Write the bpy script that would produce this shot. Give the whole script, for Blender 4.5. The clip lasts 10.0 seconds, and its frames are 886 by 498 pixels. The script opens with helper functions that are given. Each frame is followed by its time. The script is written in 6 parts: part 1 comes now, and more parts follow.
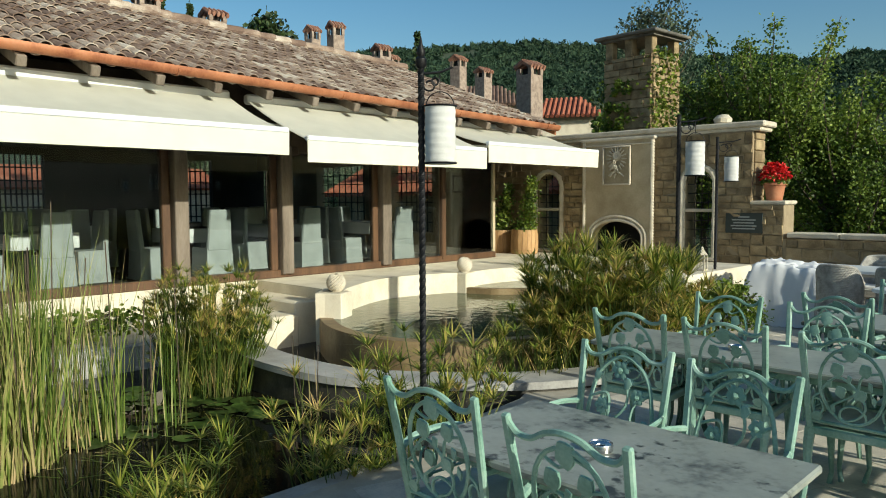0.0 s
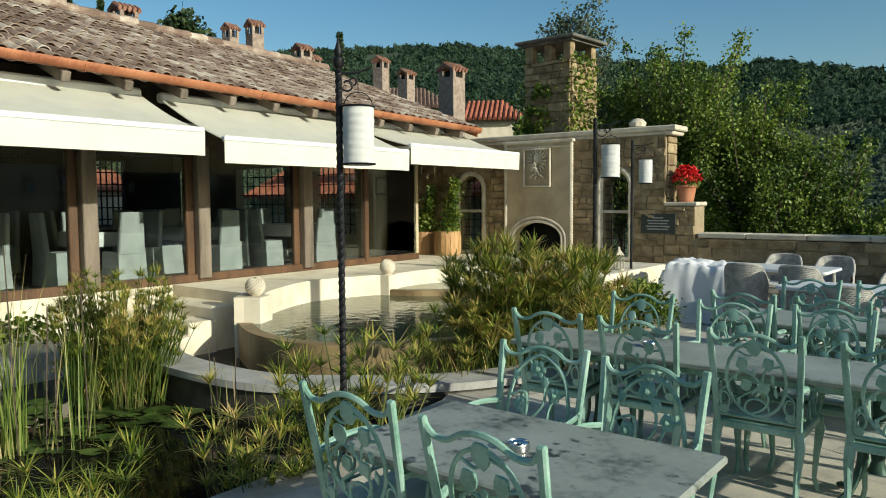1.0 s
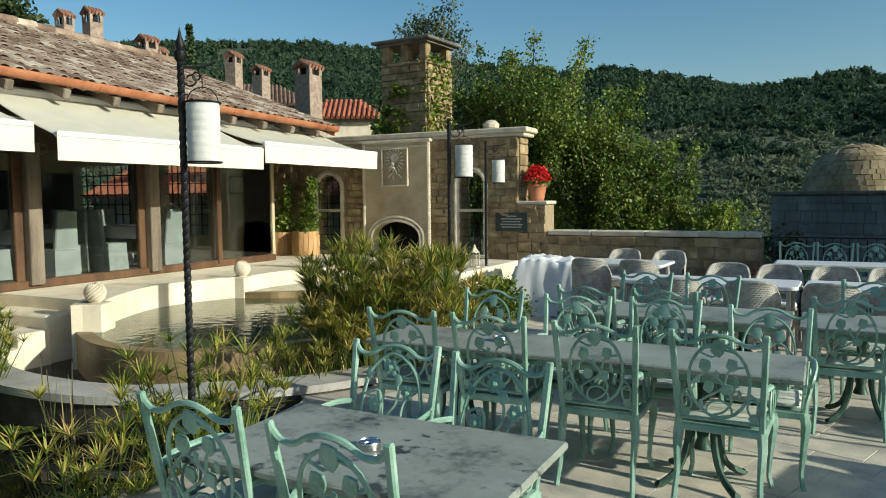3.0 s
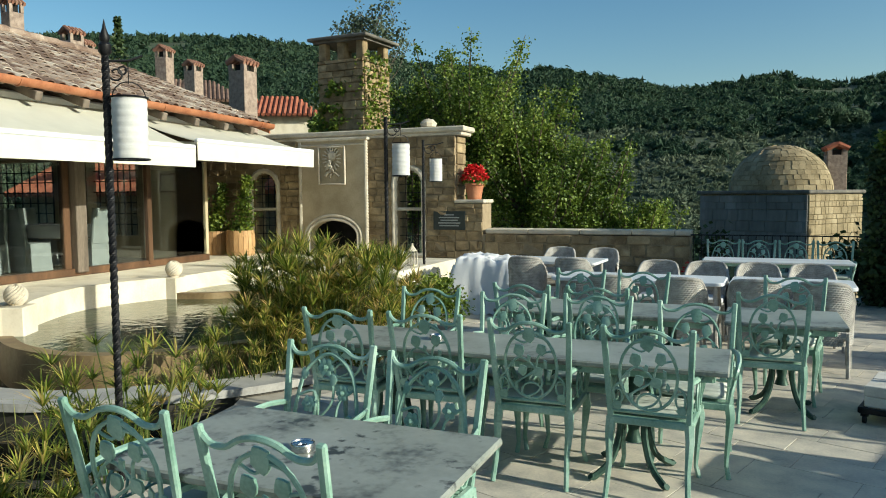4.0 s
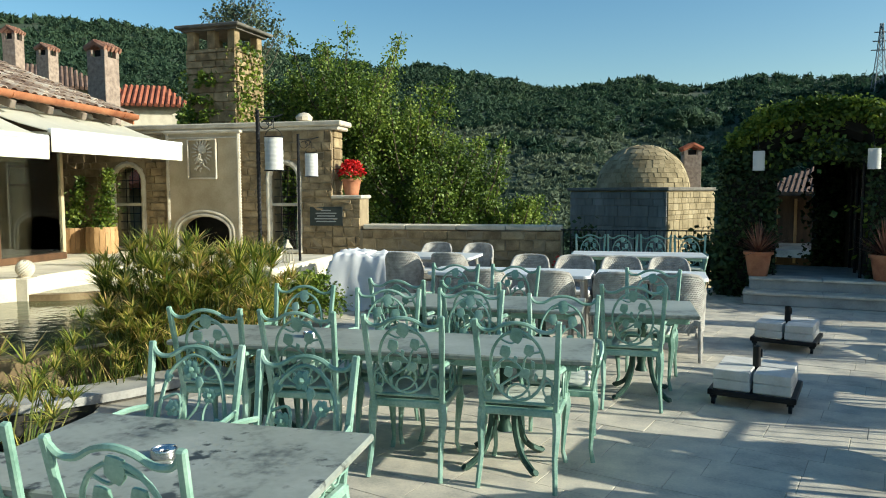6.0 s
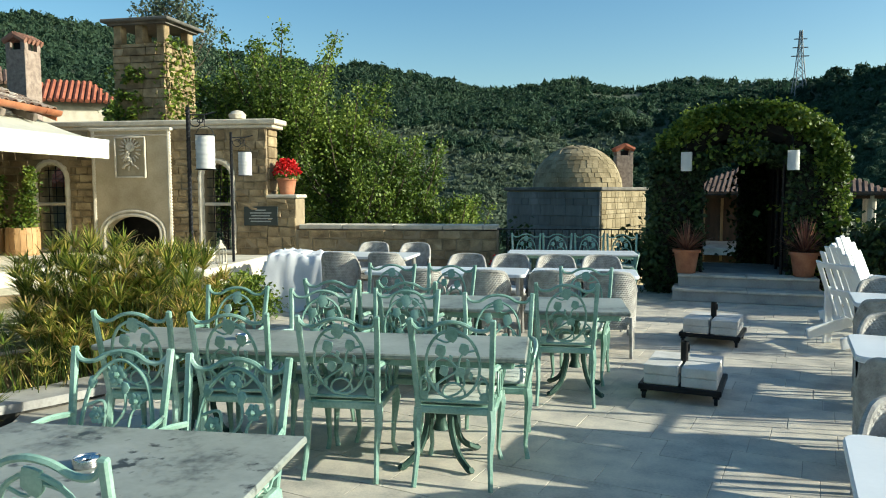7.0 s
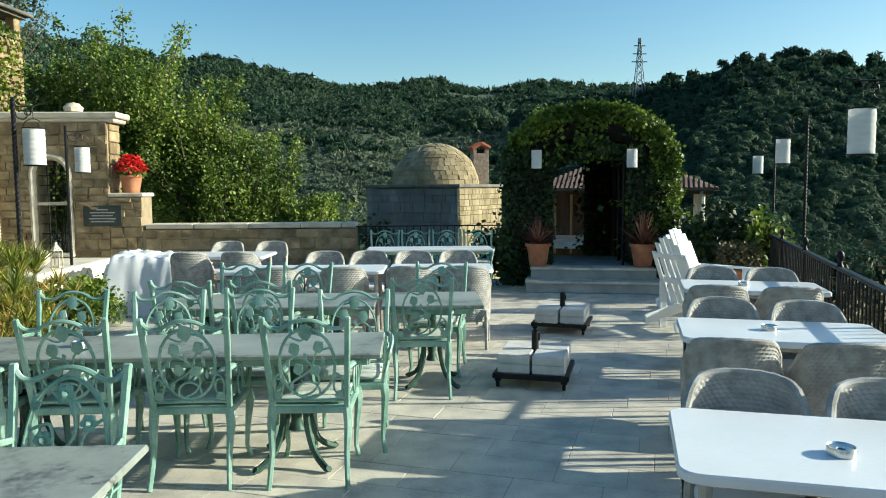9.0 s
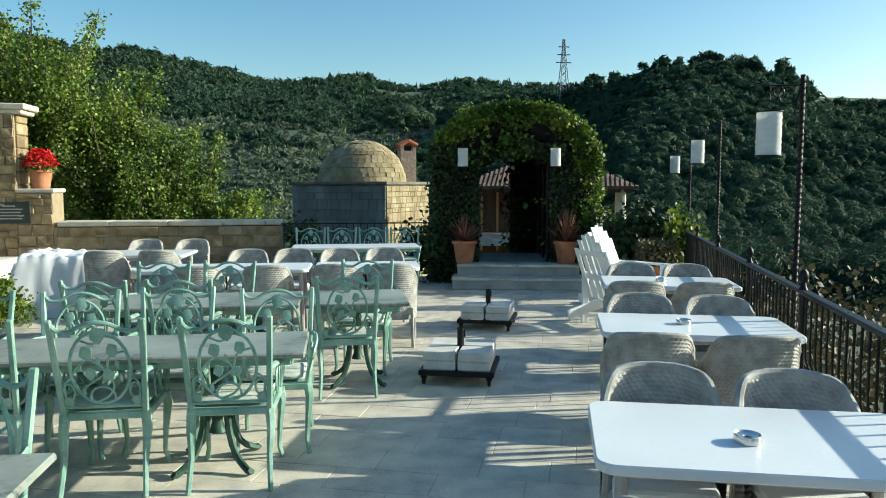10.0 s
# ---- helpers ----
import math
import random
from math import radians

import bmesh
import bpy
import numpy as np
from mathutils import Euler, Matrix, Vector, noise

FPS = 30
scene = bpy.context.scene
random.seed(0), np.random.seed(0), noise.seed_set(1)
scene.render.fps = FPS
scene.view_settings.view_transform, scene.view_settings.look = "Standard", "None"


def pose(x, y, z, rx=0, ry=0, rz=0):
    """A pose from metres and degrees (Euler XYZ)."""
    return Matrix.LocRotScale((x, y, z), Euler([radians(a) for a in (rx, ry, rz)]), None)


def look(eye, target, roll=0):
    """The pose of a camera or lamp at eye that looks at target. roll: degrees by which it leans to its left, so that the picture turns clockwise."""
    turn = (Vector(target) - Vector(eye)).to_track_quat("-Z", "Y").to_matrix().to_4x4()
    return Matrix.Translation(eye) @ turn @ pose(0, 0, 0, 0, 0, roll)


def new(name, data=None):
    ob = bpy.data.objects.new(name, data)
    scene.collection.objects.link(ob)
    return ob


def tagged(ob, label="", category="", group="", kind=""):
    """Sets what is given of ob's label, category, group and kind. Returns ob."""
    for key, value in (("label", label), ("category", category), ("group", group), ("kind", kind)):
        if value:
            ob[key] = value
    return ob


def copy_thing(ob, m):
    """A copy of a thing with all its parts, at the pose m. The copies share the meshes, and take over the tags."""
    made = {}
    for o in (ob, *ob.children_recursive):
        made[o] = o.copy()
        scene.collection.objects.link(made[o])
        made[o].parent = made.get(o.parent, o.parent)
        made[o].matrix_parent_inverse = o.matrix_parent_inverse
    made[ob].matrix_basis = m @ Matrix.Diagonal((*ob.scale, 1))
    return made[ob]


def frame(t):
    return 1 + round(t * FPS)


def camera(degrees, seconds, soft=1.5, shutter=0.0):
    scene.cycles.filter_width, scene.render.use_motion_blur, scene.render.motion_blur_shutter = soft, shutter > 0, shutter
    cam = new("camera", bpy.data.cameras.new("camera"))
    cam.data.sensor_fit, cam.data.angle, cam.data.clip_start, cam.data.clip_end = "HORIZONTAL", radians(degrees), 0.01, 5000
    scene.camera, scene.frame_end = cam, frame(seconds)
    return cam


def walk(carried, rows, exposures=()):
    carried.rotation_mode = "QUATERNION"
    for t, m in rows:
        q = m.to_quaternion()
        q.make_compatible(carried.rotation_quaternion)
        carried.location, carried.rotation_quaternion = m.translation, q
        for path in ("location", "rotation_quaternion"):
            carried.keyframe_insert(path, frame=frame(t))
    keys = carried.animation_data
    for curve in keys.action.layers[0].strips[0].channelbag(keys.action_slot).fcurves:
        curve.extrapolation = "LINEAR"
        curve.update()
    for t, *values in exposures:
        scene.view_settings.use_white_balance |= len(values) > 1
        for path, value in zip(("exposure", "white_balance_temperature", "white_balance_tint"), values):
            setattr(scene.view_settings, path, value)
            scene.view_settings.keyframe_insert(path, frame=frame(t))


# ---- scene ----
cam = camera(62.3, 10.0, soft=1.0)
PATH = [
    (0, pose(-0.0000, -0.0000, 1.6501, 86.048, 0.312, 43.978)),
    (0.5, pose(0.0043, 0.0202, 1.6482, 86.122, 0.310, 41.050)),
    (1, pose(0.0097, 0.0382, 1.6461, 86.167, 0.370, 38.103)),
    (1.5, pose(0.0173, 0.0510, 1.6436, 86.183, 0.397, 35.137)),
    (2, pose(0.0282, 0.0571, 1.6449, 86.154, 0.449, 32.311)),
    (2.5, pose(0.0416, 0.0602, 1.6451, 86.098, 0.514, 29.736)),
    (4, pose(0.0688, 0.0712, 1.6448, 85.891, 0.452, 22.517)),
    (4.5, pose(0.0757, 0.0781, 1.6438, 85.803, 0.413, 20.135)),
    (5, pose(0.0825, 0.0838, 1.6433, 85.716, 0.307, 17.790)),
    (5.5, pose(0.0942, 0.0810, 1.6438, 85.595, 0.253, 15.479)),
    (7, pose(0.1239, 0.0848, 1.6465, 85.445, 0.113, 8.319)),
    (7.5, pose(0.1362, 0.0836, 1.6445, 85.437, 0.215, 5.830)),
    (8, pose(0.1462, 0.0734, 1.6421, 85.379, 0.335, 3.176)),
    (8.5, pose(0.1650, 0.0731, 1.6363, 85.347, 0.492, 0.390)),
    (9, pose(0.1752, 0.0734, 1.6358, 85.230, 0.332, -2.472)),
    (9.5, pose(0.1846, 0.0715, 1.6392, 85.107, 0.256, -5.323)),
    (10, pose(0.1946, 0.0735, 1.6376, 85.009, 0.017, -8.086)),
]
walk(cam, PATH, [(0, .12, 6340, -1), (2.5, .17, 6380, -1), (5, .45, 6330, -1), (7.5, .75, 6280, -2), (10, .8, 6250, -4)])


# ---- light ----
SUN_AZ, SUN_EL = radians(-1.0), radians(20.2)
world = bpy.data.worlds.new("world")
scene.world = world
world.use_nodes = True
_wn = world.node_tree.nodes
_sky = _wn.new("ShaderNodeTexSky")
_sky.sky_type = "NISHITA"
_sky.sun_disc = False
_sky.sun_elevation = SUN_EL
_sky.sun_rotation = math.pi / 2 - SUN_AZ
_sky.air_density, _sky.dust_density, _sky.ozone_density = 1.0, 1.2, 1.0
_hs = _wn.new("ShaderNodeHueSaturation")
_hs.inputs["Saturation"].default_value = 1.35
world.node_tree.links.new(_sky.outputs[0], _hs.inputs["Color"])
world.node_tree.links.new(_hs.outputs[0], _wn["Background"].inputs[0])
_wn["Background"].inputs[1].default_value = 0.108
_sun = bpy.data.lights.new("sun", "SUN")
_sun.energy, _sun.angle, _sun.color = 5.0, radians(0.6), (1.0, 0.92, 0.80)
sun = new("sun", _sun)
_d = Vector((math.cos(SUN_AZ) * math.cos(SUN_EL), math.sin(SUN_AZ) * math.cos(SUN_EL), math.sin(SUN_EL)))
sun.matrix_world = look(_d * 60, (0, 0, 0))


# ---- materials ----
def mat(name, cols, rough=0.7, scale=6.0, fine=60.0, bump=0.15, metal=0.0, vary=0.0, island=0.0, spec=0.4, stretch=(1, 1, 1), depth=0.01, trans=0.0, local=False):
    """Two-scale noise colour from a few tones, with relief; vary: by object; island: by loose piece."""
    m = bpy.data.materials.new(name)
    m.use_nodes = True
    nt = m.node_tree
    N, Lk = nt.nodes, nt.links
    b = N["Principled BSDF"]
    tc = N.new("ShaderNodeTexCoord")
    mp = N.new("ShaderNodeMapping")
    mp.inputs["Scale"].default_value = stretch
    if local:
        Lk.new(tc.outputs["Object"], mp.inputs[0])
    else:
        ge = N.new("ShaderNodeNewGeometry")
        Lk.new(ge.outputs["Position"], mp.inputs[0])
    n1, n2 = N.new("ShaderNodeTexNoise"), N.new("ShaderNodeTexNoise")
    for n, s_, d_ in ((n1, scale, 4), (n2, fine, 3)):
        n.inputs["Scale"].default_value = s_
        n.inputs["Detail"].default_value = d_
        Lk.new(mp.outputs[0], n.inputs["Vector"])
    mix = N.new("ShaderNodeMath")
    mix.operation = "MULTIPLY_ADD"
    Lk.new(n2.outputs[0], mix.inputs[0])
    mix.inputs[1].default_value = 0.45
    sc = N.new("ShaderNodeMath")
    sc.operation = "MULTIPLY_ADD"
    Lk.new(n1.outputs[0], sc.inputs[0])
    sc.inputs[1].default_value = 1.35
    sc.inputs[2].default_value = -0.47
    Lk.new(sc.outputs[0], mix.inputs[2])
    last = mix.outputs[0]
    for amount, kind in ((vary, "obj"), (island, "isl")):
        if amount:
            if kind == "obj":
                r_ = N.new("ShaderNodeObjectInfo").outputs["Random"]
            else:
                r_ = N.new("ShaderNodeNewGeometry").outputs["Random Per Island"]
            ad = N.new("ShaderNodeMath")
            ad.operation = "MULTIPLY_ADD"
            Lk.new(r_, ad.inputs[0])
            ad.inputs[1].default_value = amount
            sb = N.new("ShaderNodeMath")
            sb.operation = "SUBTRACT"
            Lk.new(last, sb.inputs[0])
            sb.inputs[1].default_value = amount / 2
            Lk.new(sb.outputs[0], ad.inputs[2])
            last = ad.outputs[0]
    cr = N.new("ShaderNodeValToRGB")
    el = cr.color_ramp.elements
    while len(el) < len(cols):
        el.new(0.5)
    for i, c in enumerate(cols):
        el[i].position = 0.15 + 0.7 * i / max(1, len(cols) - 1)
        el[i].color = (*c, 1)
    Lk.new(last, cr.inputs[0])
    Lk.new(cr.outputs[0], b.inputs["Base Color"])
    b.inputs["Roughness"].default_value = rough
    b.inputs["Metallic"].default_value = metal
    b.inputs["Specular IOR Level"].default_value = spec
    if bump:
        bp = N.new("ShaderNodeBump")
        bp.inputs["Strength"].default_value = bump
        bp.inputs["Distance"].default_value = depth
        Lk.new(mix.outputs[0], bp.inputs["Height"])
        Lk.new(bp.outputs[0], b.inputs["Normal"])
    if trans:
        tr = N.new("ShaderNodeBsdfTranslucent")
        Lk.new(cr.outputs[0], tr.inputs[0])
        ms = N.new("ShaderNodeMixShader")
        ms.inputs[0].default_value = trans
        Lk.new(b.outputs[0], ms.inputs[1])
        Lk.new(tr.outputs[0], ms.inputs[2])
        Lk.new(ms.outputs[0], N["Material Output"].inputs[0])
    return m


STONE = mat("ashlar_stone", [(.16, .115, .06), (.30, .225, .125), (.45, .35, .205)], .9, 5, 55, .5, vary=.32, depth=.02)
STONE_R = mat("ashlar_stone_rest", [(.16, .115, .06), (.30, .225, .125), (.45, .35, .205)], .9, 5, 55, .5, island=.32, depth=.02)
MORTAR = mat("mortar", [(.24, .185, .115), (.36, .29, .185)], .95, 8, 70, .4)
CAP = mat("cap_stone", [(.42, .37, .28), (.58, .52, .41), (.66, .60, .48)], .85, 4, 50, .25)
PLASTER = mat("fireplace_stone", [(.36, .29, .18), (.46, .38, .25), (.54, .45, .31)], .9, 2.5, 40, .2)
CREAM = mat("cream_limestone", [(.58, .51, .38), (.70, .63, .49), (.76, .70, .56)], .8, 3, 40, .15)
PAVER = mat("terrace_paver", [(.38, .355, .30), (.52, .475, .395), (.63, .57, .46), (.73, .655, .52)], .72, 4.5, 55, .3, vary=.22)
PAVER_R = mat("terrace_paver_rest", [(.38, .355, .30), (.52, .475, .395), (.63, .57, .46), (.73, .655, .52)], .72, 4.5, 55, .3, island=.22)
JOINT = mat("paving_joint", [(.34, .31, .25), (.46, .42, .34)], .95, 9, 70, .2)
COPING = mat("grey_coping", [(.28, .27, .25), (.40, .39, .36), (.5, .48, .44)], .8, 3, 45, .2)
POOLWALL = mat("travertine_wall", [(.15, .10, .05), (.24, .17, .085), (.34, .26, .15)], .55, 3, 30, .15)
GREEN = mat("mint_paint", [(.14, .26, .20), (.26, .41, .33), (.42, .56, .475)], .3, 5, 70, .12, depth=.004)
DKGREEN = mat("verdigris_iron", [(.02, .05, .04), (.05, .10, .075), (.11, .17, .12)], .5, 9, 60, .2, metal=.3)
TABLETOP = mat("weathered_tabletop", [(.07, .075, .065), (.25, .27, .235), (.30, .32, .285), (.36, .38, .34)], .38, 2.4, 30, .08)
CUSHION = mat("seat_cushion", [(.46, .50, .44), (.66, .69, .62)], .9, 12, 120, .25)
WHITE = mat("white_paint", [(.66, .68, .68), (.78, .79, .79)], .45, 3, 50, .05)
WTABLE = mat("white_tabletop", [(.66, .68, .69), (.76, .78, .79)], .3, 2, 40, .03)
WICKER = mat("pale_wicker", [(.23, .22, .20), (.37, .355, .325), (.48, .465, .43)], .7, 14, 160, .4)
CLOTH = mat("white_cloth", [(.62, .63, .64), (.78, .78, .78)], .9, 4, 90, .2)
BLACK = mat("black_iron", [(.008, .008, .009), (.02, .02, .022)], .5, 12, 80, .2, metal=.5)
SHADE = mat("paper_shade", [(.72, .72, .70), (.82, .82, .80)], .9, 8, 60, .15, trans=.35)
AWNING = mat("cream_canvas", [(.62, .61, .52), (.70, .69, .59)], .9, 3, 150, .1, trans=.25)
VALANCE = mat("cream_valance", [(.80, .77, .61), (.85, .83, .68)], .9, 3, 150, .1, trans=.2)
WOOD = mat("brown_timber", [(.05, .025, .012), (.10, .052, .025), (.16, .085, .042)], .5, 5, 60, .2, stretch=(1, 1, .15))
OLDWOOD = mat("weathered_timber", [(.10, .08, .06), (.19, .155, .12), (.25, .21, .17)], .8, 5, 60, .3, stretch=(1, 1, .2))
RAFTER = mat("rafter_timber", [(.03, .022, .015), (.07, .05, .035)], .8, 6, 50, .2)
BARREL = mat("oak_barrel", [(.30, .17, .075), (.45, .27, .12), (.55, .36, .18)], .7, 6, 50, .2, stretch=(1, 1, .2), island=.3)
TERRA = mat("terracotta", [(.30, .11, .055), (.44, .18, .09), (.5, .24, .13)], .8, 6, 50, .15)
TILE = mat("roof_tile", [(.15, .10, .075), (.25, .18, .135), (.35, .28, .22), (.52, .46, .38)], .9, 3, 45, .25, vary=.7)
TILE_R = mat("roof_tile_rest", [(.15, .10, .075), (.25, .18, .135), (.35, .28, .22), (.52, .46, .38)], .9, 3, 45, .25, island=.7)
REDTILE = mat("red_roof_tile", [(.22, .06, .035), (.34, .11, .06), (.42, .17, .1)], .9, 3, 30, .2, island=.4)
BROWNTILE = mat("brown_roof_tile", [(.09, .055, .04), (.16, .10, .075), (.23, .16, .12)], .9, 3, 30, .2, island=.5)
COPPER = mat("copper_gutter", [(.25, .085, .04), (.42, .17, .08), (.46, .22, .12)], .5, 3, 40, .1, metal=.25)
BRICK = mat("chimney_brick", [(.20, .15, .12), (.32, .25, .20), (.42, .35, .29)], .9, 9, 50, .4)
STEM = mat("papyrus_stem", [(.04, .07, .01), (.09, .13, .025), (.2, .17, .07)], .6, 1.6, 9, 0, island=.6)
PLANT = mat("papyrus_leaf", [(.07, .11, .01), (.21, .26, .035), (.46, .41, .09), (.60, .42, .17)], .5, 1.6, 9, 0, island=.7, trans=.3)
REED = mat("reed_leaf", [(.07, .12, .018), (.18, .25, .045), (.36, .35, .12), (.55, .42, .22)], .5, 1.5, 9, 0, island=.6, trans=.3)
LEAF = mat("tree_leaf", [(.045, .085, .011), (.145, .22, .032), (.30, .37, .066)], .5, .7, 5, 0, island=.6, trans=.35)
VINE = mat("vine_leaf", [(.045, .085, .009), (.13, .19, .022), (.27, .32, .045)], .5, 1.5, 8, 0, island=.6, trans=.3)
DRYLEAF = mat("dry_leaf", [(.05, .05, .018), (.12, .105, .045), (.22, .17, .085)], .7, 1.5, 8, 0, island=.6)
DARKSTONE = mat("dark_wall_stone", [(.025, .024, .02), (.06, .055, .045), (.11, .10, .08)], .45, 5, 40, .4)
# near-black brown: the deep shade inside the vine arch, put into colour
ARCHSHADE = mat("arch_inner_shade", [(.012, .01, .007), (.03, .024, .017)], .9, 8, 50, .3)
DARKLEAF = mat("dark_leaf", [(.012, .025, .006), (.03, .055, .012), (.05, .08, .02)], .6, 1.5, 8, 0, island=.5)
SPIKY = mat("red_spiky_leaf", [(.11, .04, .03), (.24, .10, .065), (.34, .20, .13)], .5, 4, 20, 0, island=.6)
FLOWER = mat("red_petal", [(.5, .01, .012), (.72, .02, .02)], .5, 10, 60, 0, island=.5, trans=.2)
BARK = mat("bark", [(.06, .045, .03), (.13, .10, .075)], .9, 8, 50, .4)
HILL = mat("hill_scrub", [(.026, .045, .024), (.048, .070, .038), (.075, .092, .054), (.10, .105, .065)], .95, .012, .11, 0)
# both crown colours carry extra blue for the haze over the distant hills
FOREST = mat("forest_crown", [(.017, .042, .025), (.037, .074, .040), (.070, .112, .056)], .9, .02, .3, 0, island=.2, trans=.3)
SCRUB = mat("olive_crown", [(.066, .096, .058), (.105, .138, .086), (.155, .18, .115)], .9, .02, .3, 0, island=.2, trans=.3)
# indoor dimness put into the colour of the dining room's floor, walls and ceiling
DARK = mat("interior_shade", [(.03, .026, .022), (.055, .047, .04)], .8, 2, 20, .05)
SOOT = mat("soot", [(.008, .007, .006), (.02, .018, .016)], .95, 6, 40, .2)
SLATE = mat("slate_plaque", [(.025, .035, .03), (.04, .05, .045)], .5, 8, 50, .1)
LETTER = mat("plaque_lettering", [(.30, .32, .30), (.36, .38, .36)], .7, 8, 50, 0)
CHROME = mat("brushed_steel", [(.5, .5, .5), (.65, .65, .65)], .25, 10, 80, .05, metal=1)
CAPTILE = mat("chimney_cap_tile", [(.20, .09, .06), (.30, .15, .10), (.38, .23, .16)], .9, 4, 40, .25, island=.4)
PYLON = mat("galvanised_steel", [(.20, .21, .22), (.28, .29, .30)], .8, 3, 20, .05)
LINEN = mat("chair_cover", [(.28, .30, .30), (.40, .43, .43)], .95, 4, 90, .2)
CONCRETE = mat("base_slab", [(.48, .46, .42), (.60, .58, .54), (.68, .66, .62)], .85, 6, 60, .2)
DOME = mat("dome_stone", [(.17, .135, .075), (.29, .235, .14), (.40, .335, .215)], .95, 1.5, 18, .5, island=.28, depth=.03)
DARKSLAB = mat("weathered_slab", [(.09, .085, .072), (.15, .14, .12), (.22, .205, .175)], .9, 3, 40, .3)
# weathered grey, with the shade of the domed building's front darkened in
SHADEFACE = mat("shaded_weathered_stone", [(.12, .12, .11), (.19, .19, .178), (.32, .325, .305)], .95, 1.1, 9, .4, island=.2, stretch=(1, 1, .35))
PAD = mat("lily_pad", [(.03, .06, .012), (.07, .12, .025), (.12, .15, .04)], .35, 4, 30, .1, island=.5)


def glass_mat(name, tint, rough=0.0):
    m = bpy.data.materials.new(name)
    m.use_nodes = True
    N, Lk = m.node_tree.nodes, m.node_tree.links
    gl, tp, ms, fr = N.new("ShaderNodeBsdfGlossy"), N.new("ShaderNodeBsdfTransparent"), N.new("ShaderNodeMixShader"), N.new("ShaderNodeFresnel")
    gl.inputs["Roughness"].default_value = rough
    tp.inputs[0].default_value = (*tint, 1)
    fr.inputs[0].default_value = 1.35
    ml = N.new("ShaderNodeMath")
    ml.operation = "MULTIPLY"
    ml.inputs[1].default_value = 1.6
    Lk.new(fr.outputs[0], ml.inputs[0])
    Lk.new(ml.outputs[0], ms.inputs[0])
    Lk.new(tp.outputs[0], ms.inputs[1])
    Lk.new(gl.outputs[0], ms.inputs[2])
    Lk.new(ms.outputs[0], N["Material Output"].inputs[0])
    return m


def stained(src):
    """The same surface with dark lichen blotches."""
    m = src.copy()
    m.name = "lichen_stained_tabletop"
    N, Lk = m.node_tree.nodes, m.node_tree.links
    b = N["Principled BSDF"]
    was = b.inputs["Base Color"].links[0].from_socket
    n1, n2, mu, cr, mx = N.new("ShaderNodeTexNoise"), N.new("ShaderNodeTexNoise"), N.new("ShaderNodeMath"), N.new("ShaderNodeValToRGB"), N.new("ShaderNodeMix")
    ge = N.new("ShaderNodeNewGeometry")
    for n, s_, d_ in ((n1, 2.6, 2), (n2, 17, 7)):
        n.inputs["Scale"].default_value, n.inputs["Detail"].default_value = s_, d_
        Lk.new(ge.outputs["Position"], n.inputs["Vector"])
    mu.operation = "MULTIPLY"
    Lk.new(n1.outputs[0], mu.inputs[0])
    Lk.new(n2.outputs[0], mu.inputs[1])
    cr.color_ramp.elements[0].position, cr.color_ramp.elements[1].position = .3, .36
    Lk.new(mu.outputs[0], cr.inputs[0])
    mx.data_type = "RGBA"
    Lk.new(cr.outputs[0], mx.inputs["Factor"])
    Lk.new(was, mx.inputs["A"])
    mx.inputs["B"].default_value = (.035, .038, .033, 1)
    Lk.new(mx.outputs["Result"], b.inputs["Base Color"])
    return m


STAINED = stained(TABLETOP)
GLASS = glass_mat("window_glass", (.84, .88, .86))


def water_mat(name, deep, rough, wave, strength, alpha):
    m = bpy.data.materials.new(name)
    m.use_nodes = True
    N, Lk = m.node_tree.nodes, m.node_tree.links
    gl, df, tp, m1, m2, fr = (N.new("ShaderNodeBsdfGlossy"), N.new("ShaderNodeBsdfDiffuse"), N.new("ShaderNodeBsdfTransparent"),
                              N.new("ShaderNodeMixShader"), N.new("ShaderNodeMixShader"), N.new("ShaderNodeFresnel"))
    gl.inputs["Roughness"].default_value = rough
    df.inputs[0].default_value = (*deep, 1)
    tp.inputs[0].default_value = (.75, .82, .74, 1)
    fr.inputs[0].default_value = 1.33
    nz, bp, ge = N.new("ShaderNodeTexNoise"), N.new("ShaderNodeBump"), N.new("ShaderNodeNewGeometry")
    nz.inputs["Scale"].default_value = wave
    nz.inputs["Detail"].default_value = 3
    Lk.new(ge.outputs["Position"], nz.inputs["Vector"])
    Lk.new(nz.outputs[0], bp.inputs["Height"])
    bp.inputs["Strength"].default_value = strength
    bp.inputs["Distance"].default_value = .02
    for s_ in (gl, fr):
        Lk.new(bp.outputs[0], s_.inputs["Normal"])
    m1.inputs[0].default_value = alpha
    Lk.new(tp.outputs[0], m1.inputs[1])
    Lk.new(df.outputs[0], m1.inputs[2])
    Lk.new(fr.outputs[0], m2.inputs[0])
    Lk.new(m1.outputs[0], m2.inputs[1])
    Lk.new(gl.outputs[0], m2.inputs[2])
    Lk.new(m2.outputs[0], N["Material Output"].inputs[0])
    return m


POOLWATER = water_mat("pool_water", (.16, .18, .085), .04, 6, .4, .65)
PONDWATER = water_mat("pond_water", (.012, .012, .008), .02, 3, .12, .9)


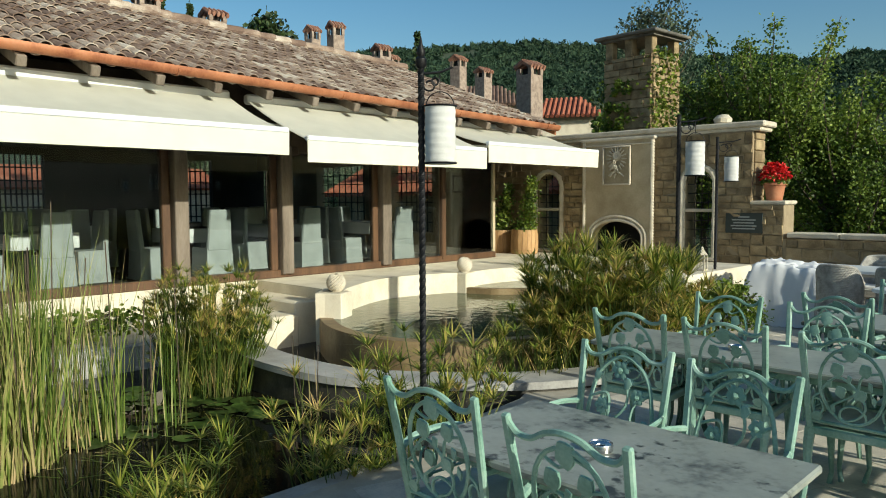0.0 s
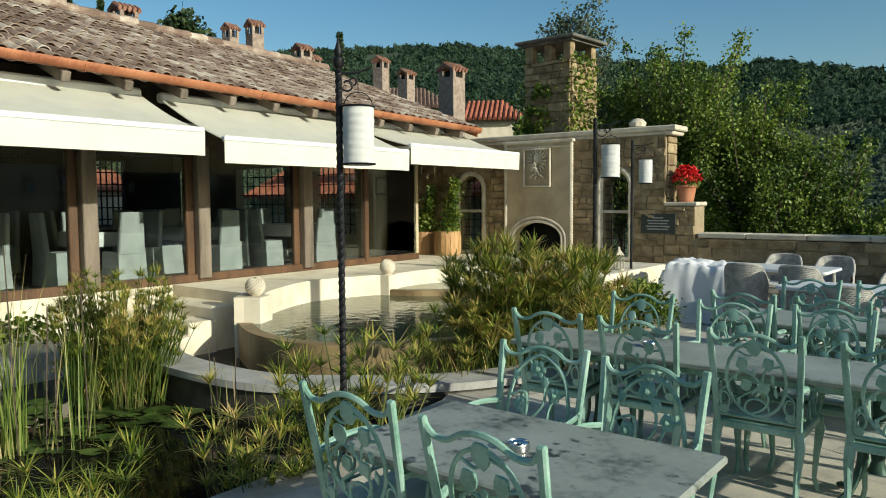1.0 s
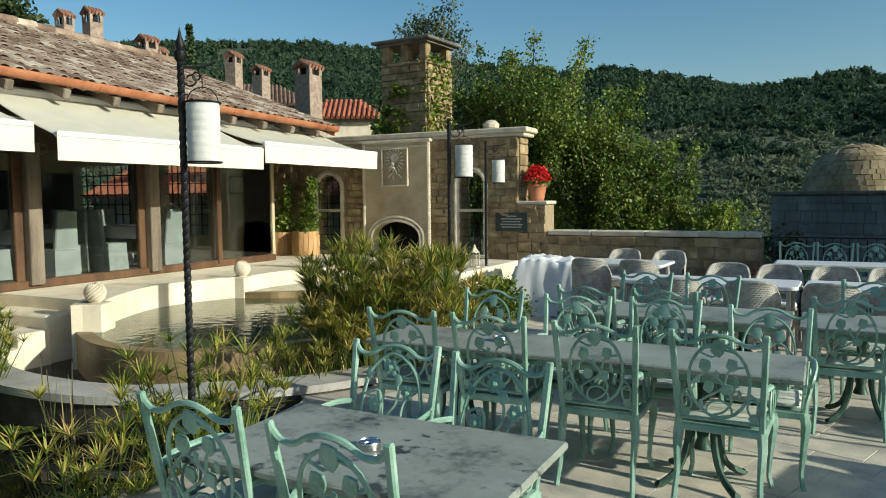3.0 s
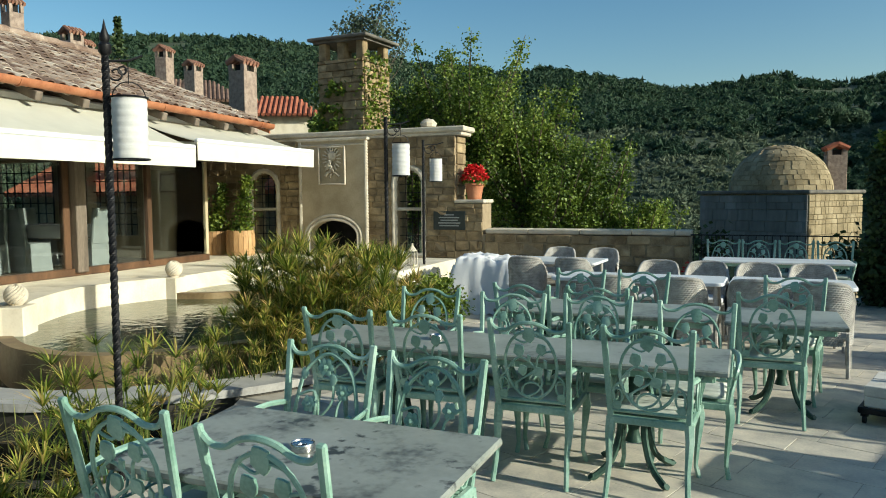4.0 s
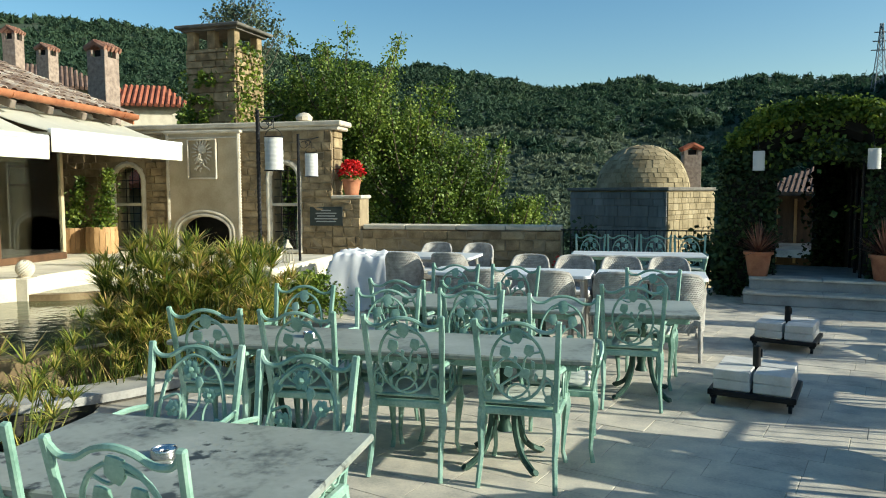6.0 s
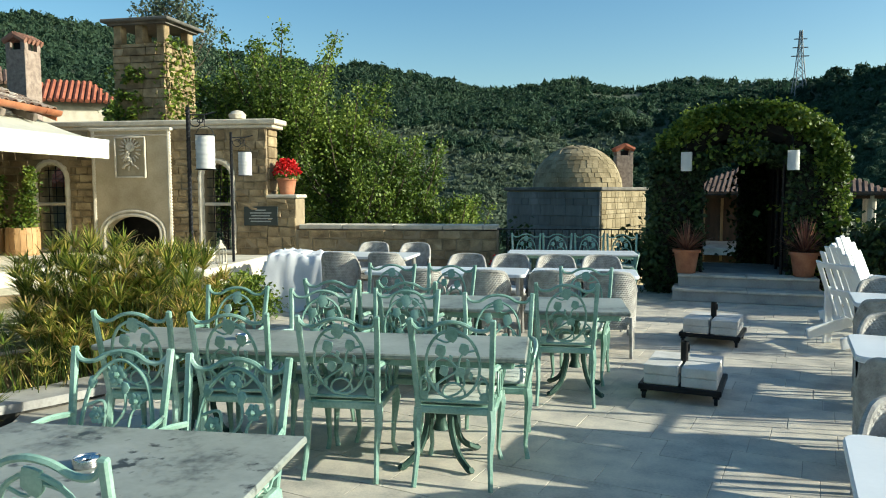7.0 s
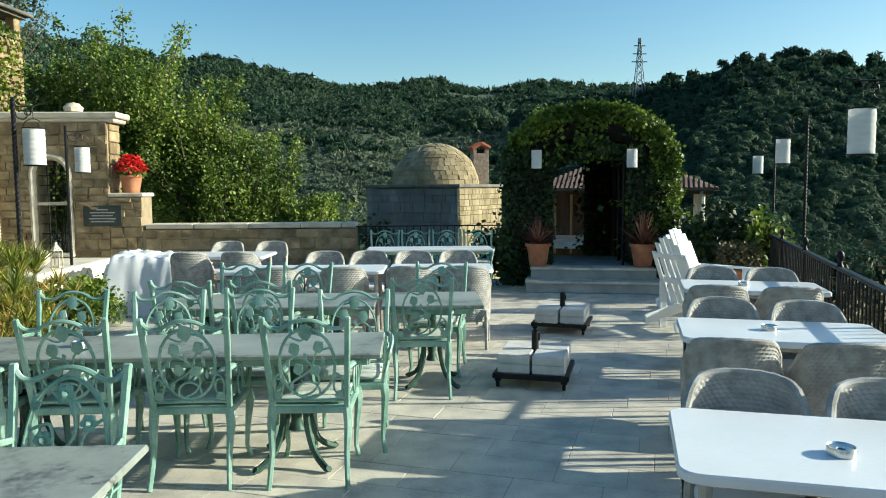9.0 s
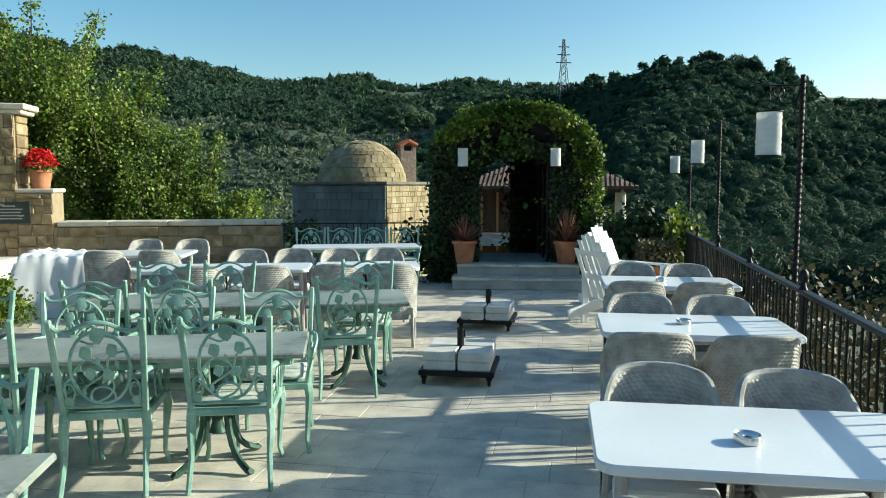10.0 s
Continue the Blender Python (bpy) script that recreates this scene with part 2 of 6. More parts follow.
# ---- mesh tools ----
class Mesh:
    def __init__(self):
        self.v, self.f = [], []

    def add(self, vs, fs, m=None):
        o = len(self.v)
        self.v += [tuple(m @ Vector(p)) for p in vs] if m is not None else [tuple(p) for p in vs]
        self.f += [tuple(o + i for i in f) for f in fs]
        return self

    def box(self, size, loc=(0, 0, 0), rot=(0, 0, 0), c=0.0, m=None):
        """A block with chamfered edges; loc is its middle."""
        h = [s / 2 for s in size]
        mm = pose(*loc, *rot)
        if m is not None:
            mm = m @ mm
        if c <= 0:
            vs = [(x * h[0], y * h[1], z * h[2]) for x in (-1, 1) for y in (-1, 1) for z in (-1, 1)]
            return self.add(vs, [(0, 1, 3, 2), (4, 6, 7, 5), (0, 4, 5, 1), (2, 3, 7, 6), (0, 2, 6, 4), (1, 5, 7, 3)], mm)
        c = min(c, *[x * .49 for x in h])
        idx, vs = {}, []
        for x in (-1, 1):
            for y in (-1, 1):
                for z in (-1, 1):
                    for a in range(3):
                        s = (x, y, z)
                        idx[s, a] = len(vs)
                        vs.append([s[k] * (h[k] if k == a else h[k] - c) for k in range(3)])
        fs = []
        for a in range(3):
            b, d = (a + 1) % 3, (a + 2) % 3
            for s in (-1, 1):
                q = []
                for u, w in ((-1, -1), (1, -1), (1, 1), (-1, 1)):
                    k = [0, 0, 0]
                    k[a], k[b], k[d] = s, u, w
                    q.append(idx[tuple(k), a])
                fs.append(q if s > 0 else q[::-1])
            for u in (-1, 1):
                for w in (-1, 1):
                    k0, k1 = [0, 0, 0], [0, 0, 0]
                    k0[a], k0[b], k0[d] = -1, u, w
                    k1[a], k1[b], k1[d] = 1, u, w
                    q = [idx[tuple(k0), b], idx[tuple(k1), b], idx[tuple(k1), d], idx[tuple(k0), d]]
                    fs.append(q if u * w < 0 else q[::-1])
        for x in (-1, 1):
            for y in (-1, 1):
                for z in (-1, 1):
                    q = [idx[(x, y, z), a] for a in range(3)]
                    fs.append(q if x * y * z > 0 else q[::-1])
        return self.add(vs, fs, mm)

    def tube(self, pts, r, n=6, closed=False, flat=1.0, m=None):
        """A round bar along points; r is one radius or one for each point."""
        pts = [Vector(p) for p in pts]
        k = len(pts)
        rs = r if isinstance(r, (list, tuple)) else [r] * k
        vs, fs = [], []
        up = None
        for i in range(k):
            a, b = pts[(i - 1) % k if closed else max(i - 1, 0)], pts[(i + 1) % k if closed else min(i + 1, k - 1)]
            tn = (b - a).normalized() if (b - a).length > 1e-9 else Vector((0, 0, 1))
            if up is None:
                up = tn.orthogonal().normalized()
                if abs(tn.y) < .9:
                    up = (Vector((0, 1, 0)) - tn * tn.y).normalized()
            up = (up - tn * up.dot(tn)).normalized()
            sd = tn.cross(up)
            for j in range(n):
                t = 2 * math.pi * j / n
                vs.append(pts[i] + up * (math.cos(t) * rs[i] * flat) + sd * (math.sin(t) * rs[i]))
        for i in range(k if closed else k - 1):
            for j in range(n):
                a, b = i * n + j, i * n + (j + 1) % n
                c, d = ((i + 1) % k) * n + (j + 1) % n, ((i + 1) % k) * n + j
                fs.append((a, d, c, b))
        if not closed:
            fs += [tuple(range(n)), tuple(range((k - 1) * n, k * n))[::-1]]
        return self.add(vs, fs, m)

    def lathe(self, prof, n=20, loc=(0, 0, 0), m=None, cap=True):
        """Turned about z from (radius, height) pairs."""
        vs, fs = [], []
        for r, z in prof:
            vs += [(loc[0] + r * math.cos(2 * math.pi * j / n), loc[1] + r * math.sin(2 * math.pi * j / n), loc[2] + z) for j in range(n)]
        for i in range(len(prof) - 1):
            for j in range(n):
                a, b = i * n + j, i * n + (j + 1) % n
                fs.append((a, b, b + n, a + n))
        if cap:
            fs += [tuple(range(n))[::-1], tuple(range((len(prof) - 1) * n, len(prof) * n))]
        return self.add(vs, fs, m)

    def prism(self, poly, z0, z1):
        """An upright solid over a flat outline."""
        n = len(poly)
        vs = [(x, y, z0) for x, y in poly] + [(x, y, z1) for x, y in poly]
        fs = [tuple(range(n))[::-1], tuple(range(n, 2 * n))]
        fs += [(i, (i + 1) % n, n + (i + 1) % n, n + i) for i in range(n)]
        return self.add(vs, fs)

    def band(self, a, b, z0, z1):
        """A strip of solid between two plan curves of equal length."""
        n = len(a)
        vs = [(*p, z0) for p in a] + [(*p, z0) for p in b] + [(*p, z1) for p in a] + [(*p, z1) for p in b]
        fs = []
        for i in range(n - 1):
            fs += [(2 * n + i, 2 * n + i + 1, 3 * n + i + 1, 3 * n + i), (i, n + i, n + i + 1, i + 1),
                   (i, i + 1, 2 * n + i + 1, 2 * n + i), (n + i, 3 * n + i, 3 * n + i + 1, n + i + 1)]
        fs += [(0, 2 * n, 3 * n, n), (n - 1, 2 * n - 1, 4 * n - 1, 3 * n - 1)]
        return self.add(vs, fs)

    def data(self, name, smooth=False, fix=True):
        me = bpy.data.meshes.new(name)
        me.from_pydata(self.v, [], self.f)
        if fix and len(self.f) < 40000:
            b = bmesh.new()
            b.from_mesh(me)
            bmesh.ops.recalc_face_normals(b, faces=b.faces)
            b.to_mesh(me)
            b.free()
        if smooth:
            me.shade_smooth()
            if smooth != "all":
                me.set_sharp_from_angle(angle=radians(38))
        return me


def part(name, ms, material, parent=None, label="", smooth=False, fix=True):
    me = ms.data(name, smooth, fix) if isinstance(ms, Mesh) else ms
    if not me.materials:
        me.materials.append(material)
    ob = new(name, me)
    if parent is not None:
        ob.parent = parent
    if label:
        ob["label"] = label
    return ob


def thing(name, label, category, loc=(0, 0, 0), rz=0, group="", kind=""):
    ob = new(name)
    ob.empty_display_size = .1
    ob.matrix_basis = pose(*loc, 0, 0, rz)
    return tagged(ob, label, category, group, kind)


def solid(name, ms, material, label, category="", kind="", smooth=False, group=""):
    return tagged(part(name, ms, material, None, "", smooth), label, category, group, kind)


def arc(cx, cy, r, a0, a1, n=12, ry=None):
    ry = ry or r
    return [(cx + r * math.cos(radians(a0 + (a1 - a0) * i / (n - 1))), cy + ry * math.sin(radians(a0 + (a1 - a0) * i / (n - 1)))) for i in range(n)]


def spline(pts, n=8):
    """A smooth run of points through the given ones."""
    out, P = [], [Vector(p) for p in pts]
    for i in range(len(P) - 1):
        a, b, c, d = P[max(i - 1, 0)], P[i], P[i + 1], P[min(i + 2, len(P) - 1)]
        for k in range(n):
            t = k / n
            out.append(.5 * ((2 * b) + (c - a) * t + (2 * a - 5 * b + 4 * c - d) * t * t + (3 * b - a - 3 * c + d) * t ** 3))
    out.append(P[-1])
    return out


rnd = random.Random(7)


# ---- ground and distance ----
NEAR_AZ = [-180, -90, -60, -40, -36.7, -34.9, -33.1, -30.5, -27.5, -23.6, -19.5, -17, -13, -8.8, -4.4, -1, 4, 8, 12.7, 25, 40, 60, 90, 180]
NEAR_EL = [3, 4, 4.6, 4.8, 5.2, 5.9, 7.7, 8.5, 8.9, 8.6, 7.4, 6.8, 6.6, 6.1, 6.2, 5.7, 6.3, 6.2, 6.5, 7.8, 9.2, 8.8, 6, 3]
FAR_AZ = [-180, -60, -17, -13, -10.2, -7.3, -4.8, -1.7, 2, 5.4, 8, 11, 14.9, 16.5, 18.6, 21.4, 24.5, 31.3, 33, 36.7, 42, 47.6, 52, 70, 180]
FAR_EL = [3, 4, 7.4, 7.6, 8.0, 7.4, 7.3, 8.3, 7.7, 7.6, 8.3, 8.9, 9.6, 9.1, 9.4, 9.8, 10.0, 11.2, 11.2, 11.7, 11.4, 11.1, 10.8, 9, 3]
CREST = 1700


def near_range(az):
    """Distance of the nearer ridge on a bearing."""
    return float(np.interp(az, [-180, -50, -24, -14, -8, 60, 180], [360, 360, 380, 470, 600, 600, 500]))


def terrain_z(r, az):
    """Height of the land at a distance and a bearing (degrees, to the left of ahead)."""
    el, el2, rim_ = float(np.interp(az, NEAR_AZ, NEAR_EL)), float(np.interp(az, FAR_AZ, FAR_EL)), near_range(az)
    x, y = -r * math.sin(radians(az)), r * math.cos(radians(az))
    if r <= 14:
        return -1.6
    if r <= 60:
        return -1.6 + (r - 14) / 46 * (-7.0 if az < 20 else -3.0)
    z60 = -8.6 if az < 20 else -4.6
    e0 = math.degrees(math.atan2(z60 - 1.65, 60))
    if r <= rim_:
        s = ((math.log(r) - math.log(60)) / (math.log(rim_) - math.log(60))) ** 1.15
        w = math.sin(math.pi * min(1, s)) * r
        return 1.65 + r * math.tan(radians(e0 + (el - e0) * s)) + w * (.028 * noise.noise((x * .008, y * .008, 1.0)) + .012 * noise.noise((x * .03, y * .03, 5.0)))
    if r <= CREST:
        s = (r - rim_) / (CREST - rim_)
        e = el + (el2 - el) * s - 1.6 * math.sin(math.pi * s ** .7) + .5 * math.sin(math.pi * s) * noise.noise((x * .004, y * .004, 2.0))
        return 1.65 + r * math.tan(radians(e))
    top = 1.65 + CREST * math.tan(radians(el2))
    return max(-30, top - (r - CREST) * .2)


def crowns(name, trees, material, label, seed):
    """Tree crowns as lobed shells of leafy facets; each tree is (x, y, z, radius, height)."""
    g = np.random.default_rng(seed)
    out = []
    for x, y, z, big, tall in trees:
        r = math.hypot(x, y)
        rho = big / r * 1300
        K = int(min(1600, max(18, (1.7 if rho < 14 else 2.9) * rho * rho)))
        nl = 4 if rho < 8 else 7
        lobe = np.stack([g.normal(0, .42, nl), g.normal(0, .42, nl), g.uniform(.2, 1.0, nl), g.uniform(.3, .58, nl)], 1)
        pick = lobe[g.integers(0, nl, K)]
        th, cz = g.uniform(0, 6.283, K), g.uniform(-.35, 1, K)
        sz = np.sqrt(1 - cz * cz)
        nrm = np.stack([sz * np.cos(th), sz * np.sin(th), cz], 1)
        rad = (pick[:, 3] * g.uniform(.86, 1.06, K))[:, None]
        ctr = np.array((x, y, z)) + pick[:, :3] * (big, big, tall) + nrm * rad * (big, big, tall * .75)
        w_ = g.normal(0, 1, (K, 3, 3))
        w_ -= (w_ * nrm[:, None, :]).sum(2, keepdims=True) * nrm[:, None, :] * .82
        out.append((ctr[:, None, :] + w_ * max(r * (.0029 if rho < 14 else .0022), .05 * big)).reshape(-1, 3))
    pts = np.concatenate(out).astype(np.float32)
    n = len(pts)
    me = bpy.data.meshes.new(name)
    me.vertices.add(n)
    me.vertices.foreach_set("co", pts.ravel())
    me.loops.add(n)
    me.loops.foreach_set("vertex_index", np.arange(n, dtype=np.int32))
    me.polygons.add(n // 3)
    me.polygons.foreach_set("loop_start", np.arange(0, n, 3, dtype=np.int32))
    me.update(calc_edges=True)
    tagged(part(name, me, material), label, "trees", "", "stuff")


def build_ground():
    rings = [0, 7, 14, 22, 35, 48, 60] + [60 * (1.058 ** i) for i in range(1, 59)] + [CREST, 1850, 2200, 4000]
    azs = [-180 + 6 * i for i in range(20)] + [-60 + .9 * i for i in range(144)] + [70 + 5 * i for i in range(22)]
    n = len(azs)
    vs, fs = [], []
    for r in rings:
        for a in azs:
            vs.append((-r * math.sin(radians(a)), r * math.cos(radians(a)), terrain_z(r, a)))
    for i in range(len(rings) - 1):
        for j in range(n):
            k = (j + 1) % n
            fs.append((i * n + j, i * n + k, (i + 1) * n + k, (i + 1) * n + j))
    solid("ground", Mesh().add(vs, fs), HILL, "green scrub-covered hillsides round the valley", "ground", "structure", "all")
    q = random.Random(3)
    pines, olives = [], []

    def plant(lst, r, a, lo, hi, tall):
        z, big = terrain_z(r, a), q.uniform(lo, hi)
        lst.append((-r * math.sin(radians(a)), r * math.cos(radians(a)), z, big, big * q.uniform(*tall)))

    for i in range(26000):
        a = q.uniform(-54, 62)
        rim_ = near_range(a)
        s = q.uniform(.1, 1.0)
        r = 62 * (rim_ / 62) ** s
        x, y = -r * math.sin(radians(a)), r * math.cos(radians(a))
        dens = noise.noise((x * .012, y * .012, 9.0)) + .35 * noise.noise((x * .04, y * .04, 3.0))
        if a < -9 + 5 * noise.noise((r * .02, 0, 1.0)):
            if i % 2 == 0:
                plant(pines, r, a, 1.7, 3.4, (.9, 1.5))
        elif s > .9 + .05 * noise.noise((a * .3, 0, 7.0)) or dens > .3:
            plant(pines, r, a, 1.5, 3.2, (.9, 1.6))
        elif a < 25 or i % 2:
            plant(olives, r, a, .8, 1.9, (.5, .75))
    for i in range(9000):
        a, s = q.uniform(-20, 62), q.random() ** .6
        r = near_range(a) * 1.15 + (CREST + 10 - near_range(a) * 1.15) * s
        x, y = -r * math.sin(radians(a)), r * math.cos(radians(a))
        if s < .93 and noise.noise((x * .006, y * .006, 4.0)) < -.35:
            continue
        plant(pines, r, a, 3.0, 5.5, (.8, 1.3))
    for a, r, big in ((-4.9, 240, 6.5), (-6.4, 250, 5.5), (-3.6, 255, 4.5)):
        pines.append((-r * math.sin(radians(a)), r * math.cos(radians(a)), 1.65 + r * math.tan(radians(4.6)), big, big * .8))
    crowns("forest", pines, FOREST, "dark pine forest covering the hills", 17)
    crowns("scrub", olives, SCRUB, "grey-green olive scrub on the slopes", 18)


build_ground()


# ---- terrace ----
RA = radians(-18.9)                      # the terrace's own axis, against the house's
AX, AY = Vector((math.cos(RA), math.sin(RA), 0)), Vector((-math.sin(RA), math.cos(RA), 0))
RAIL0 = Vector((2.675, 2.99, 0))
RB = radians(-19.8)                      # the railing's own run
BX, BY = Vector((math.cos(RB), math.sin(RB), 0)), Vector((-math.sin(RB), math.cos(RB), 0))


def rail_x(y):
    return RAIL0.x + (y - RAIL0.y) * BY.x / BY.y


def in_terrace(x, y):
    if y > 13.1 or y < -3.2 or x > rail_x(y) - .05:
        return False
    return x > (-3.35 if y < 8.6 else -4.85)


deck = Mesh().prism([(-3.35, -3.3), (rail_x(-3.3) + .22, -3.3), (rail_x(13.15) + .22, 13.15), (-4.9, 13.15), (-4.9, 8.6), (-3.35, 8.6)], -1.8, -.0045)
terrace = solid("terrace_floor", deck, JOINT, "grey limestone paved terrace floor", "floor", "structure")
_edge = Mesh()
_e0, _e1 = Vector((rail_x(-3.3), -3.3, 0)), Vector((rail_x(13.1), 13.1, 0))
_mid = (_e0 + _e1) / 2 + BX * .1
_edge.box((.22, (_e1 - _e0).length, .1), (_mid.x, _mid.y, -.01), (0, 0, math.degrees(RB)), .015)
solid("terrace_kerb", _edge, COPING, "grey stone kerb under the railing", "kerb", "structure")

# pond, pool and raised platform
PZ = .45
rim_in = [(p.x, p.y) for p in spline([(-7.23, 5.62, 0), (-7.72, 6.25, 0), (-8.12, 7.2, 0), (-8.02, 8.0, 0), (-7.85, 8.45, 0)], 6)]
rim2_in = [(p.x, p.y) for p in spline([(-7.78, 8.75, 0), (-7.8, 9.5, 0), (-7.35, 10.5, 0), (-6.5, 11.0, 0), (-5.6, 10.7, 0), (-5.1, 9.9, 0)], 6)]
lip2 = [(p.x, p.y) for p in spline([(-7.85, 8.45, 0), (-7.3, 8.62, 0), (-6.76, 9.05, 0), (-6.1, 9.3, 0), (-5.4, 9.3, 0), (-4.9, 9.0, 0)], 5)]
lip = [(p.x, p.y) for p in spline([(-7.5, 5.5, 0), (-6.75, 5.12, 0), (-5.95, 5.02, 0), (-5.3, 5.3, 0), (-4.6, 6.25, 0), (-4.35, 7.4, 0), (-4.9, 9.0, 0)], 6)]


def offset(curve, d):
    out = []
    for i, p in enumerate(curve):
        a, b = Vector(curve[max(i - 1, 0)]), Vector(curve[min(i + 1, len(curve) - 1)])
        t = (b - a).normalized()
        out.append((p[0] - t.y * d, p[1] + t.x * d))
    return out


plat = Mesh().prism([(-9.62, 5.9), (-7.95, 5.9)] + offset(rim_in, .28)[2:] + offset(rim2_in, .28) + [(-4.85, 9.9), (-4.85, 13.2), (-11.6, 13.2), (-11.6, 11.6), (-9.62, 11.6)], -1.5, PZ)
solid("pool_platform", plat, CREAM, "cream limestone platform beside the pool", "platform", "structure")
rim = Mesh().band(rim_in, offset(rim_in, .3), -.3, PZ + .025)
solid("pool_rim", rim, CREAM, "cream curved pool rim wall", "pool rim", "structure")
rim = Mesh().band(rim2_in, offset(rim2_in, .3), -.3, PZ + .025)
solid("upper_pool_rim", rim, CREAM, "cream curved rim of the upper basin", "pool rim", "structure")
solid("pool_front_wall", Mesh().band(lip, offset(lip, .16), -.9, .17), POOLWALL, "brown travertine overflow wall of the pool", "pool wall", "structure")
solid("upper_pool_lip", Mesh().band(lip2, offset(lip2, .14), -.6, .25), POOLWALL, "brown travertine lip of the upper basin", "pool wall", "structure")
pool_poly = rim_in[:-1] + lip2 + offset(lip, .08)[::-1]
solid("pool_water", Mesh().add([(x, y, .16) for x, y in pool_poly], [tuple(range(len(pool_poly)))]), POOLWATER, "shallow greenish pool water", "water", "structure")
upper_poly = offset(lip2, .07) + rim2_in[::-1]
solid("upper_pool_water", Mesh().add([(x, y, .24) for x, y in upper_poly], [tuple(range(len(upper_poly)))]), POOLWATER, "still water in the upper basin", "water", "structure")
solid("pool_bottom", Mesh().prism(pool_poly, -.3, -.08).prism(upper_poly, -.3, -.06), CREAM, "pale stone pool bottom", "pool floor", "structure")
cop_in = [(p.x, p.y) for p in spline([(-7.6, 4.75, 0), (-7.1, 4.52, 0), (-6.49, 4.43, 0), (-5.73, 4.46, 0), (-5.2, 4.66, 0), (-4.3, 5.4, 0), (-3.75, 6.4, 0)], 6)]
# stone much darker than the coping slab above it
solid("coping_wall", Mesh().band(offset(cop_in, -.03), offset(cop_in, -.38), -.9, -.07), DARKSTONE, "dark stone wall under the coping", "wall", "structure")
solid("pool_coping", Mesh().band(cop_in, offset(cop_in, -.42), -.07, 0), COPING, "grey curved stone coping round the overflow trough", "coping", "structure")
solid("pond_water", Mesh().box((6.05, 9.5, .04), (-6.38, .2, -.37)), PONDWATER, "dark still lily pond water", "water", "structure")
solid("trough_water", Mesh().box((4.2, 2.4, .04), (-5.9, 5.7, -.28)), PONDWATER, "dark water in the overflow trough", "water", "structure")
bed = Mesh().prism([(-3.36, 2.6), (-3.36, 8.7), (-4.86, 9.2), (-4.3, 7.4), (-4.35, 6.0), (-3.9, 5.0), (-3.75, 3.4)], -1.5, -.1)
solid("pond_ledge", Mesh().box((1.0, 7.4, .35), (-9.0, .6, -.21), c=.03), COPING, "grey stone ledge along the restaurant base", "ledge", "structure")
solid("planting_bed", bed, JOINT, "dark soil planting bed beside the terrace", "soil", "structure")
solid("pond_wall", Mesh().box((.2, 6.2, .9), (-3.44, -.2, -.47), c=.02), COPING, "grey stone wall between terrace and pond", "wall", "structure")

st = thing("pool_steps", "cream limestone steps down from the platform to the pool coping", "steps", kind="structure")
for k, (y0, y1, z, x0) in enumerate(((5.5, 5.92, .3, -9.3), (5.12, 5.52, .15, -9.1), (4.55, 5.14, .0, -8.9))):
    part("step", Mesh().box((-x0 - 8.02 + .07 * k, y1 - y0, z + .9), ((x0 - 8.02 + .07 * k) / 2, (y0 + y1) / 2, (z - .9) / 2), c=.02), CREAM, st)
solid("terrace_steps_wall", Mesh().box((.5, 2.2, .62), (-4.6, 10.2, .3), c=.02), CREAM, "cream low wall between platform and terrace", "wall", "structure")
st = thing("platform_steps", "cream limestone steps from the platform to the terrace", "steps", kind="structure")
for k in range(2):
    part("step", Mesh().box((.36, 1.7, .32 - .15 * k), (-4.64 + .36 * k, 12.2, (.32 - .15 * k) / 2 - .01), c=.015), CREAM, st)


# ---- stone wall with the fireplace ----
def ashlar(rects, holes, y, rng, hmin=.11, hmax=.2, lmin=.16, lmax=.42, axis="y", gap=.012):
    """Coursed stones (x0, x1, z0, z1) over rectangles, leaving the holes free."""
    out = []
    for x0, x1, z0, z1 in rects:
        z = z0
        while z < z1 - .03:
            h = min(rng.uniform(hmin, hmax), z1 - z)
            if z1 - z - h < .06:
                h = z1 - z
            x = x0
            while x < x1 - .02:
                w = min(rng.uniform(lmin, lmax), x1 - x)
                if x1 - x - w < .08:
                    w = x1 - x
                a, b = x, x + w
                for hx0, hx1, hz0, hz1 in holes:
                    if z + h > hz0 + .03 and z < hz1 - .03 and b > hx0 and a < hx1:
                        if a < hx0 - .04:
                            b = hx0
                        elif b > hx1 + .04:
                            a = hx1
                        else:
                            a = b
                if b - a > .04:
                    out.append((a + gap / 2, b - gap / 2, z + gap / 2, z + h - gap / 2))
                x += w
            z += h
    return out


WY = 13.2
holes = [(-9.97, -9.08, .4, 2.27), (-8.56, -6.96, .4, 2.82), (-6.44, -5.72, .4, 2.27)]
wall = thing("stone_wall", "tan ashlar stone wall with a fireplace and arched windows", "wall", kind="structure")
core = Mesh()
for a, b, z0, z1 in ((-11.6, -9.9, 0, 2.85), (-9.15, -8.4, 0, 2.85), (-7.1, -6.36, 0, 2.85), (-5.78, -5.1, 0, 2.85), (-5.1, -4.55, 0, 1.5),
                     (-9.9, -9.15, 2.15, 2.85), (-6.36, -5.78, 2.15, 2.85), (-8.4, -7.1, 1.3, 2.85), (-9.9, -9.15, 0, .42), (-6.36, -5.78, 0, .42)):
    core.box((b - a, .5, z1 - z0), ((a + b) / 2, WY + .21, (z0 + z1) / 2))
core.box((3.75, .395, .95), (-2.68, WY + .155, .45))
part("core", core, MORTAR, wall)
cap = Mesh().box((6.72, .62, .1), (-8.26, WY + .22, 2.93), c=.02).box((6.62, .54, .08), (-8.27, WY + .22, 2.845), c=.03)
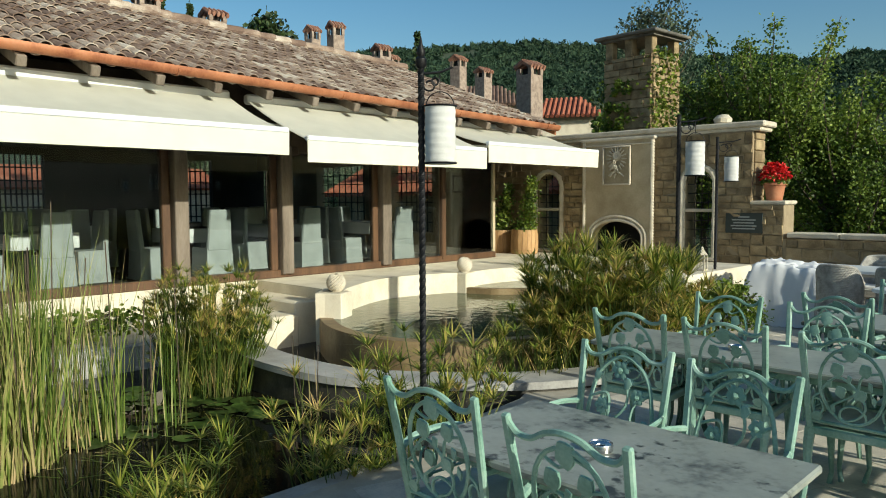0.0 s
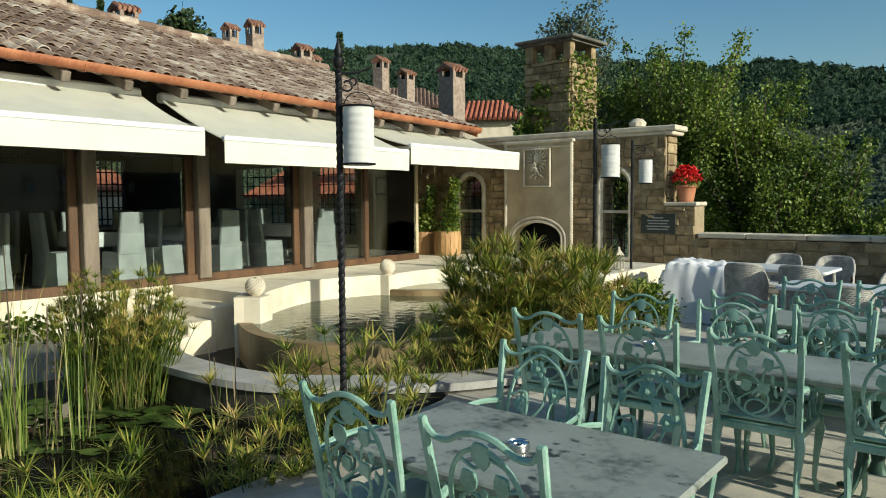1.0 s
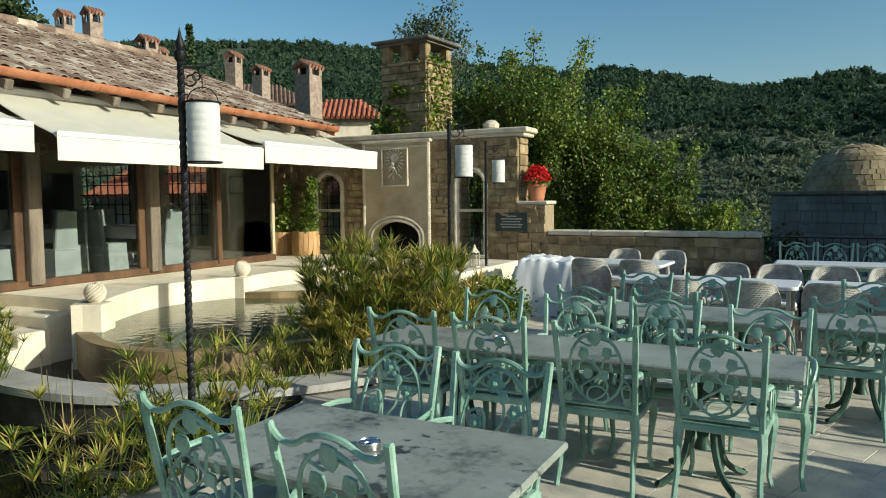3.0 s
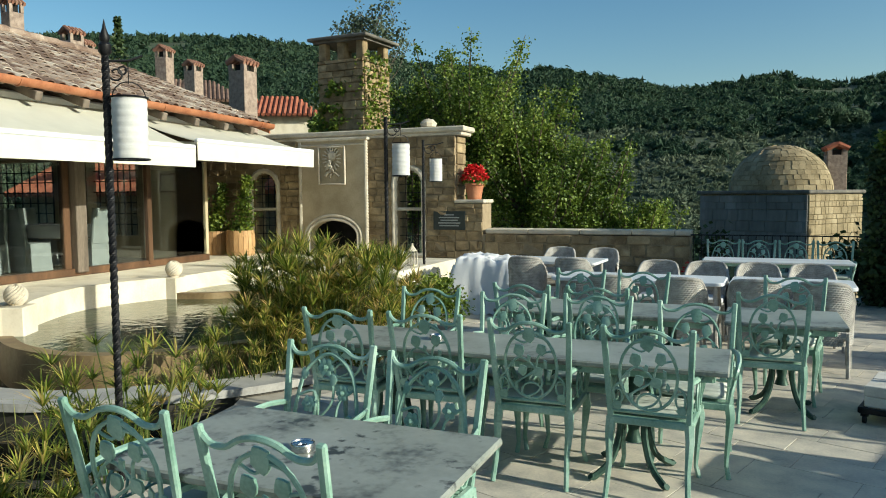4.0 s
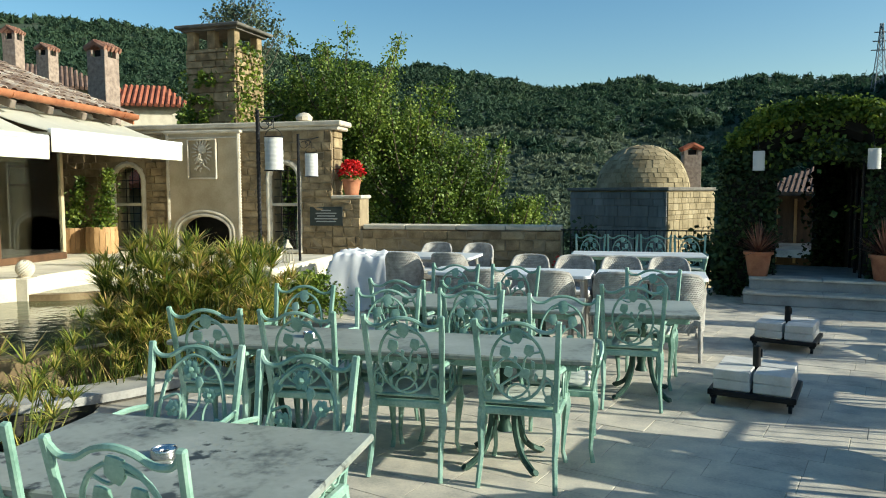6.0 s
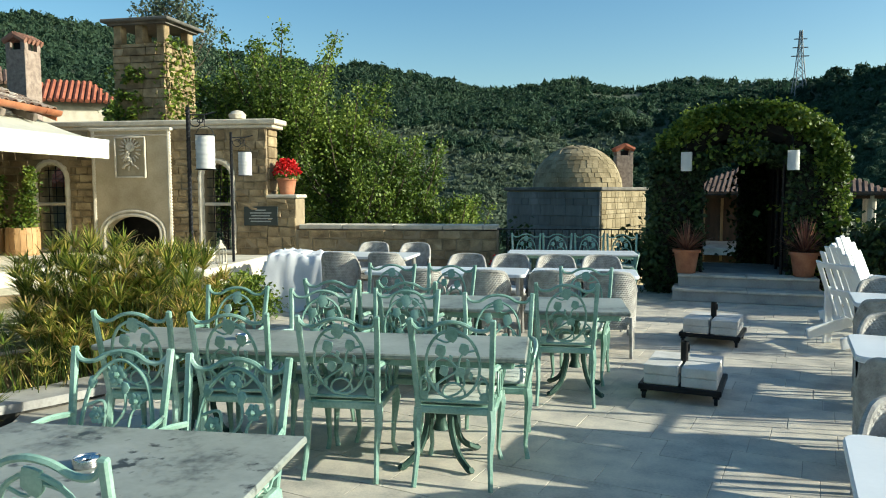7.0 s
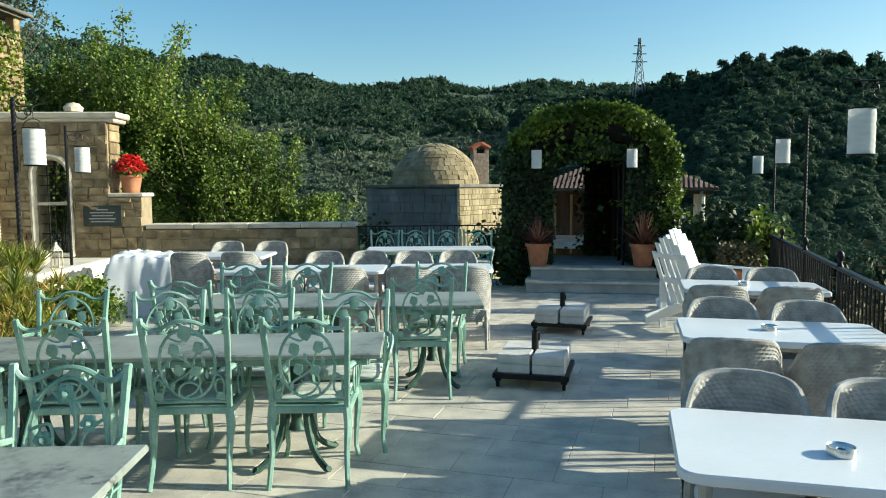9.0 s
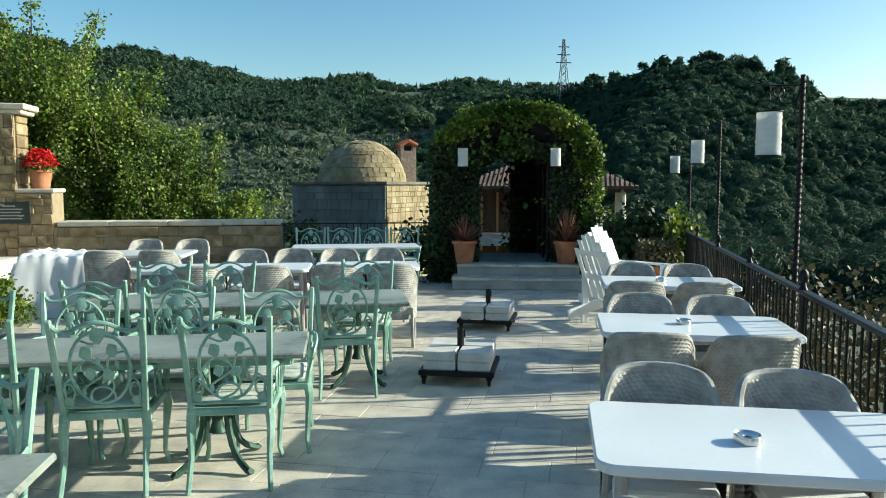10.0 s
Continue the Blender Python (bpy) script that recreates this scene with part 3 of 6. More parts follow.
part("cornice", cap, CAP, wall)
part("ledge_cap", Mesh().box((.62, .56, .07), (-4.82, WY + .22, 1.545), c=.02), CAP, wall)
lowcap = Mesh()
_x = -4.5
while _x < -.85:
    w = min(rnd.uniform(.7, 1.1), -.8 - _x)
    lowcap.box((w - .01, .48, .09), (_x + w / 2, WY + .2, .985 + rnd.uniform(-.003, .003)), c=.015)
    _x += w
part("low_cap", lowcap, CAP, wall)
WALL_STONES = ashlar([(-11.5, -5.1, .45, 2.8), (-5.1, -4.55, .45, 1.5)], holes, WY, random.Random(4))
LOW_STONES = ashlar([(-4.5, -.82, -.02, .93)], [], WY, random.Random(5), .14, .24, .2, .5)

# fireplace
fp = thing("fireplace", "carved tan stone fireplace with a crest relief and arched opening", "fireplace")
pan = Mesh()
F0, F1, FT = -8.5, -7.0, 2.78
AX0, AX1, AZ0, AZ1 = -8.3, -7.2, .86, 1.17
arch = [((AX0 + AX1) / 2 + (AX1 - AX0) / 2 * math.cos(radians(a)), AZ0 + (AZ1 - AZ0) * math.sin(radians(a))) for a in range(0, 181, 12)]
out_ = [(F0, .45), (F0, FT), (F1, FT), (F1, .45), (AX1, .45)] + arch + [(AX0, .45)]
n_ = len(out_)
pan.add([(x, WY - .14, z) for x, z in out_] + [(x, WY + .06, z) for x, z in out_],
        [tuple(range(n_)), tuple(range(2 * n_ - 1, n_ - 1, -1))] + [(i, n_ + i, n_ + (i + 1) % n_, (i + 1) % n_) for i in range(n_)])
part("breast", pan, PLASTER, fp)
mold = Mesh()
for off, rr in ((.03, .035), (.1, .03)):
    path = [(AX1 + off, WY - .15, .46)] + [((AX0 + AX1) / 2 + ((AX1 - AX0) / 2 + off) * math.cos(radians(a)), WY - .15, AZ0 + (AZ1 - AZ0 + off) * math.sin(radians(a))) for a in range(0, 181, 10)] + [(AX0 - off, WY - .15, .46)]
    mold.tube(path, rr, 8)
part("arch_moulding", mold, CAP, fp, "pale stone arch moulding", True)
for x in (F0 - .02, F1 + .02):
    rope = Mesh().tube([(x + .004 * (-1) ** i, WY - .13, .48 + i * .0288) for i in range(81)], [.036 if i % 2 else .043 for i in range(81)], 8)
    part("twisted_column", rope, CAP, fp, "pale twisted rope column", True)
part("mantel_strip", Mesh().box((1.66, .24, .06), (-7.75, WY - .06, 2.81), c=.015).box((1.52, .03, .03), (-7.75, WY - .15, 2.7), c=.01), CAP, fp)
fire = Mesh().box((1.2, .04, 1.0), (-7.75, WY + .5, .9)).box((.04, .5, 1.0), (-8.33, WY + .27, .9)).box((.04, .5, 1.0), (-7.17, WY + .27, .9)).box((1.2, .5, .04), (-7.75, WY + .27, 1.24))
part("firebox", fire, SOOT, fp, "soot-blackened firebox")
med = Mesh()
for sx, sz, lx, lz in ((.62, .03, -7.74, 2.66), (.62, .03, -7.74, 1.91), (.03, .75, -8.04, 2.285), (.03, .75, -7.44, 2.285)):
    med.box((sx, .05, sz), (lx, WY - .18, lz), c=.01)
q = random.Random(8)
med.lathe([(0, .02), (.06, .03), (.1, .0)], 14, m=pose(-7.74, WY - .17, 2.48, 90))
for a in range(0, 360, 20):
    ca, sa = math.cos(radians(a)), math.sin(radians(a))
    med.box((.025, .035, .1), (-7.74 + .17 * ca, WY - .18, 2.42 + .2 * sa), (0, 90 - a, 0), .01)
for i in range(16):
    x, z = q.uniform(-.17, .17), q.uniform(-.3, .02)
    med.tube([(-7.74 + x, WY - .18, 2.3 + z), (-7.74 + x * .6, WY - .2, 2.36 + z), (-7.74 + x * .2, WY - .18, 2.38 + z)], .018, 5)
part("crest_relief", med, CAP, fp, "carved crest relief panel", True)


def arched_window(x0, x1, z0, zs, label):
    """A tall arched opening with rope moulding, a crossbar and an iron grille over dark glass."""
    w = tagged(thing("window_1", label, "window", kind="structure"), group="arched windows")
    cx, r = (x0 + x1) / 2, (x1 - x0) / 2
    mo = Mesh()
    path = [(x0 - .05, z0)] + [(x0 - .05, z0 + (zs - z0) * i / 12) for i in range(1, 12)] + \
           [(cx - (r + .05) * math.cos(radians(a)), zs + (r + .05) * math.sin(radians(a))) for a in range(0, 181, 9)] + \
           [(x1 + .05, zs - (zs - z0) * i / 12) for i in range(1, 12)] + [(x1 + .05, z0)]
    mo.tube([(x, WY - .02, z) for x, z in path], [.055 if i % 2 else .066 for i in range(len(path))], 8)
    part("rope_moulding", mo, CAP, w, "pale twisted stone moulding", True)
    part("crossbar", Mesh().box((x1 - x0 + .06, .1, .06), (cx, WY + .05, 1.4), c=.01), CAP, w)
    part("sill", Mesh().box((x1 - x0 + .2, .3, .06), (cx, WY + .02, z0), c=.015), CAP, w)
    gl = [(x0, z0), (x1, z0)] + [(cx + r * math.cos(radians(a)), zs + r * math.sin(radians(a))) for a in range(0, 181, 12)]
    part("pane", Mesh().add([(x, WY + .2, z) for x, z in gl], [tuple(range(len(gl)))]), GLASS, w).visible_shadow = False
    gr = Mesh()
    for i in range(1, 4):
        x = x0 + (x1 - x0) * i / 4
        top = zs + math.sqrt(max(0, r * r - (x - cx) ** 2))
        gr.tube([(x, WY + .12, z0), (x, WY + .12, top)], .008, 5)
    z = z0 + .2
    while z < zs + r * .8:
        hw = r if z < zs else math.sqrt(max(0, r * r - (z - zs) ** 2))
        gr.tube([(cx - hw, WY + .12, z), (cx + hw, WY + .12, z)], .008, 5)
        z += .17
    part("grille", gr, BLACK, w, "black iron grille")
    # stone reveals fill the corners over the arch
    rv = Mesh()
    for i in range(10):
        a0, a1 = radians(18 * i), radians(18 * (i + 1))
        xa, xb = cx + r * math.cos(a1), cx + r * math.cos(a0)
        zt = zs + r * (math.sin(a0) + math.sin(a1)) / 2
        rv.box((xb - xa, .36, 2.27 - zt + .02), ((xa + xb) / 2, WY + .24, (2.27 + zt) / 2))
    part("spandrel", rv, STONE, w)
    for sx, xx in ((1, x0 - .07), (-1, x1 + .07)):
        part("reveal", Mesh().box((.14, .36, 1.9), (xx, WY + .24, 1.32)), STONE, w)
    return w


arched_window(-9.82, -9.2, .5, 1.86, "narrow arched window with iron grille in pale stone moulding")
arched_window(-6.36, -5.82, .5, 1.9, "narrow arched window with iron grille beside the plaque")

# bell-shaped chimney tower behind the wall
tw = thing("chimney_tower", "square tan stone chimney tower with flat cap, ivy on its side", "chimney", (-8.6, 15.55, 0), -4)
part("shaft", Mesh().box((1.22, 1.1, 6.1), (0, 0, 1.75), c=.02), MORTAR, tw)
for sx in (-.52, 0, .52):
    for sy in (-.46, .46):
        part("pier", Mesh().box((.2, .2, .45), (sx, sy, 5.02), c=.02), STONE, tw)
part("cap", Mesh().box((1.62, 1.5, .07), (0, 0, 5.28), c=.02).box((1.4, 1.28, .06), (0, 0, 5.22)), DARKSLAB, tw, "dark weathered slab cap")
TOWER_STONES = [s for s in ashlar([(-.62, .62, 2.4, 4.8)], [], 0, random.Random(6), .14, .24, .2, .45)]

# ---- restaurant ----
house = thing("restaurant_building", "long restaurant with glazed front under a tiled roof", "building", kind="structure")
FX = -9.6


def eave_z(y):
    return 3.45 - .024 * y


def ridge_z(y):
    return 5.28 - .035 * y


body = Mesh()
body.box((.12, 15.4, .8), (-9.62, 3.8, .14))
body.box((.1, 15.2, .14), (FX, 3.9, .5), c=.01)
part("base_wall", Mesh().box((.34, 15.4, 1.1), (-9.72, 3.8, -.1), c=.02), CREAM, house)
part("sill_beam", Mesh().box((.16, 15.2, .12), (FX - .04, 3.85, .51), c=.012), WOOD, house)
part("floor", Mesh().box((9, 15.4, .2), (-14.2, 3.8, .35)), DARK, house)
part("head_beam", Mesh().box((.24, 15.4, .5), (FX - .06, 3.8, 2.6), c=.015), RAFTER, house)
part("upper_wall", Mesh().box((.2, 15.4, .5), (FX - .14, 3.8, 3.08)), RAFTER, house)
posts = [-2.2, .1, 2.35, 4.72, 6.42, 8.45, 9.92]
for y in posts:
    big = y not in (9.92,)
    part("post", Mesh().box((.2 if big else .09, .2 if big else .1, 1.95), (FX + .02, y, 1.48), c=.012), OLDWOOD if big else WOOD, house)
    if big:
        part("door_frame", Mesh().box((.1, .12, 1.85), (FX - .05, y - .17, 1.48), c=.01), WOOD, house, "brown timber frame")
        part("bracket", Mesh().box((.16, .5, .14), (FX + .02, y, 2.38), c=.05), RAFTER, house)
edges = posts + [11.5]
for y0, y1 in zip(edges, edges[1:]):
    pn = part("glass_pane", Mesh().box((.012, y1 - y0 - .12, 1.84), (FX - .03, (y0 + y1) / 2, 1.47)), GLASS, house, "large clear glass pane")
    pn.visible_shadow = False
ew = Mesh()
ends = [(-18.9, -17.4), (-15.5, -13.6), (-12.65, -11.3)]
prev = -19.7
for a, b in ends + [(-9.72, -9.72)]:
    ew.box((a - prev, .24, 2.6), ((a + prev) / 2, 11.5, 1.7))
    prev = b
for a, b in ends:
    ew.box((b - a, .24, .5), ((a + b) / 2, 11.5, .65)).box((b - a, .24, .55), ((a + b) / 2, 11.5, 2.725))
    gr = Mesh()
    for k in range(1, 8):
        gr.box((.022, .022, 1.6), (a + (b - a) * k / 8, 11.56, 1.68))
    for k in range(1, 7):
        gr.box((b - a, .022, .022), ((a + b) / 2, 11.56, .9 + 1.55 * k / 7))
    part("window_grid", gr, BLACK, house)
part("end_wall", ew, PLASTER, house, "tan plastered end wall with gridded windows")
pf = thing("picture_frame", "dark framed picture hung on the dining room end wall", "picture", (-10.4, 11.37, 1.95))
fm_ = Mesh()
for sz, at in (((.56, .03, .04), (0, 0, .17)), ((.56, .03, .04), (0, 0, -.17)), ((.04, .03, .3), (-.26, 0, 0)), ((.04, .03, .3), (.26, 0, 0))):
    fm_.box(sz, at, c=.005)
part("frame", fm_, WOOD, pf)
part("picture", Mesh().box((.48, .012, .3), (0, .004, 0)), CAP, pf, "pale plain picture")
rh = thing("rear_house", "low stone house with a red tiled roof behind the restaurant", "house", (-16.5, 18.6, 0))
part("wall", Mesh().box((11, 3.0, 3.2), (0, 0, .3)), MORTAR, rh)
part("roof_deck", Mesh().add([(-5.7, -1.9, 1.82), (5.7, -1.9, 1.82), (5.7, 0, 2.75), (-5.7, 0, 2.75), (5.7, 1.9, 1.82), (-5.7, 1.9, 1.82)], [(0, 1, 2, 3), (3, 2, 4, 5), (0, 5, 4, 1)]), RAFTER, rh)
for k in range(52):
    part("tile_course", Mesh().tube([(-5.6 + k * .22, -2.0, 1.8), (-5.6 + k * .22, 0, 2.79)], .105, 6), REDTILE, rh, "", True)
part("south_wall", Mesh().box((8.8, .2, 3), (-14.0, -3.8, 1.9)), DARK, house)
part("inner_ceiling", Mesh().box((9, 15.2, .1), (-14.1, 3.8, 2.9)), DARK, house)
# back wall with gridded windows
bx = -18.4
wins = [(-1.2, .6), (4.9, 5.8), (8.8, 10.0)]
bw = Mesh()
prev = -3.9
for a, b in wins + [(11.6, 11.6)]:
    bw.box((.2, a - prev, 2.6), (bx, (a + prev) / 2, 1.7))
    prev = b
for a, b in wins:
    bw.box((.2, b - a, .5), (bx, (a + b) / 2, .65)).box((.2, b - a, .3), (bx, (a + b) / 2, 2.85))
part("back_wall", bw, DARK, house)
for a, b in wins:
    gr = Mesh()
    for i in range(9):
        gr.box((.03, .03, 1.9), (bx, a + (b - a) * i / 8, 1.8))
    for i in range(7):
        gr.box((.03, b - a, .03), (bx, (a + b) / 2, .9 + 1.8 * i / 6))
    part("window_grid", gr, BLACK, house)
part("garden_wall", Mesh().box((.2, 16, 1.5), (-21.5, 4, 1.2)), CREAM, house)
part("rear_roof", Mesh().box((1.6, 16, .08), (-22.0, 4, 2.3), (0, 24, 0)), REDTILE, house, "red tiled rear roof")
# roof: boarding, rafters, gutter
rb = Mesh()
y0, y1 = -4.2, 12.62
ex, rx = -8.95, -13.5
rb.add([(ex, y0, eave_z(y0) - .06), (ex, y1, eave_z(y1) - .06), (rx, y1, ridge_z(y1) - .06), (rx, y0, ridge_z(y0) - .06),
        (ex, y0, eave_z(y0) - .1), (ex, y1, eave_z(y1) - .1), (rx, y1, ridge_z(y1) - .1), (rx, y0, ridge_z(y0) - .1),
        (-18.6, y1, 3.2), (-18.6, y0, 3.2)],
       [(0, 1, 2, 3), (4, 7, 6, 5), (0, 4, 5, 1), (1, 5, 6, 2), (0, 3, 7, 4), (3, 2, 8, 9)])
part("roof_boarding", rb, RAFTER, house)
y = -3.6
while y < 12.6:
    s_ = (ridge_z(y) - eave_z(y)) / 4.55
    part("rafter", Mesh().box((1.1, .11, .13), (-9.4, y, eave_z(y) + .45 * s_ - .2), (0, math.degrees(math.atan(s_)), 0), .012), OLDWOOD, house)
    y += .78
gut = Mesh()
prof = [(-.075, .03)] + [(.075 * math.cos(radians(a)), .075 * math.sin(radians(a)) + .0) for a in range(180, 361, 20)] + [(.075, .03), (.062, .03)] + [(.062 * math.cos(radians(a)), .062 * math.sin(radians(a))) for a in range(360, 179, -20)]
npf = len(prof)
for i in range(2):
    yy = (y0, y1)[i]
    gut.v += [(ex + .07 + px, yy, eave_z(yy) - .05 + pz) for px, pz in prof]
gut.f += [(j, (j + 1) % npf, npf + (j + 1) % npf, npf + j) for j in range(npf)]
part("gutter", gut, COPPER, house, "copper half-round gutter", True)
for i in range(7):
    yy = -3.4 + 2.6 * i
    part("gutter_joint", Mesh().tube([(ex + .07 + .08 * math.cos(radians(a)), yy, eave_z(yy) - .05 + .08 * math.sin(radians(a))) for a in range(180, 361, 30)], .012, 5), COPPER, house)
part("roof_end_board", Mesh().add([(ex, y1, eave_z(y1) - .2), (ex, y1 + .04, eave_z(y1) - .2), (rx, y1 + .04, ridge_z(y1) - .2), (rx, y1, ridge_z(y1) - .2),
                                   (ex, y1, eave_z(y1)), (ex, y1 + .04, eave_z(y1)), (rx, y1 + .04, ridge_z(y1)), (rx, y1, ridge_z(y1))],
                                  [(0, 1, 2, 3), (4, 7, 6, 5), (0, 4, 5, 1), (2, 6, 7, 3), (0, 3, 7, 4), (1, 5, 6, 2)]), COPPER, house)


def awning(y0, y1, zt, zf, xf, label):
    """A folding-arm awning: sloping canvas, front bar, hanging valance and arms."""
    a = tagged(thing("awning", label, "awning"), group="awnings over the restaurant front")
    n = 16
    c = Mesh()
    for dz in (0, -.012):
        for k in range(7):
            u = k / 6
            for i in range(n + 1):
                y = y0 + (y1 - y0) * i / n
                sag = -.035 * math.sin(math.pi * u) - .012 * math.sin(math.pi * u) * math.sin(i * 1.3)
                c.v.append((-9.35 + (xf + 9.35) * u, y, zt + (zf - zt) * u + sag + dz))
    w = n + 1
    for k in range(6):
        for i in range(n):
            a0 = k * w + i
            c.f += [(a0, a0 + 1, a0 + w + 1, a0 + w), (7 * w + a0, 7 * w + a0 + w, 7 * w + a0 + w + 1, 7 * w + a0 + 1)]
    part("canopy", c, AWNING, a, "grey-cream canvas canopy", "all", False)
    part("front_bar", Mesh().box((.09, y1 - y0, .075), (xf + .02, (y0 + y1) / 2, zf), c=.02), WHITE, a, "white front bar")
    v = Mesh()
    for i in range(n * 3 + 1):
        y = y0 + (y1 - y0) * i / (n * 3)
        wv = .012 * math.sin(i * .9) + .008 * math.sin(i * 2.3)
        for x, z in ((0, -.02), (wv * .5, -.15), (wv, -.31), (wv - .008, -.31), (wv * .5 - .008, -.15), (-.008, -.02)):
            v.v.append((xf + .05 + x, y, zf + z))
    for i in range(n * 3):
        for k in range(6):
            a0, b0 = i * 6 + k, i * 6 + (k + 1) % 6
            v.f.append((a0, b0, b0 + 6, a0 + 6))
    part("valance", v, VALANCE, a, "cream hanging valance", True)
    for y in (y0 + .25, y1 - .25):
        part("arm", Mesh().tube([(-9.4, y, zt - .3), (-8.8, y + (.3 if y < (y0 + y1) / 2 else -.3), zt - .42), (xf, y, zf - .03)], .025, 6), WHITE, a)
    part("case", Mesh().box((.16, y1 - y0, .14), (-9.38, (y0 + y1) / 2, zt + .02), c=.03), WHITE, a)
    return a


awning(-3.0, 5.39, 3.08, 2.52, -7.95, "cream canvas awning, extended, with a long valance")
awning(5.67, 9.24, 3.06, 2.44, -7.95, "cream canvas awning, extended a little lower")
awning(9.28, 12.62, 3.0, 2.55, -7.95, "cream canvas awning at the end of the restaurant")


def chimney(x, y, z0, z1, w, label, cap=CAPTILE):
    c = tagged(thing("brick_chimney", label, "chimney", (x, y, 0), rnd.uniform(-8, 8)), group="rooftop chimneys")
    h = z1 - z0
    hd = min(.32, h * .35)
    part("shaft", Mesh().box((w, w, h - hd), (0, 0, z0 + (h - hd) / 2), c=.012), BRICK, c)
    for sx in (-1, 1):
        for sy in (-1, 1):
            part("pier", Mesh().box((w * .22, w * .22, hd * .6), (sx * w * .39, sy * w * .39, z1 - hd * .7)), BRICK, c)
    part("flue", Mesh().box((w * .5, w * .5, hd * .6), (0, 0, z1 - hd * .7)), SOOT, c)
    t = Mesh()
    for i in range(5):
        yy = (i - 2) * w * .26
        for s in (-1, 1):
            pts = [(0, yy, z1 + w * .12), (s * w * .58, yy, z1 - hd * .34)]
            t.tube(pts, w * .15, 6, flat=.6)
    part("tile_cap", t, cap, c, "red clay tile cap", True)
    return c


for args in ((-13.6, 5.5, 4.95, 5.52, .36), (-13.6, 6.2, 4.9, 5.42, .38), (-13.7, 7.6, 4.85, 5.38, .38)):
    chimney(*args, "small tile-capped chimney on the roof ridge")
for args in ((-16.95, 12.39, 4.6, 6.38, .32), (-16.57, 12.9, 4.6, 6.5, .36), (-18.0, 15.85, 4.6, 6.5, .44), (-18.53, 16.79, 4.6, 6.4, .34), (-17.65, 19.1, 4.5, 6.55, .42), (-19.6, 22.7, 5, 6.8, .5), (-13.32, 17.5, 3.0, 5.55, .56)):
    chimney(*args, "brick chimney with arched vents and a red tile cap")


def tiled_house(x, y, z, lx, ly, h, rh, rz, label, tiles=REDTILE):
    """A small far house: walls, dark openings and a hipped roof of clay tile rows."""
    b = thing("village_house", label, "house", (x, y, z), rz)
    part("wall", Mesh().box((lx, ly, h), (0, 0, h / 2)), CREAM, b)
    for i in range(3):
        part("window", Mesh().box((.5, .06, .7), ((i - 1) * lx * .3, -ly / 2 - .02, h * .6)), SOOT, b)
    n = int(lx / .15)
    for i in range(n):
        u = (i + .5) / n * 2 - 1
        x0 = u * (lx / 2 + .35)
        top = 1 - max(0, abs(u) - .45) / .55
        for s in (-1, 1):
            part("tile_course", Mesh().tube([(x0, s * (ly / 2 + .4), h - .08), (x0, s * (ly / 2 + .4) * (1 - top), h + rh * top)], .085, 6), tiles, b, "", True)
    part("roof_deck", Mesh().add([(-lx / 2 - .4, -ly / 2 - .4, h - .1), (lx / 2 + .4, -ly / 2 - .4, h - .1), (lx / 2 + .4, ly / 2 + .4, h - .1), (-lx / 2 - .4, ly / 2 + .4, h - .1),
                                  (-lx * .22, 0, h + rh - .05), (lx * .22, 0, h + rh - .05)], [(0, 1, 5, 4), (1, 2, 5), (2, 3, 4, 5), (3, 0, 4), (0, 3, 2, 1)]), RAFTER, b)
    return b


tiled_house(-23.2, 26.5, 0, 3.8, 3.4, 5.9, 1.0, 40, "old stone house with a brown tiled roof", BROWNTILE)
tiled_house(-17.8, 25.7, 0, 2.5, 2.6, 4.95, .8, 30, "old house with a red tiled roof")

# domed bath house
dm = thing("domed_stone_building", "low square stone building with a stone dome", "building", (1.1, 28.2, 0), -31)
part("wall", Mesh().box((3.85, 3.6, 7.2), (0, 0, -1.95), c=.03), DOME, dm)
part("cornice", Mesh().box((4.05, 3.8, .12), (0, 0, 1.7), c=.04), DARKSLAB, dm)
dst = Mesh()
q = random.Random(11)
for k in range(14):
    e0, e1 = radians(k * 6.42), radians((k + 1) * 6.42 - .3)
    n = max(5, int(46 * math.cos(e0)))
    o = q.random()
    for i in range(n):
        a0, a1 = 2 * math.pi * (i + o) / n, 2 * math.pi * (i + o + .955) / n
        j = 1 + q.uniform(-.008, .012)
        ps = [(1.66 * j * math.cos(e) * math.cos(a), 1.66 * j * math.cos(e) * math.sin(a), 1.76 + 1.56 * j * math.sin(e)) for e, a in ((e0, a0), (e0, a1), (e1, a1), (e1, a0))]
        pi_ = [(p[0] * .95, p[1] * .95, p[2] - .06) for p in ps]
        dst.add(ps + pi_, [(0, 1, 2, 3), (0, 4, 5, 1), (1, 5, 6, 2), (2, 6, 7, 3), (3, 7, 4, 0)])
dome = part("dome", Mesh().lathe([(1.63 * math.cos(radians(a)), 1.75 + 1.53 * math.sin(radians(a))) for a in range(0, 90, 6)], 32), MORTAR, dm, "stone dome", True)
tagged(part("dome_stone", dst, DOME, dm, "grey-tan dome stones"), kind="stuff")
bst, fst = Mesh(), Mesh()
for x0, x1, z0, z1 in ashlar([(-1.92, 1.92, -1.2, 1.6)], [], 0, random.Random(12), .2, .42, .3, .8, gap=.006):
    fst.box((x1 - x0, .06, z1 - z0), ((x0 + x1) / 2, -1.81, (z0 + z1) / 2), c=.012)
for x0, x1, z0, z1 in ashlar([(-1.8, 1.8, -1.2, 1.6)], [], 0, random.Random(13), .13, .34, .16, .55):
    bst.box((.06, x1 - x0, z1 - z0), (1.935, (x0 + x1) / 2, (z0 + z1) / 2), c=.015)
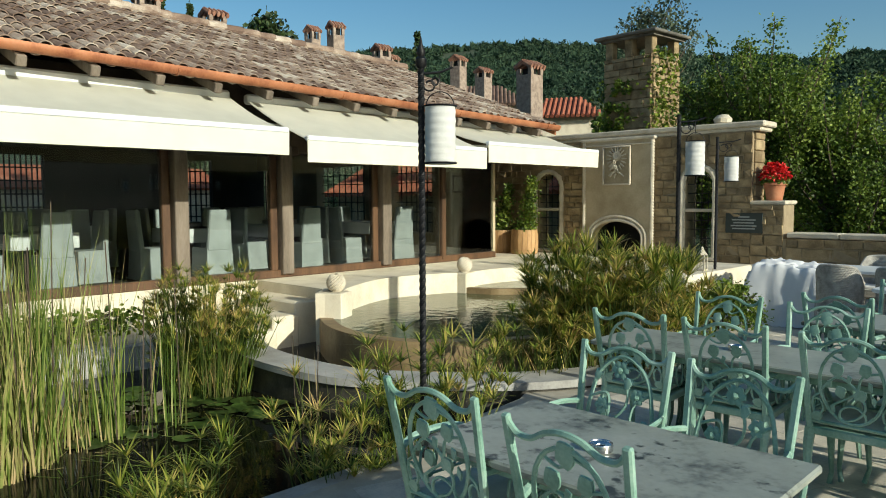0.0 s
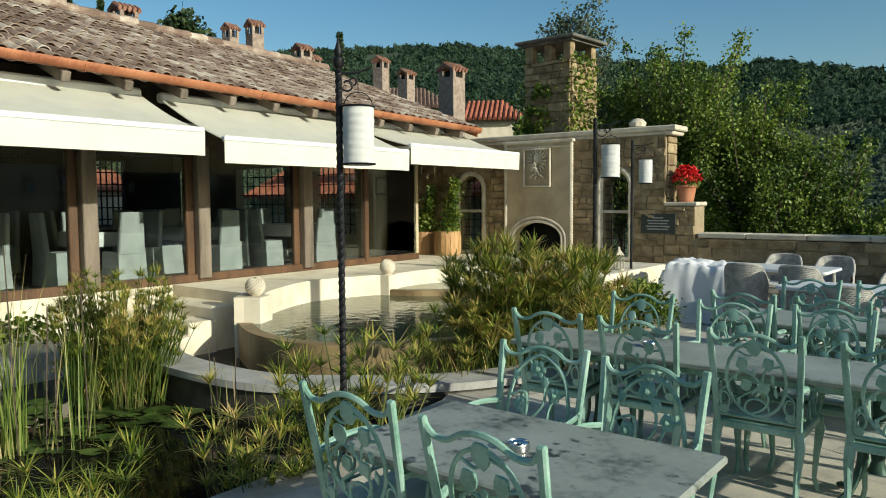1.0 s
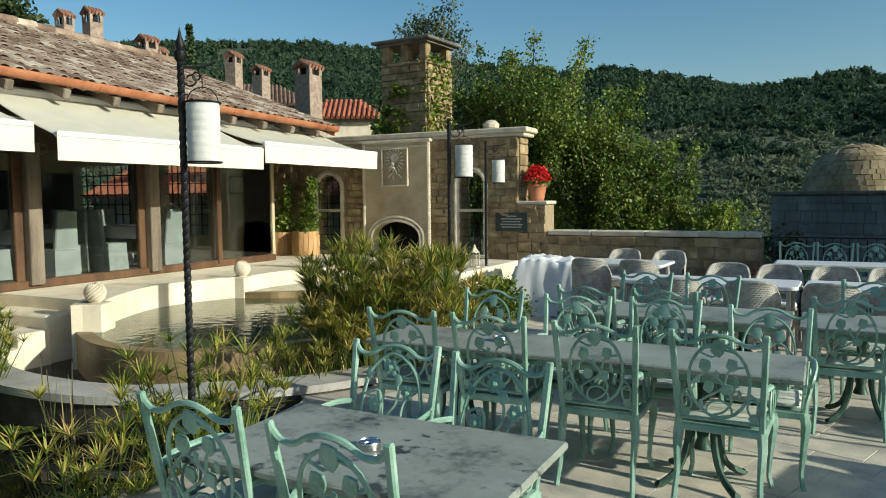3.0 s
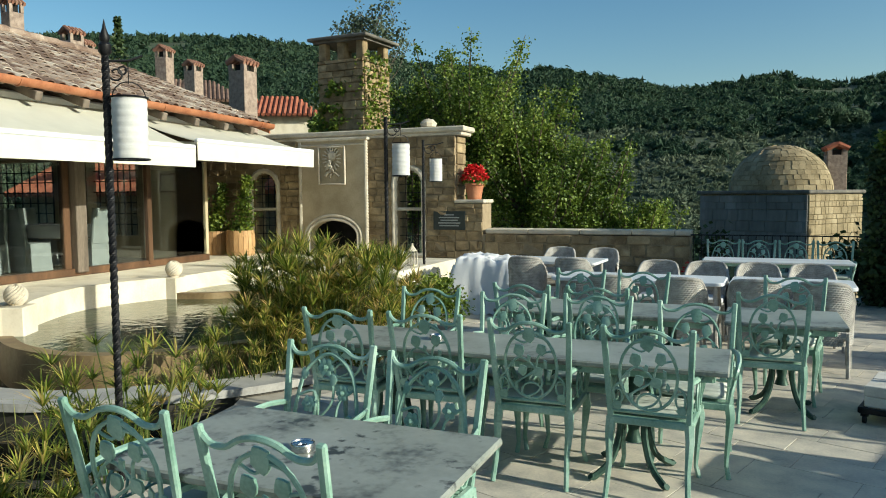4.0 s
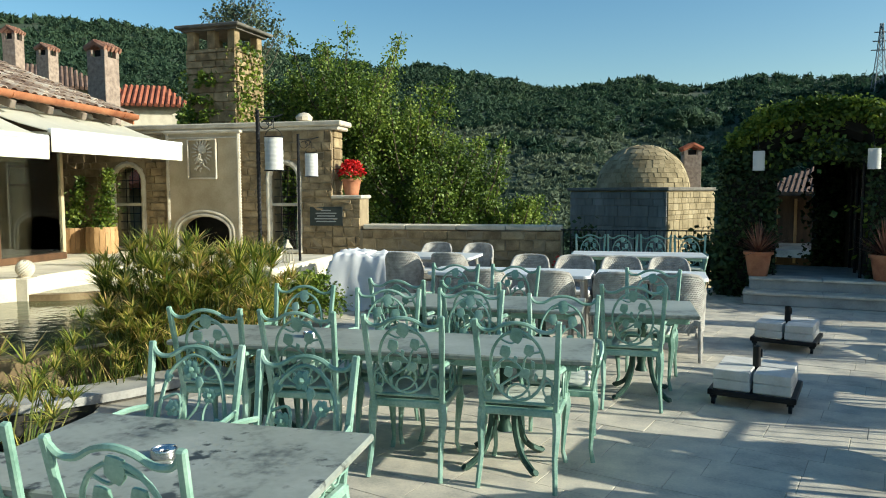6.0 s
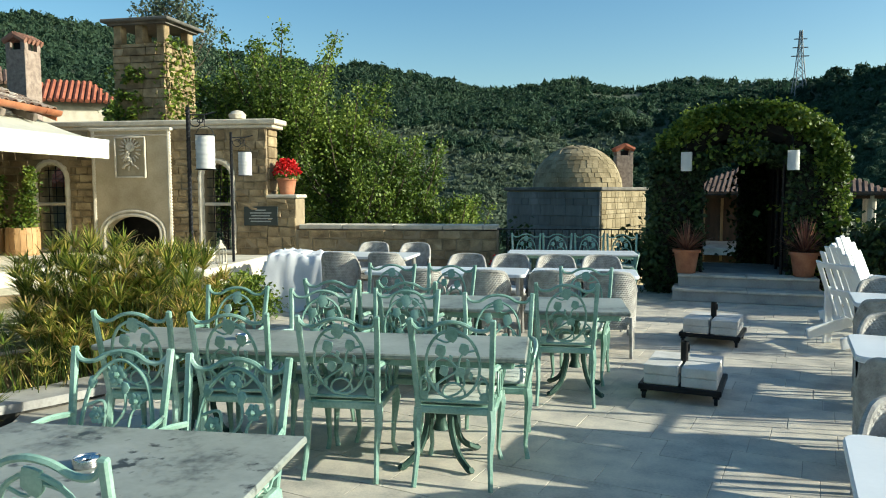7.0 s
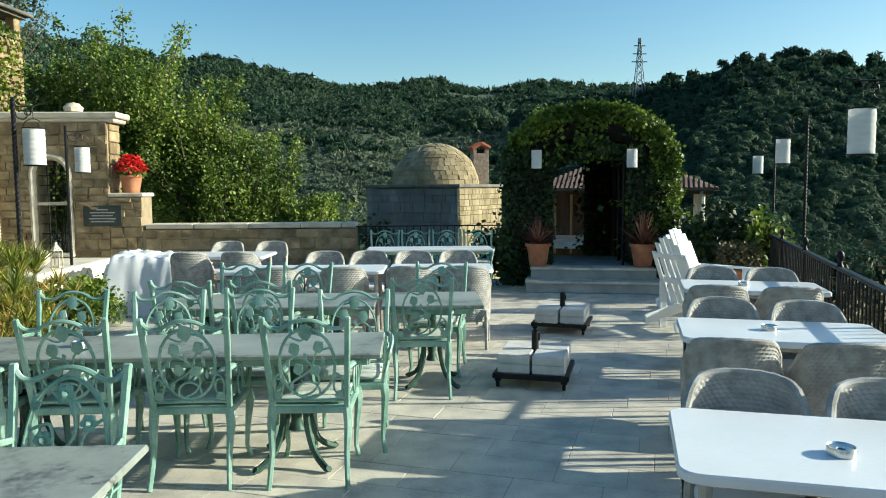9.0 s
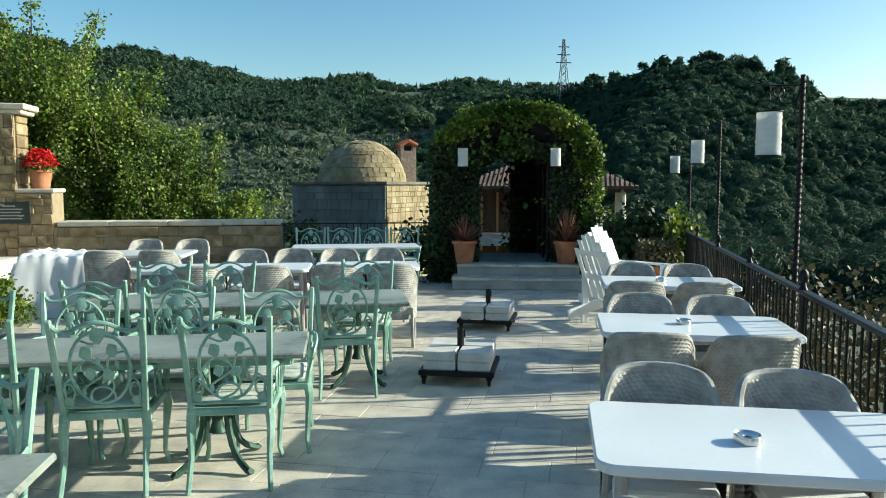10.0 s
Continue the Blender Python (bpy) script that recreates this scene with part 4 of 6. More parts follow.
tagged(part("wall_stone", bst, DOME, dm), kind="stuff")
tagged(part("front_stone", fst, SHADEFACE, dm, "grey weathered front stones, darkened for the front's shade"), kind="stuff")
chimney(2.9, 29.4, .5, 3.3, .62, "brick chimney with a bright red tile cap beside the dome", REDTILE)

# pavilion beyond the arch
gz = thing("garden_pavilion", "open garden pavilion with tiled roof and pale posts", "pavilion", (6.9, 23.2, 0), -19)
for x in (-2.2, -.6, .9, 2.3):
    for y in (-1.3, 1.3):
        part("post", Mesh().tube([(x, y, -2.5), (x, y, 1.55)], .11, 8), CAP, gz)
part("beam", Mesh().box((5.2, .18, .18), (0, -1.3, 1.5)), WOOD, gz)
# dark board added for the shade inside the open pavilion
part("back_wall", Mesh().box((2.2, .12, 2.2), (-1.5, 1.2, .4)), WOOD, gz, "dark brown board for the pavilion's dim interior")
for x in (-2.3, -1.75, -1.2, -.7):
    part("mullion", Mesh().box((.08, .06, 2.1), (x, 1.1, .42)), BARREL, gz)
for i in range(40):
    u = (i + .5) / 20 - 1
    top = 1 - max(0, abs(u) - .4) / .6
    for s in (-1, 1):
        part("tile_course", Mesh().tube([(u * 2.75, s * 1.7, 1.55), (u * 2.75, s * 1.7 * (1 - top), 1.55 + .75 * top)], .075, 6), BROWNTILE, gz, "", True)
part("roof_deck", Mesh().add([(-2.8, -1.75, 1.5), (2.8, -1.75, 1.5), (2.8, 1.75, 1.5), (-2.8, 1.75, 1.5), (-1.1, 0, 2.28), (1.1, 0, 2.28)], [(0, 1, 5, 4), (1, 2, 5), (2, 3, 4, 5), (3, 0, 4), (0, 3, 2, 1)]), RAFTER, gz)
part("deck", Mesh().box((6.4, 4, .2), (0, 0, -.1)), COPING, gz)

# power pylon on the far hill
py = thing("power_pylon", "grey lattice steel power pylon on the hill", "pylon")
_r, _a = 410, radians(-17.3)
bx_, by_ = -_r * math.sin(_a), _r * math.cos(_a)
zb, zt = 1.65 + _r * math.tan(radians(4.0)), 1.65 + _r * math.tan(radians(10.85))
lat = Mesh()
lv = [(zb + (zt - zb) * k / 12, 4.4 * (1 - k / 12) ** 1.3 + .5) for k in range(13)]
for sx in (-1, 1):
    for sy in (-1, 1):
        lat.tube([(bx_ + sx * w, by_ + sy * w, z) for z, w in lv], .22, 4)
for (z0, w0), (z1, w1) in zip(lv, lv[1:]):
    for s in (-1, 1):
        lat.tube([(bx_ - w0, by_ + s * w0, z0), (bx_ + w1, by_ + s * w1, z1)], .12, 4)
        lat.tube([(bx_ + w0, by_ + s * w0, z0), (bx_ - w1, by_ + s * w1, z1)], .12, 4)
part("lattice_mast", lat, PYLON, py)
for k, hw in ((9, 4.2), (10, 3.6), (11, 3.0)):
    part("cross_arm", Mesh().box((hw * 2, .5, .5), (bx_, by_, lv[k][0])), PYLON, py)


# ---- terrace furniture ----
def leaf_plate(ms, u, z, r, back, n=7, t=.007, squash=1.0, turn=0.0):
    """A small cast leaf or fruit, flat on the chair's back."""
    a = [(u + r * squash * math.cos(2 * math.pi * i / n + turn) * (1 + .18 * (i % 2)), z + r * math.sin(2 * math.pi * i / n + turn) * (1 + .18 * (i % 2))) for i in range(n)]
    f = [back(x, y, t) for x, y in a] + [back(u, z, t * 1.8)] + [back(x, y, -t) for x, y in a] + [back(u, z, -t * 1.8)]
    fs = [(i, (i + 1) % n, n) for i in range(n)] + [(n + 1 + (i + 1) % n, n + 1 + i, 2 * n + 1) for i in range(n)]
    fs += [(i, n + 1 + i, n + 1 + (i + 1) % n, (i + 1) % n) for i in range(n)]
    ms.add(f, fs)


def rosette(ms, u, z, r, back):
    for k in range(6):
        a = radians(60 * k)
        leaf_plate(ms, u + r * .62 * math.cos(a), z + r * .62 * math.sin(a), r * .36, back, 5, .005)
    leaf_plate(ms, u, z, r * .3, back, 6, .012)


def green_chair(kind):
    """A cast armchair, facing +y, its seat's middle over the origin; scroll backs of two patterns."""
    c = tagged(thing("garden_armchair", "mint green cast metal garden armchair with %s" % ("apple-leaf scroll back" if kind == "apple" else "rose scroll back"), "chair"), group="mint green garden armchairs")

    def back(u, z, d=0.0):
        return (u, -.2 - (z - .44) * .2 + d, z)

    for s in (-1, 1):
        part("leg", Mesh().tube([(s * .215, .2, .43), (s * .225, .222, .36), (s * .212, .205, .2), (s * .205, .2, .08), (s * .222, .225, 0)], [.03, .028, .018, .0135, .016], 6), GREEN, c, "", True)
        part("leg", Mesh().tube([(s * .205, -.19, .43), (s * .212, -.2, .34), (s * .205, -.23, .18), (s * .215, -.29, 0)], [.029, .026, .017, .015], 6), GREEN, c, "", True)
        a, b = Vector(back(s * .205, .42)), Vector(back(s * .229, .955))
        part("back_post", Mesh().box((.032, .026, (b - a).length), (a + b) / 2, (11.3, s * 2.6, 0), .007), GREEN, c)
        arm = Mesh()
        arm.tube(spline([back(s * .213, .66), (s * .25, -.12, .672), (s * .262, .06, .665), (s * .255, .17, .64), (s * .245, .19, .6), (s * .24, .165, .585)], 4), .017, 6, flat=.75)
        arm.tube(spline([(s * .25, .15, .645), (s * .24, .17, .56), (s * .225, .2, .5), (s * .215, .2, .43)], 4), .014, 6)
        for cy in (-.07, .06):
            arm.tube([(s * .235, cy + .05 * math.cos(radians(a)), .555 + .075 * math.sin(radians(a))) for a in range(0, 360, 36)], .0068, 5, True)
        arm.tube([(s * .225, -.2, .5), (s * .225, .19, .49)], .0068, 5)
        part("armrest", arm, GREEN, c, "", True)
    seat = Mesh()
    seat.box((.45, .035, .045), (0, .2, .42), c=.008).box((.42, .035, .045), (0, -.19, .42), c=.008)
    for s in (-1, 1):
        seat.box((.035, .4, .045), (s * .213, 0, .42), c=.008)
    part("seat_frame", seat, GREEN, c)
    for i in range(9):
        part("seat_slat", Mesh().box((.4, .028, .014), (0, -.155 + i * .039, .432), c=.003), GREEN, c)
    top = Mesh()
    top.tube(spline([back(-.222, .93), back(-.19, .895), back(-.13, .893), back(-.07, .925), back(0, .938), back(.07, .925), back(.13, .893), back(.19, .895), back(.222, .93)], 3), .0115, 6)
    part("top_rail", top, GREEN, c, "", True)
    part("lower_rail", Mesh().tube([back(-.2, .475), back(.2, .475)], .0095, 6), GREEN, c)
    o = Mesh()
    if kind == "apple":
        o.tube([back(.15 * math.cos(radians(a)), .69 + .2 * math.sin(radians(a))) for a in range(0, 360, 15)], .0092, 6, True)
        o.tube(spline([back(-.14, .66), back(-.07, .73), back(.0, .7), back(.06, .6), back(.03, .53), back(-.03, .5)], 5), .0068, 5)
        o.tube(spline([back(.13, .78), back(.05, .75), back(.02, .66), back(-.06, .6), back(-.1, .57)], 5), .0068, 5)
        o.tube(spline([back(-.1, .85), back(-.03, .82), back(.02, .86), back(.08, .85)], 4), .006, 5)
        for u, z, r in ((0, .868, .042), (.066, .785, .033), (-.064, .772, .036), (-.05, .655, .03), (.045, .65, .028)):
            leaf_plate(o, u, z, r, back, 9, squash=.82)
        for u, z, tr in ((.085, .705, .6), (-.105, .69, 2.4), (.02, .64, 1.2), (-.01, .73, 2.0), (.1, .63, .2), (-.09, .555, 2.8)):
            leaf_plate(o, u, z, .024, back, 4, .005, .5, tr)
        o.tube([back(.062 * math.cos(radians(a)), .525 + .06 * math.sin(radians(a))) for a in range(-20, 201, 20)], .0068, 5)
        for s in (-1, 1):
            o.tube([back(s * (.165 + .028 * math.cos(radians(a))), .56 + .045 * math.sin(radians(a))) for a in range(0, 300, 30)], .0068, 5)
            o.tube(spline([back(s * .14, .64), back(s * .185, .6), back(s * .18, .5)], 4), .0068, 5)
            leaf_plate(o, s * .17, .505, .026, back, 6)
    else:
        o.tube(spline([back(-.175, .49), back(-.165, .66), back(-.12, .82), back(0, .9), back(.12, .82), back(.165, .66), back(.175, .49)], 5), .0095, 6)
        o.tube(spline([back(.06, .87), back(-.02, .78), back(-.03, .68), back(.04, .58), back(.02, .48)], 5), .0072, 5)
        o.tube(spline([back(-.14, .74), back(-.07, .68), back(-.06, .58), back(-.1, .48)], 5), .0072, 5)
        o.tube(spline([back(.15, .7), back(.07, .72), back(.06, .62), back(.11, .55), back(.1, .48)], 5), .0072, 5)
        for s in (-1, 1):
            o.tube([back(s * (.1 + .04 * math.cos(radians(a))), .53 + .04 * math.sin(radians(a))) for a in range(0, 330, 30)], .006, 5)
        for u, z, r in ((.015, .835, .044), (-.085, .725, .037), (.095, .66, .04), (-.06, .575, .028)):
            rosette(o, u, z, r, back)
        for u, z in ((-.13, .6), (.13, .8), (.0, .52), (-.03, .78)):
            leaf_plate(o, u, z, .026, back, 6, squash=.7)
    part("scrollwork", o, GREEN, c, "cast scrollwork back", True)
    return c


def cushion():
    c = Mesh()
    n = 10
    for dz in (1, -1):
        for j in range(n + 1):
            for i in range(n + 1):
                u, v = i / n * 2 - 1, j / n * 2 - 1
                e = (1 - abs(u) ** 6) * (1 - abs(v) ** 6)
                c.v.append((u * .195, v * .18, .462 + dz * .02 * (.35 + .65 * e)))
    w = n + 1
    for k in (0, 1):
        for j in range(n):
            for i in range(n):
                a = k * w * w + j * w + i
                c.f.append((a, a + 1, a + w + 1, a + w))
    rim_ = [i for i in range(w)] + [j * w + n for j in range(1, w)] + [n * w + i for i in range(n - 1, -1, -1)] + [j * w for j in range(n - 1, 0, -1)]
    for a, b in zip(rim_, rim_[1:] + rim_[:1]):
        c.f.append((a, b, w * w + b, w * w + a))
    return tagged(part("seat_cushion", c, CUSHION, None, "", "all"), "thin pale cushion lying on a garden chair seat", "cushion", "chair cushions")


apple, rose, pad_ = green_chair("apple"), green_chair("rose"), cushion()
greens = [(apple, -1.905, 1.89, 0), (apple, -1.25, 1.81, -3), (rose, -1.755, 3.06, 180), (rose, -1.175, 2.98, 176),
          (apple, -2.285, 4.0, 3), (apple, -1.7, 4.02, 2), (apple, -1.045, 3.985, 0), (apple, -.4, 3.965, -2),
          (apple, -2.15, 5.17, 180), (apple, -1.47, 5.08, 183), (apple, -.88, 5.16, 178), (apple, -.22, 5.03, 180),
          (apple, -1.57, 5.62, -6), (apple, -.97, 5.6, -4), (apple, -1.37, 6.93, 172), (apple, -.79, 6.9, 168),
          (apple, .25, 5.62, 0), (apple, .45, 6.83, 170),
          (apple, -.26, 12.1, 178), (apple, .24, 12.1, 176), (apple, .75, 12.1, 178), (apple, 1.26, 12.05, 174)]
used_ = {}
for src, x, y, rz in greens:
    m_ = pose(x, y, 0, 0, 0, rz) @ pose(0, .3, 0)
    if id(src) in used_:
        copy_thing(src, m_)
    else:
        src.matrix_basis = m_
        used_[id(src)] = 1
    if id(pad_) in used_:
        copy_thing(pad_, m_)
    else:
        pad_.matrix_basis = m_
        used_[id(pad_)] = 1


def green_table(x0, x1, y0, y1, label, top_mat=TABLETOP, feet=2):
    t = thing("garden_table", label, "table", ((x0 + x1) / 2, (y0 + y1) / 2, 0))
    lx, ly = x1 - x0, y1 - y0
    part("tabletop", Mesh().box((lx, ly, .032), (0, 0, .704), c=.01), top_mat, t, "weathered slab top")
    ap = Mesh()
    for s in (-1, 1):
        ap.box((lx - .16, .02, .05), (0, s * (ly / 2 - .08), .663), c=.004).box((.02, ly - .16, .05), (s * (lx / 2 - .08), 0, .663), c=.004)
    part("apron", ap, GREEN, t, "mint green apron")
    xs = [0] if feet == 1 else [-lx * .3, lx * .3]
    for px in xs:
        part("pedestal", Mesh().lathe([(.05, .2), (.03, .26), (.045, .34), (.03, .42), (.035, .58), (.09, .66), (.1, .69)], 12, (px, 0, 0)), DKGREEN, t, "dark verdigris pedestal", True)
        for a in (45, 135, 225, 315):
            ca, sa = math.cos(radians(a)), math.sin(radians(a))
            part("foot", Mesh().tube(spline([(px + ca * .02, sa * .02, .45), (px + ca * .09, sa * .09, .4), (px + ca * .1, sa * .1, .25), (px + ca * .16, sa * .16, .1), (px + ca * .27, sa * .27, .025), (px + ca * .3, sa * .3, .03)], 3), .02, 6), DKGREEN, t, "", True)
    return t


green_table(-2.02, -.78, 1.95, 2.70, "rectangular garden table with stained grey-green stone top", STAINED)
green_table(-2.62, .0, 4.1, 4.72, "long garden table with plain grey-green stone top")
green_table(-1.85, -.12, 5.76, 6.5, "garden table with grey-green stone top")
green_table(-.07, .74, 5.74, 6.5, "small square garden table with grey-green stone top", feet=1)
green_table(-.5, 1.4, 10.95, 11.6, "long garden table with white top before the railing", WTABLE)


def wicker_chair(loc, rz, first=[]):
    """A barrel-backed woven armchair, facing +y."""
    m_ = pose(loc[0], loc[1], 0, 0, 0, rz)
    if first:
        return copy_thing(first[0], m_)
    c = tagged(thing("wicker_armchair", "pale grey woven wicker armchair with rounded back", "chair"), group="wicker armchairs")
    sh = Mesh()
    nu, nv = 60, 56
    for side in (1, 0):
        for j in range(nv + 1):
            v = j / nv
            for i in range(nu + 1):
                th = radians(-100 + 200 * i / nu)
                at = abs(math.degrees(th))
                zt = .845 - .015 * (at / 40) ** 2 if at < 40 else .83 - .2 * (1 - math.cos(radians(min(180, (at - 40) * 3)))) / 2
                z = .28 + (zt - .28) * v
                flare = 1 + .05 * v
                wv = .0013 * (1 if j % 2 else -1) + .0012 * (1 if (i + j // 2) % 2 else -1)
                rr = (1 if side else -1) * .014 + wv
                sn, cs = math.sin(th), math.cos(th)
                sn, cs = math.copysign(abs(sn) ** .84, sn), math.copysign(abs(cs) ** .84, cs)
                x, y = (.228 * flare + rr) * sn, -(.225 * flare + .03 * v + rr) * cs
                sh.v.append((x, y, z))
    w = nu + 1
    K = (nv + 1) * w
    for k in (0, 1):
        for j in range(nv):
            for i in range(nu):
                a = k * K + j * w + i
                sh.f.append((a, a + 1, a + w + 1, a + w) if k == 0 else (a, a + w, a + w + 1, a + 1))
    for i in range(nu):
        sh.f += [(nv * w + i, nv * w + i + 1, K + nv * w + i + 1, K + nv * w + i), (i + 1, i, K + i, K + i + 1)]
    part("backrest", sh, WICKER, c, "woven barrel back", False, False)
    rimpts = []
    for i in range(0, nu + 1, 2):
        th = radians(-100 + 200 * i / nu)
        at = abs(math.degrees(th))
        zt = .845 - .015 * (at / 40) ** 2 if at < 40 else .83 - .2 * (1 - math.cos(radians(min(180, (at - 40) * 3)))) / 2
        sn, cs = math.sin(th), math.cos(th)
        rimpts.append((.24 * math.copysign(abs(sn) ** .84, sn), -.266 * math.copysign(abs(cs) ** .84, cs), zt))
    part("rim", Mesh().tube(rimpts, [.02 if i % 2 else .018 for i in range(len(rimpts))], 8), WICKER, c, "braided rim", True)
    part("seat", Mesh().box((.43, .44, .09), (0, .01, .38), c=.03), WICKER, c)
    part("seat_pad", Mesh().box((.4, .4, .05), (0, .03, .448), c=.02), CLOTH, c, "white seat pad")
    for sx in (-1, 1):
        for sy in (-1, 1):
            part("leg", Mesh().tube([(sx * .205, sy * .2, .4), (sx * .215, sy * .215, 0)], .018, 7), WICKER, c, "", True)
    first.append(c)
    c.matrix_basis = m_
    return c


TB = math.degrees(RA) + 2


def white_table(cx, cy, rz, lx, ly, label, group="white terrace tables"):
    t = tagged(thing("white_table", label, "table", (cx, cy, 0), rz), group=group)
    r = .07
    poly = []
    for sx, sy, a0 in ((1, 1, 0), (-1, 1, 90), (-1, -1, 180), (1, -1, 270)):
        poly += [(sx * (lx / 2 - r) + r * math.cos(radians(a0 + a)), sy * (ly / 2 - r) + r * math.sin(radians(a0 + a))) for a in range(0, 91, 18)]
    top = Mesh()
    n = len(poly)
    for k, z in ((.985, .712), (1, .718), (1, .742), (.99, .75)):
        top.v += [(x * k, y * k, z) for x, y in poly]
    for k in range(3):
        top.f += [(k * n + i, k * n + (i + 1) % n, (k + 1) * n + (i + 1) % n, (k + 1) * n + i) for i in range(n)]
    top.f += [tuple(range(n))[::-1], tuple(range(3 * n, 4 * n))]
    part("tabletop", top, WTABLE, t, "smooth white top")
    for sx in (-1, 1):
        for sy in (-1, 1):
            part("leg", Mesh().tube([(sx * (lx / 2 - .09), sy * (ly / 2 - .09), .71), (sx * (lx / 2 - .07), sy * (ly / 2 - .07), 0)], .022, 8), COPING, t, "grey metal leg", True)
    part("apron", Mesh().box((lx - .2, ly - .2, .04), (0, 0, .69), c=.005), COPING, t)
    return t


def ashtray(x, y, z, label):
    a = thing("ashtray", label, "ashtray", (x, y, z))
    part("bowl", Mesh().lathe([(.042, 0), (.046, .004), (.046, .026), (.044, .031), (.041, .027), (.039, .012), (.0, .01)], 20, cap=False), CHROME, a, "", True)
    part("lid", Mesh().lathe([(.04, .022), (.038, .026), (.016, .023), (.014, .018)], 20, cap=False), CHROME, a, "", True)
    return a


for k in range(3):
    c0 = Vector((1.665, 2.42, 0)) + Vector((.765, 2.01, 0)) * k
    white_table(c0.x, c0.y, TB, 1.18, .71, "white rectangular terrace table with rounded corners")
    for u, v, r in ((-.34, -.62, 0), (.2, -.6, 4), (-.3, .33, 178), (.24, .31, 183)):
        p = c0 + AX * u + AY * v
        wicker_chair((p.x, p.y), TB + r)
    p = c0 + AX * -.06 + AY * (-.075 if k == 0 else .0)
    ashtray(p.x, p.y, .75, "round steel ashtray on a white table")
ashtray(-1.42, 2.3, .72, "round steel ashtray on the stained table")
ashtray(-1.78, 4.4, .72, "small steel ashtray on the long table")

white_table(-1.02, 8.28, -2, 1.8, .7, "white covered dining table among wicker chairs", "white dining tables")
white_table(.5, 8.28, -3, 1.15, .7, "white dining table among wicker chairs", "white dining tables")
white_table(-2.5, 10.2, -3, 1.5, .8, "white dining table by the low stone wall", "white dining tables")
for x, y, r in ((-.52, 7.6, 0), (.16, 7.62, -3), (.74, 7.6, -8), (-1.2, 7.62, 3), (-.9, 9.0, 180), (-.36, 9.0, 178), (.2, 8.95, 182), (.74, 8.95, 180),
                (-2.62, 9.5, 3), (-1.98, 9.5, -6), (-2.55, 10.9, 180), (-1.9, 10.85, 178)):
    wicker_chair((x, y), r)

# heap of white cloth over stacked furniture
tp = Mesh()
n = 40
q = random.Random(21)
for j in range(n + 1):
    for i in range(n + 1):
        u, v = i / n * 2 - 1, j / n * 2 - 1
        r_ = max(abs(u), abs(v))
        e_ = min(1, max(0, (r_ - .6) / .4))
        h = .8 * (1 - e_ * e_ * (3 - 2 * e_)) * (1 - .12 * (u + 1) / 2)
        h += .07 * noise.noise((u * 5, v * 5, 2.0)) + .03 * abs(noise.noise((u * 11, v * 11, 4.0)))
        k = 1 + .1 * noise.noise((u * 2.2, v * 2.2, 4.0))
        tp.v.append((-3.35 + u * .62 * k, 10.15 + v * .6 * k, max(.005, h)))
for j in range(n):
    for i in range(n):
        a = j * (n + 1) + i
        tp.f.append((a, a + 1, a + n + 2, a + n + 1))
ct = solid("cloth_cover", tp, CLOTH, "crumpled white cloth draped over stacked furniture", "cover", "", "all")


def adirondack(x, y, rz):
    a = tagged(thing("adirondack_chair", "white painted slatted wooden garden armchair", "chair", (x, y, 0), rz), group="white slatted garden armchairs")
    for i in range(7):
        u = (i - 3) * .088
        ln = .84 - abs(i - 3) ** 2 * .022
        part("back_slat", Mesh().box((.078, .018, ln), (u * 1.1, -.22 - .16, .3 + ln / 2 * .94), (22, -u * 14, 0), .006), WHITE, a)
    for i in range(6):
        part("seat_slat", Mesh().box((.56, .075, .018), (0, .36 - i * .1, .4 - i * .025), (-14, 0, 0), .005), WHITE, a)
    for s in (-1, 1):
        part("front_leg", Mesh().box((.03, .11, .58), (s * .31, .33, .29), c=.006), WHITE, a)
        part("side_rail", Mesh().box((.025, 1.06, .12), (s * .28, -.08, .24), (14, 0, 0), .006), WHITE, a)
        part("armrest", Mesh().box((.13, .78, .022), (s * .35, .06, .59), c=.008), WHITE, a)
        part("back_leg", Mesh().box((.03, .09, .58), (s * .31, -.34, .29), c=.006), WHITE, a)
    part("back_rail", Mesh().box((.7, .03, .07), (0, -.35, .57), (22, 0, 0), .006), WHITE, a)
    part("upper_rail", Mesh().box((.56, .025, .06), (0, -.5, .86), (22, 0, 0), .006), WHITE, a)
    return a


adirondack(3.5, 8.2, -75)
adirondack(3.98, 9.25, -145)


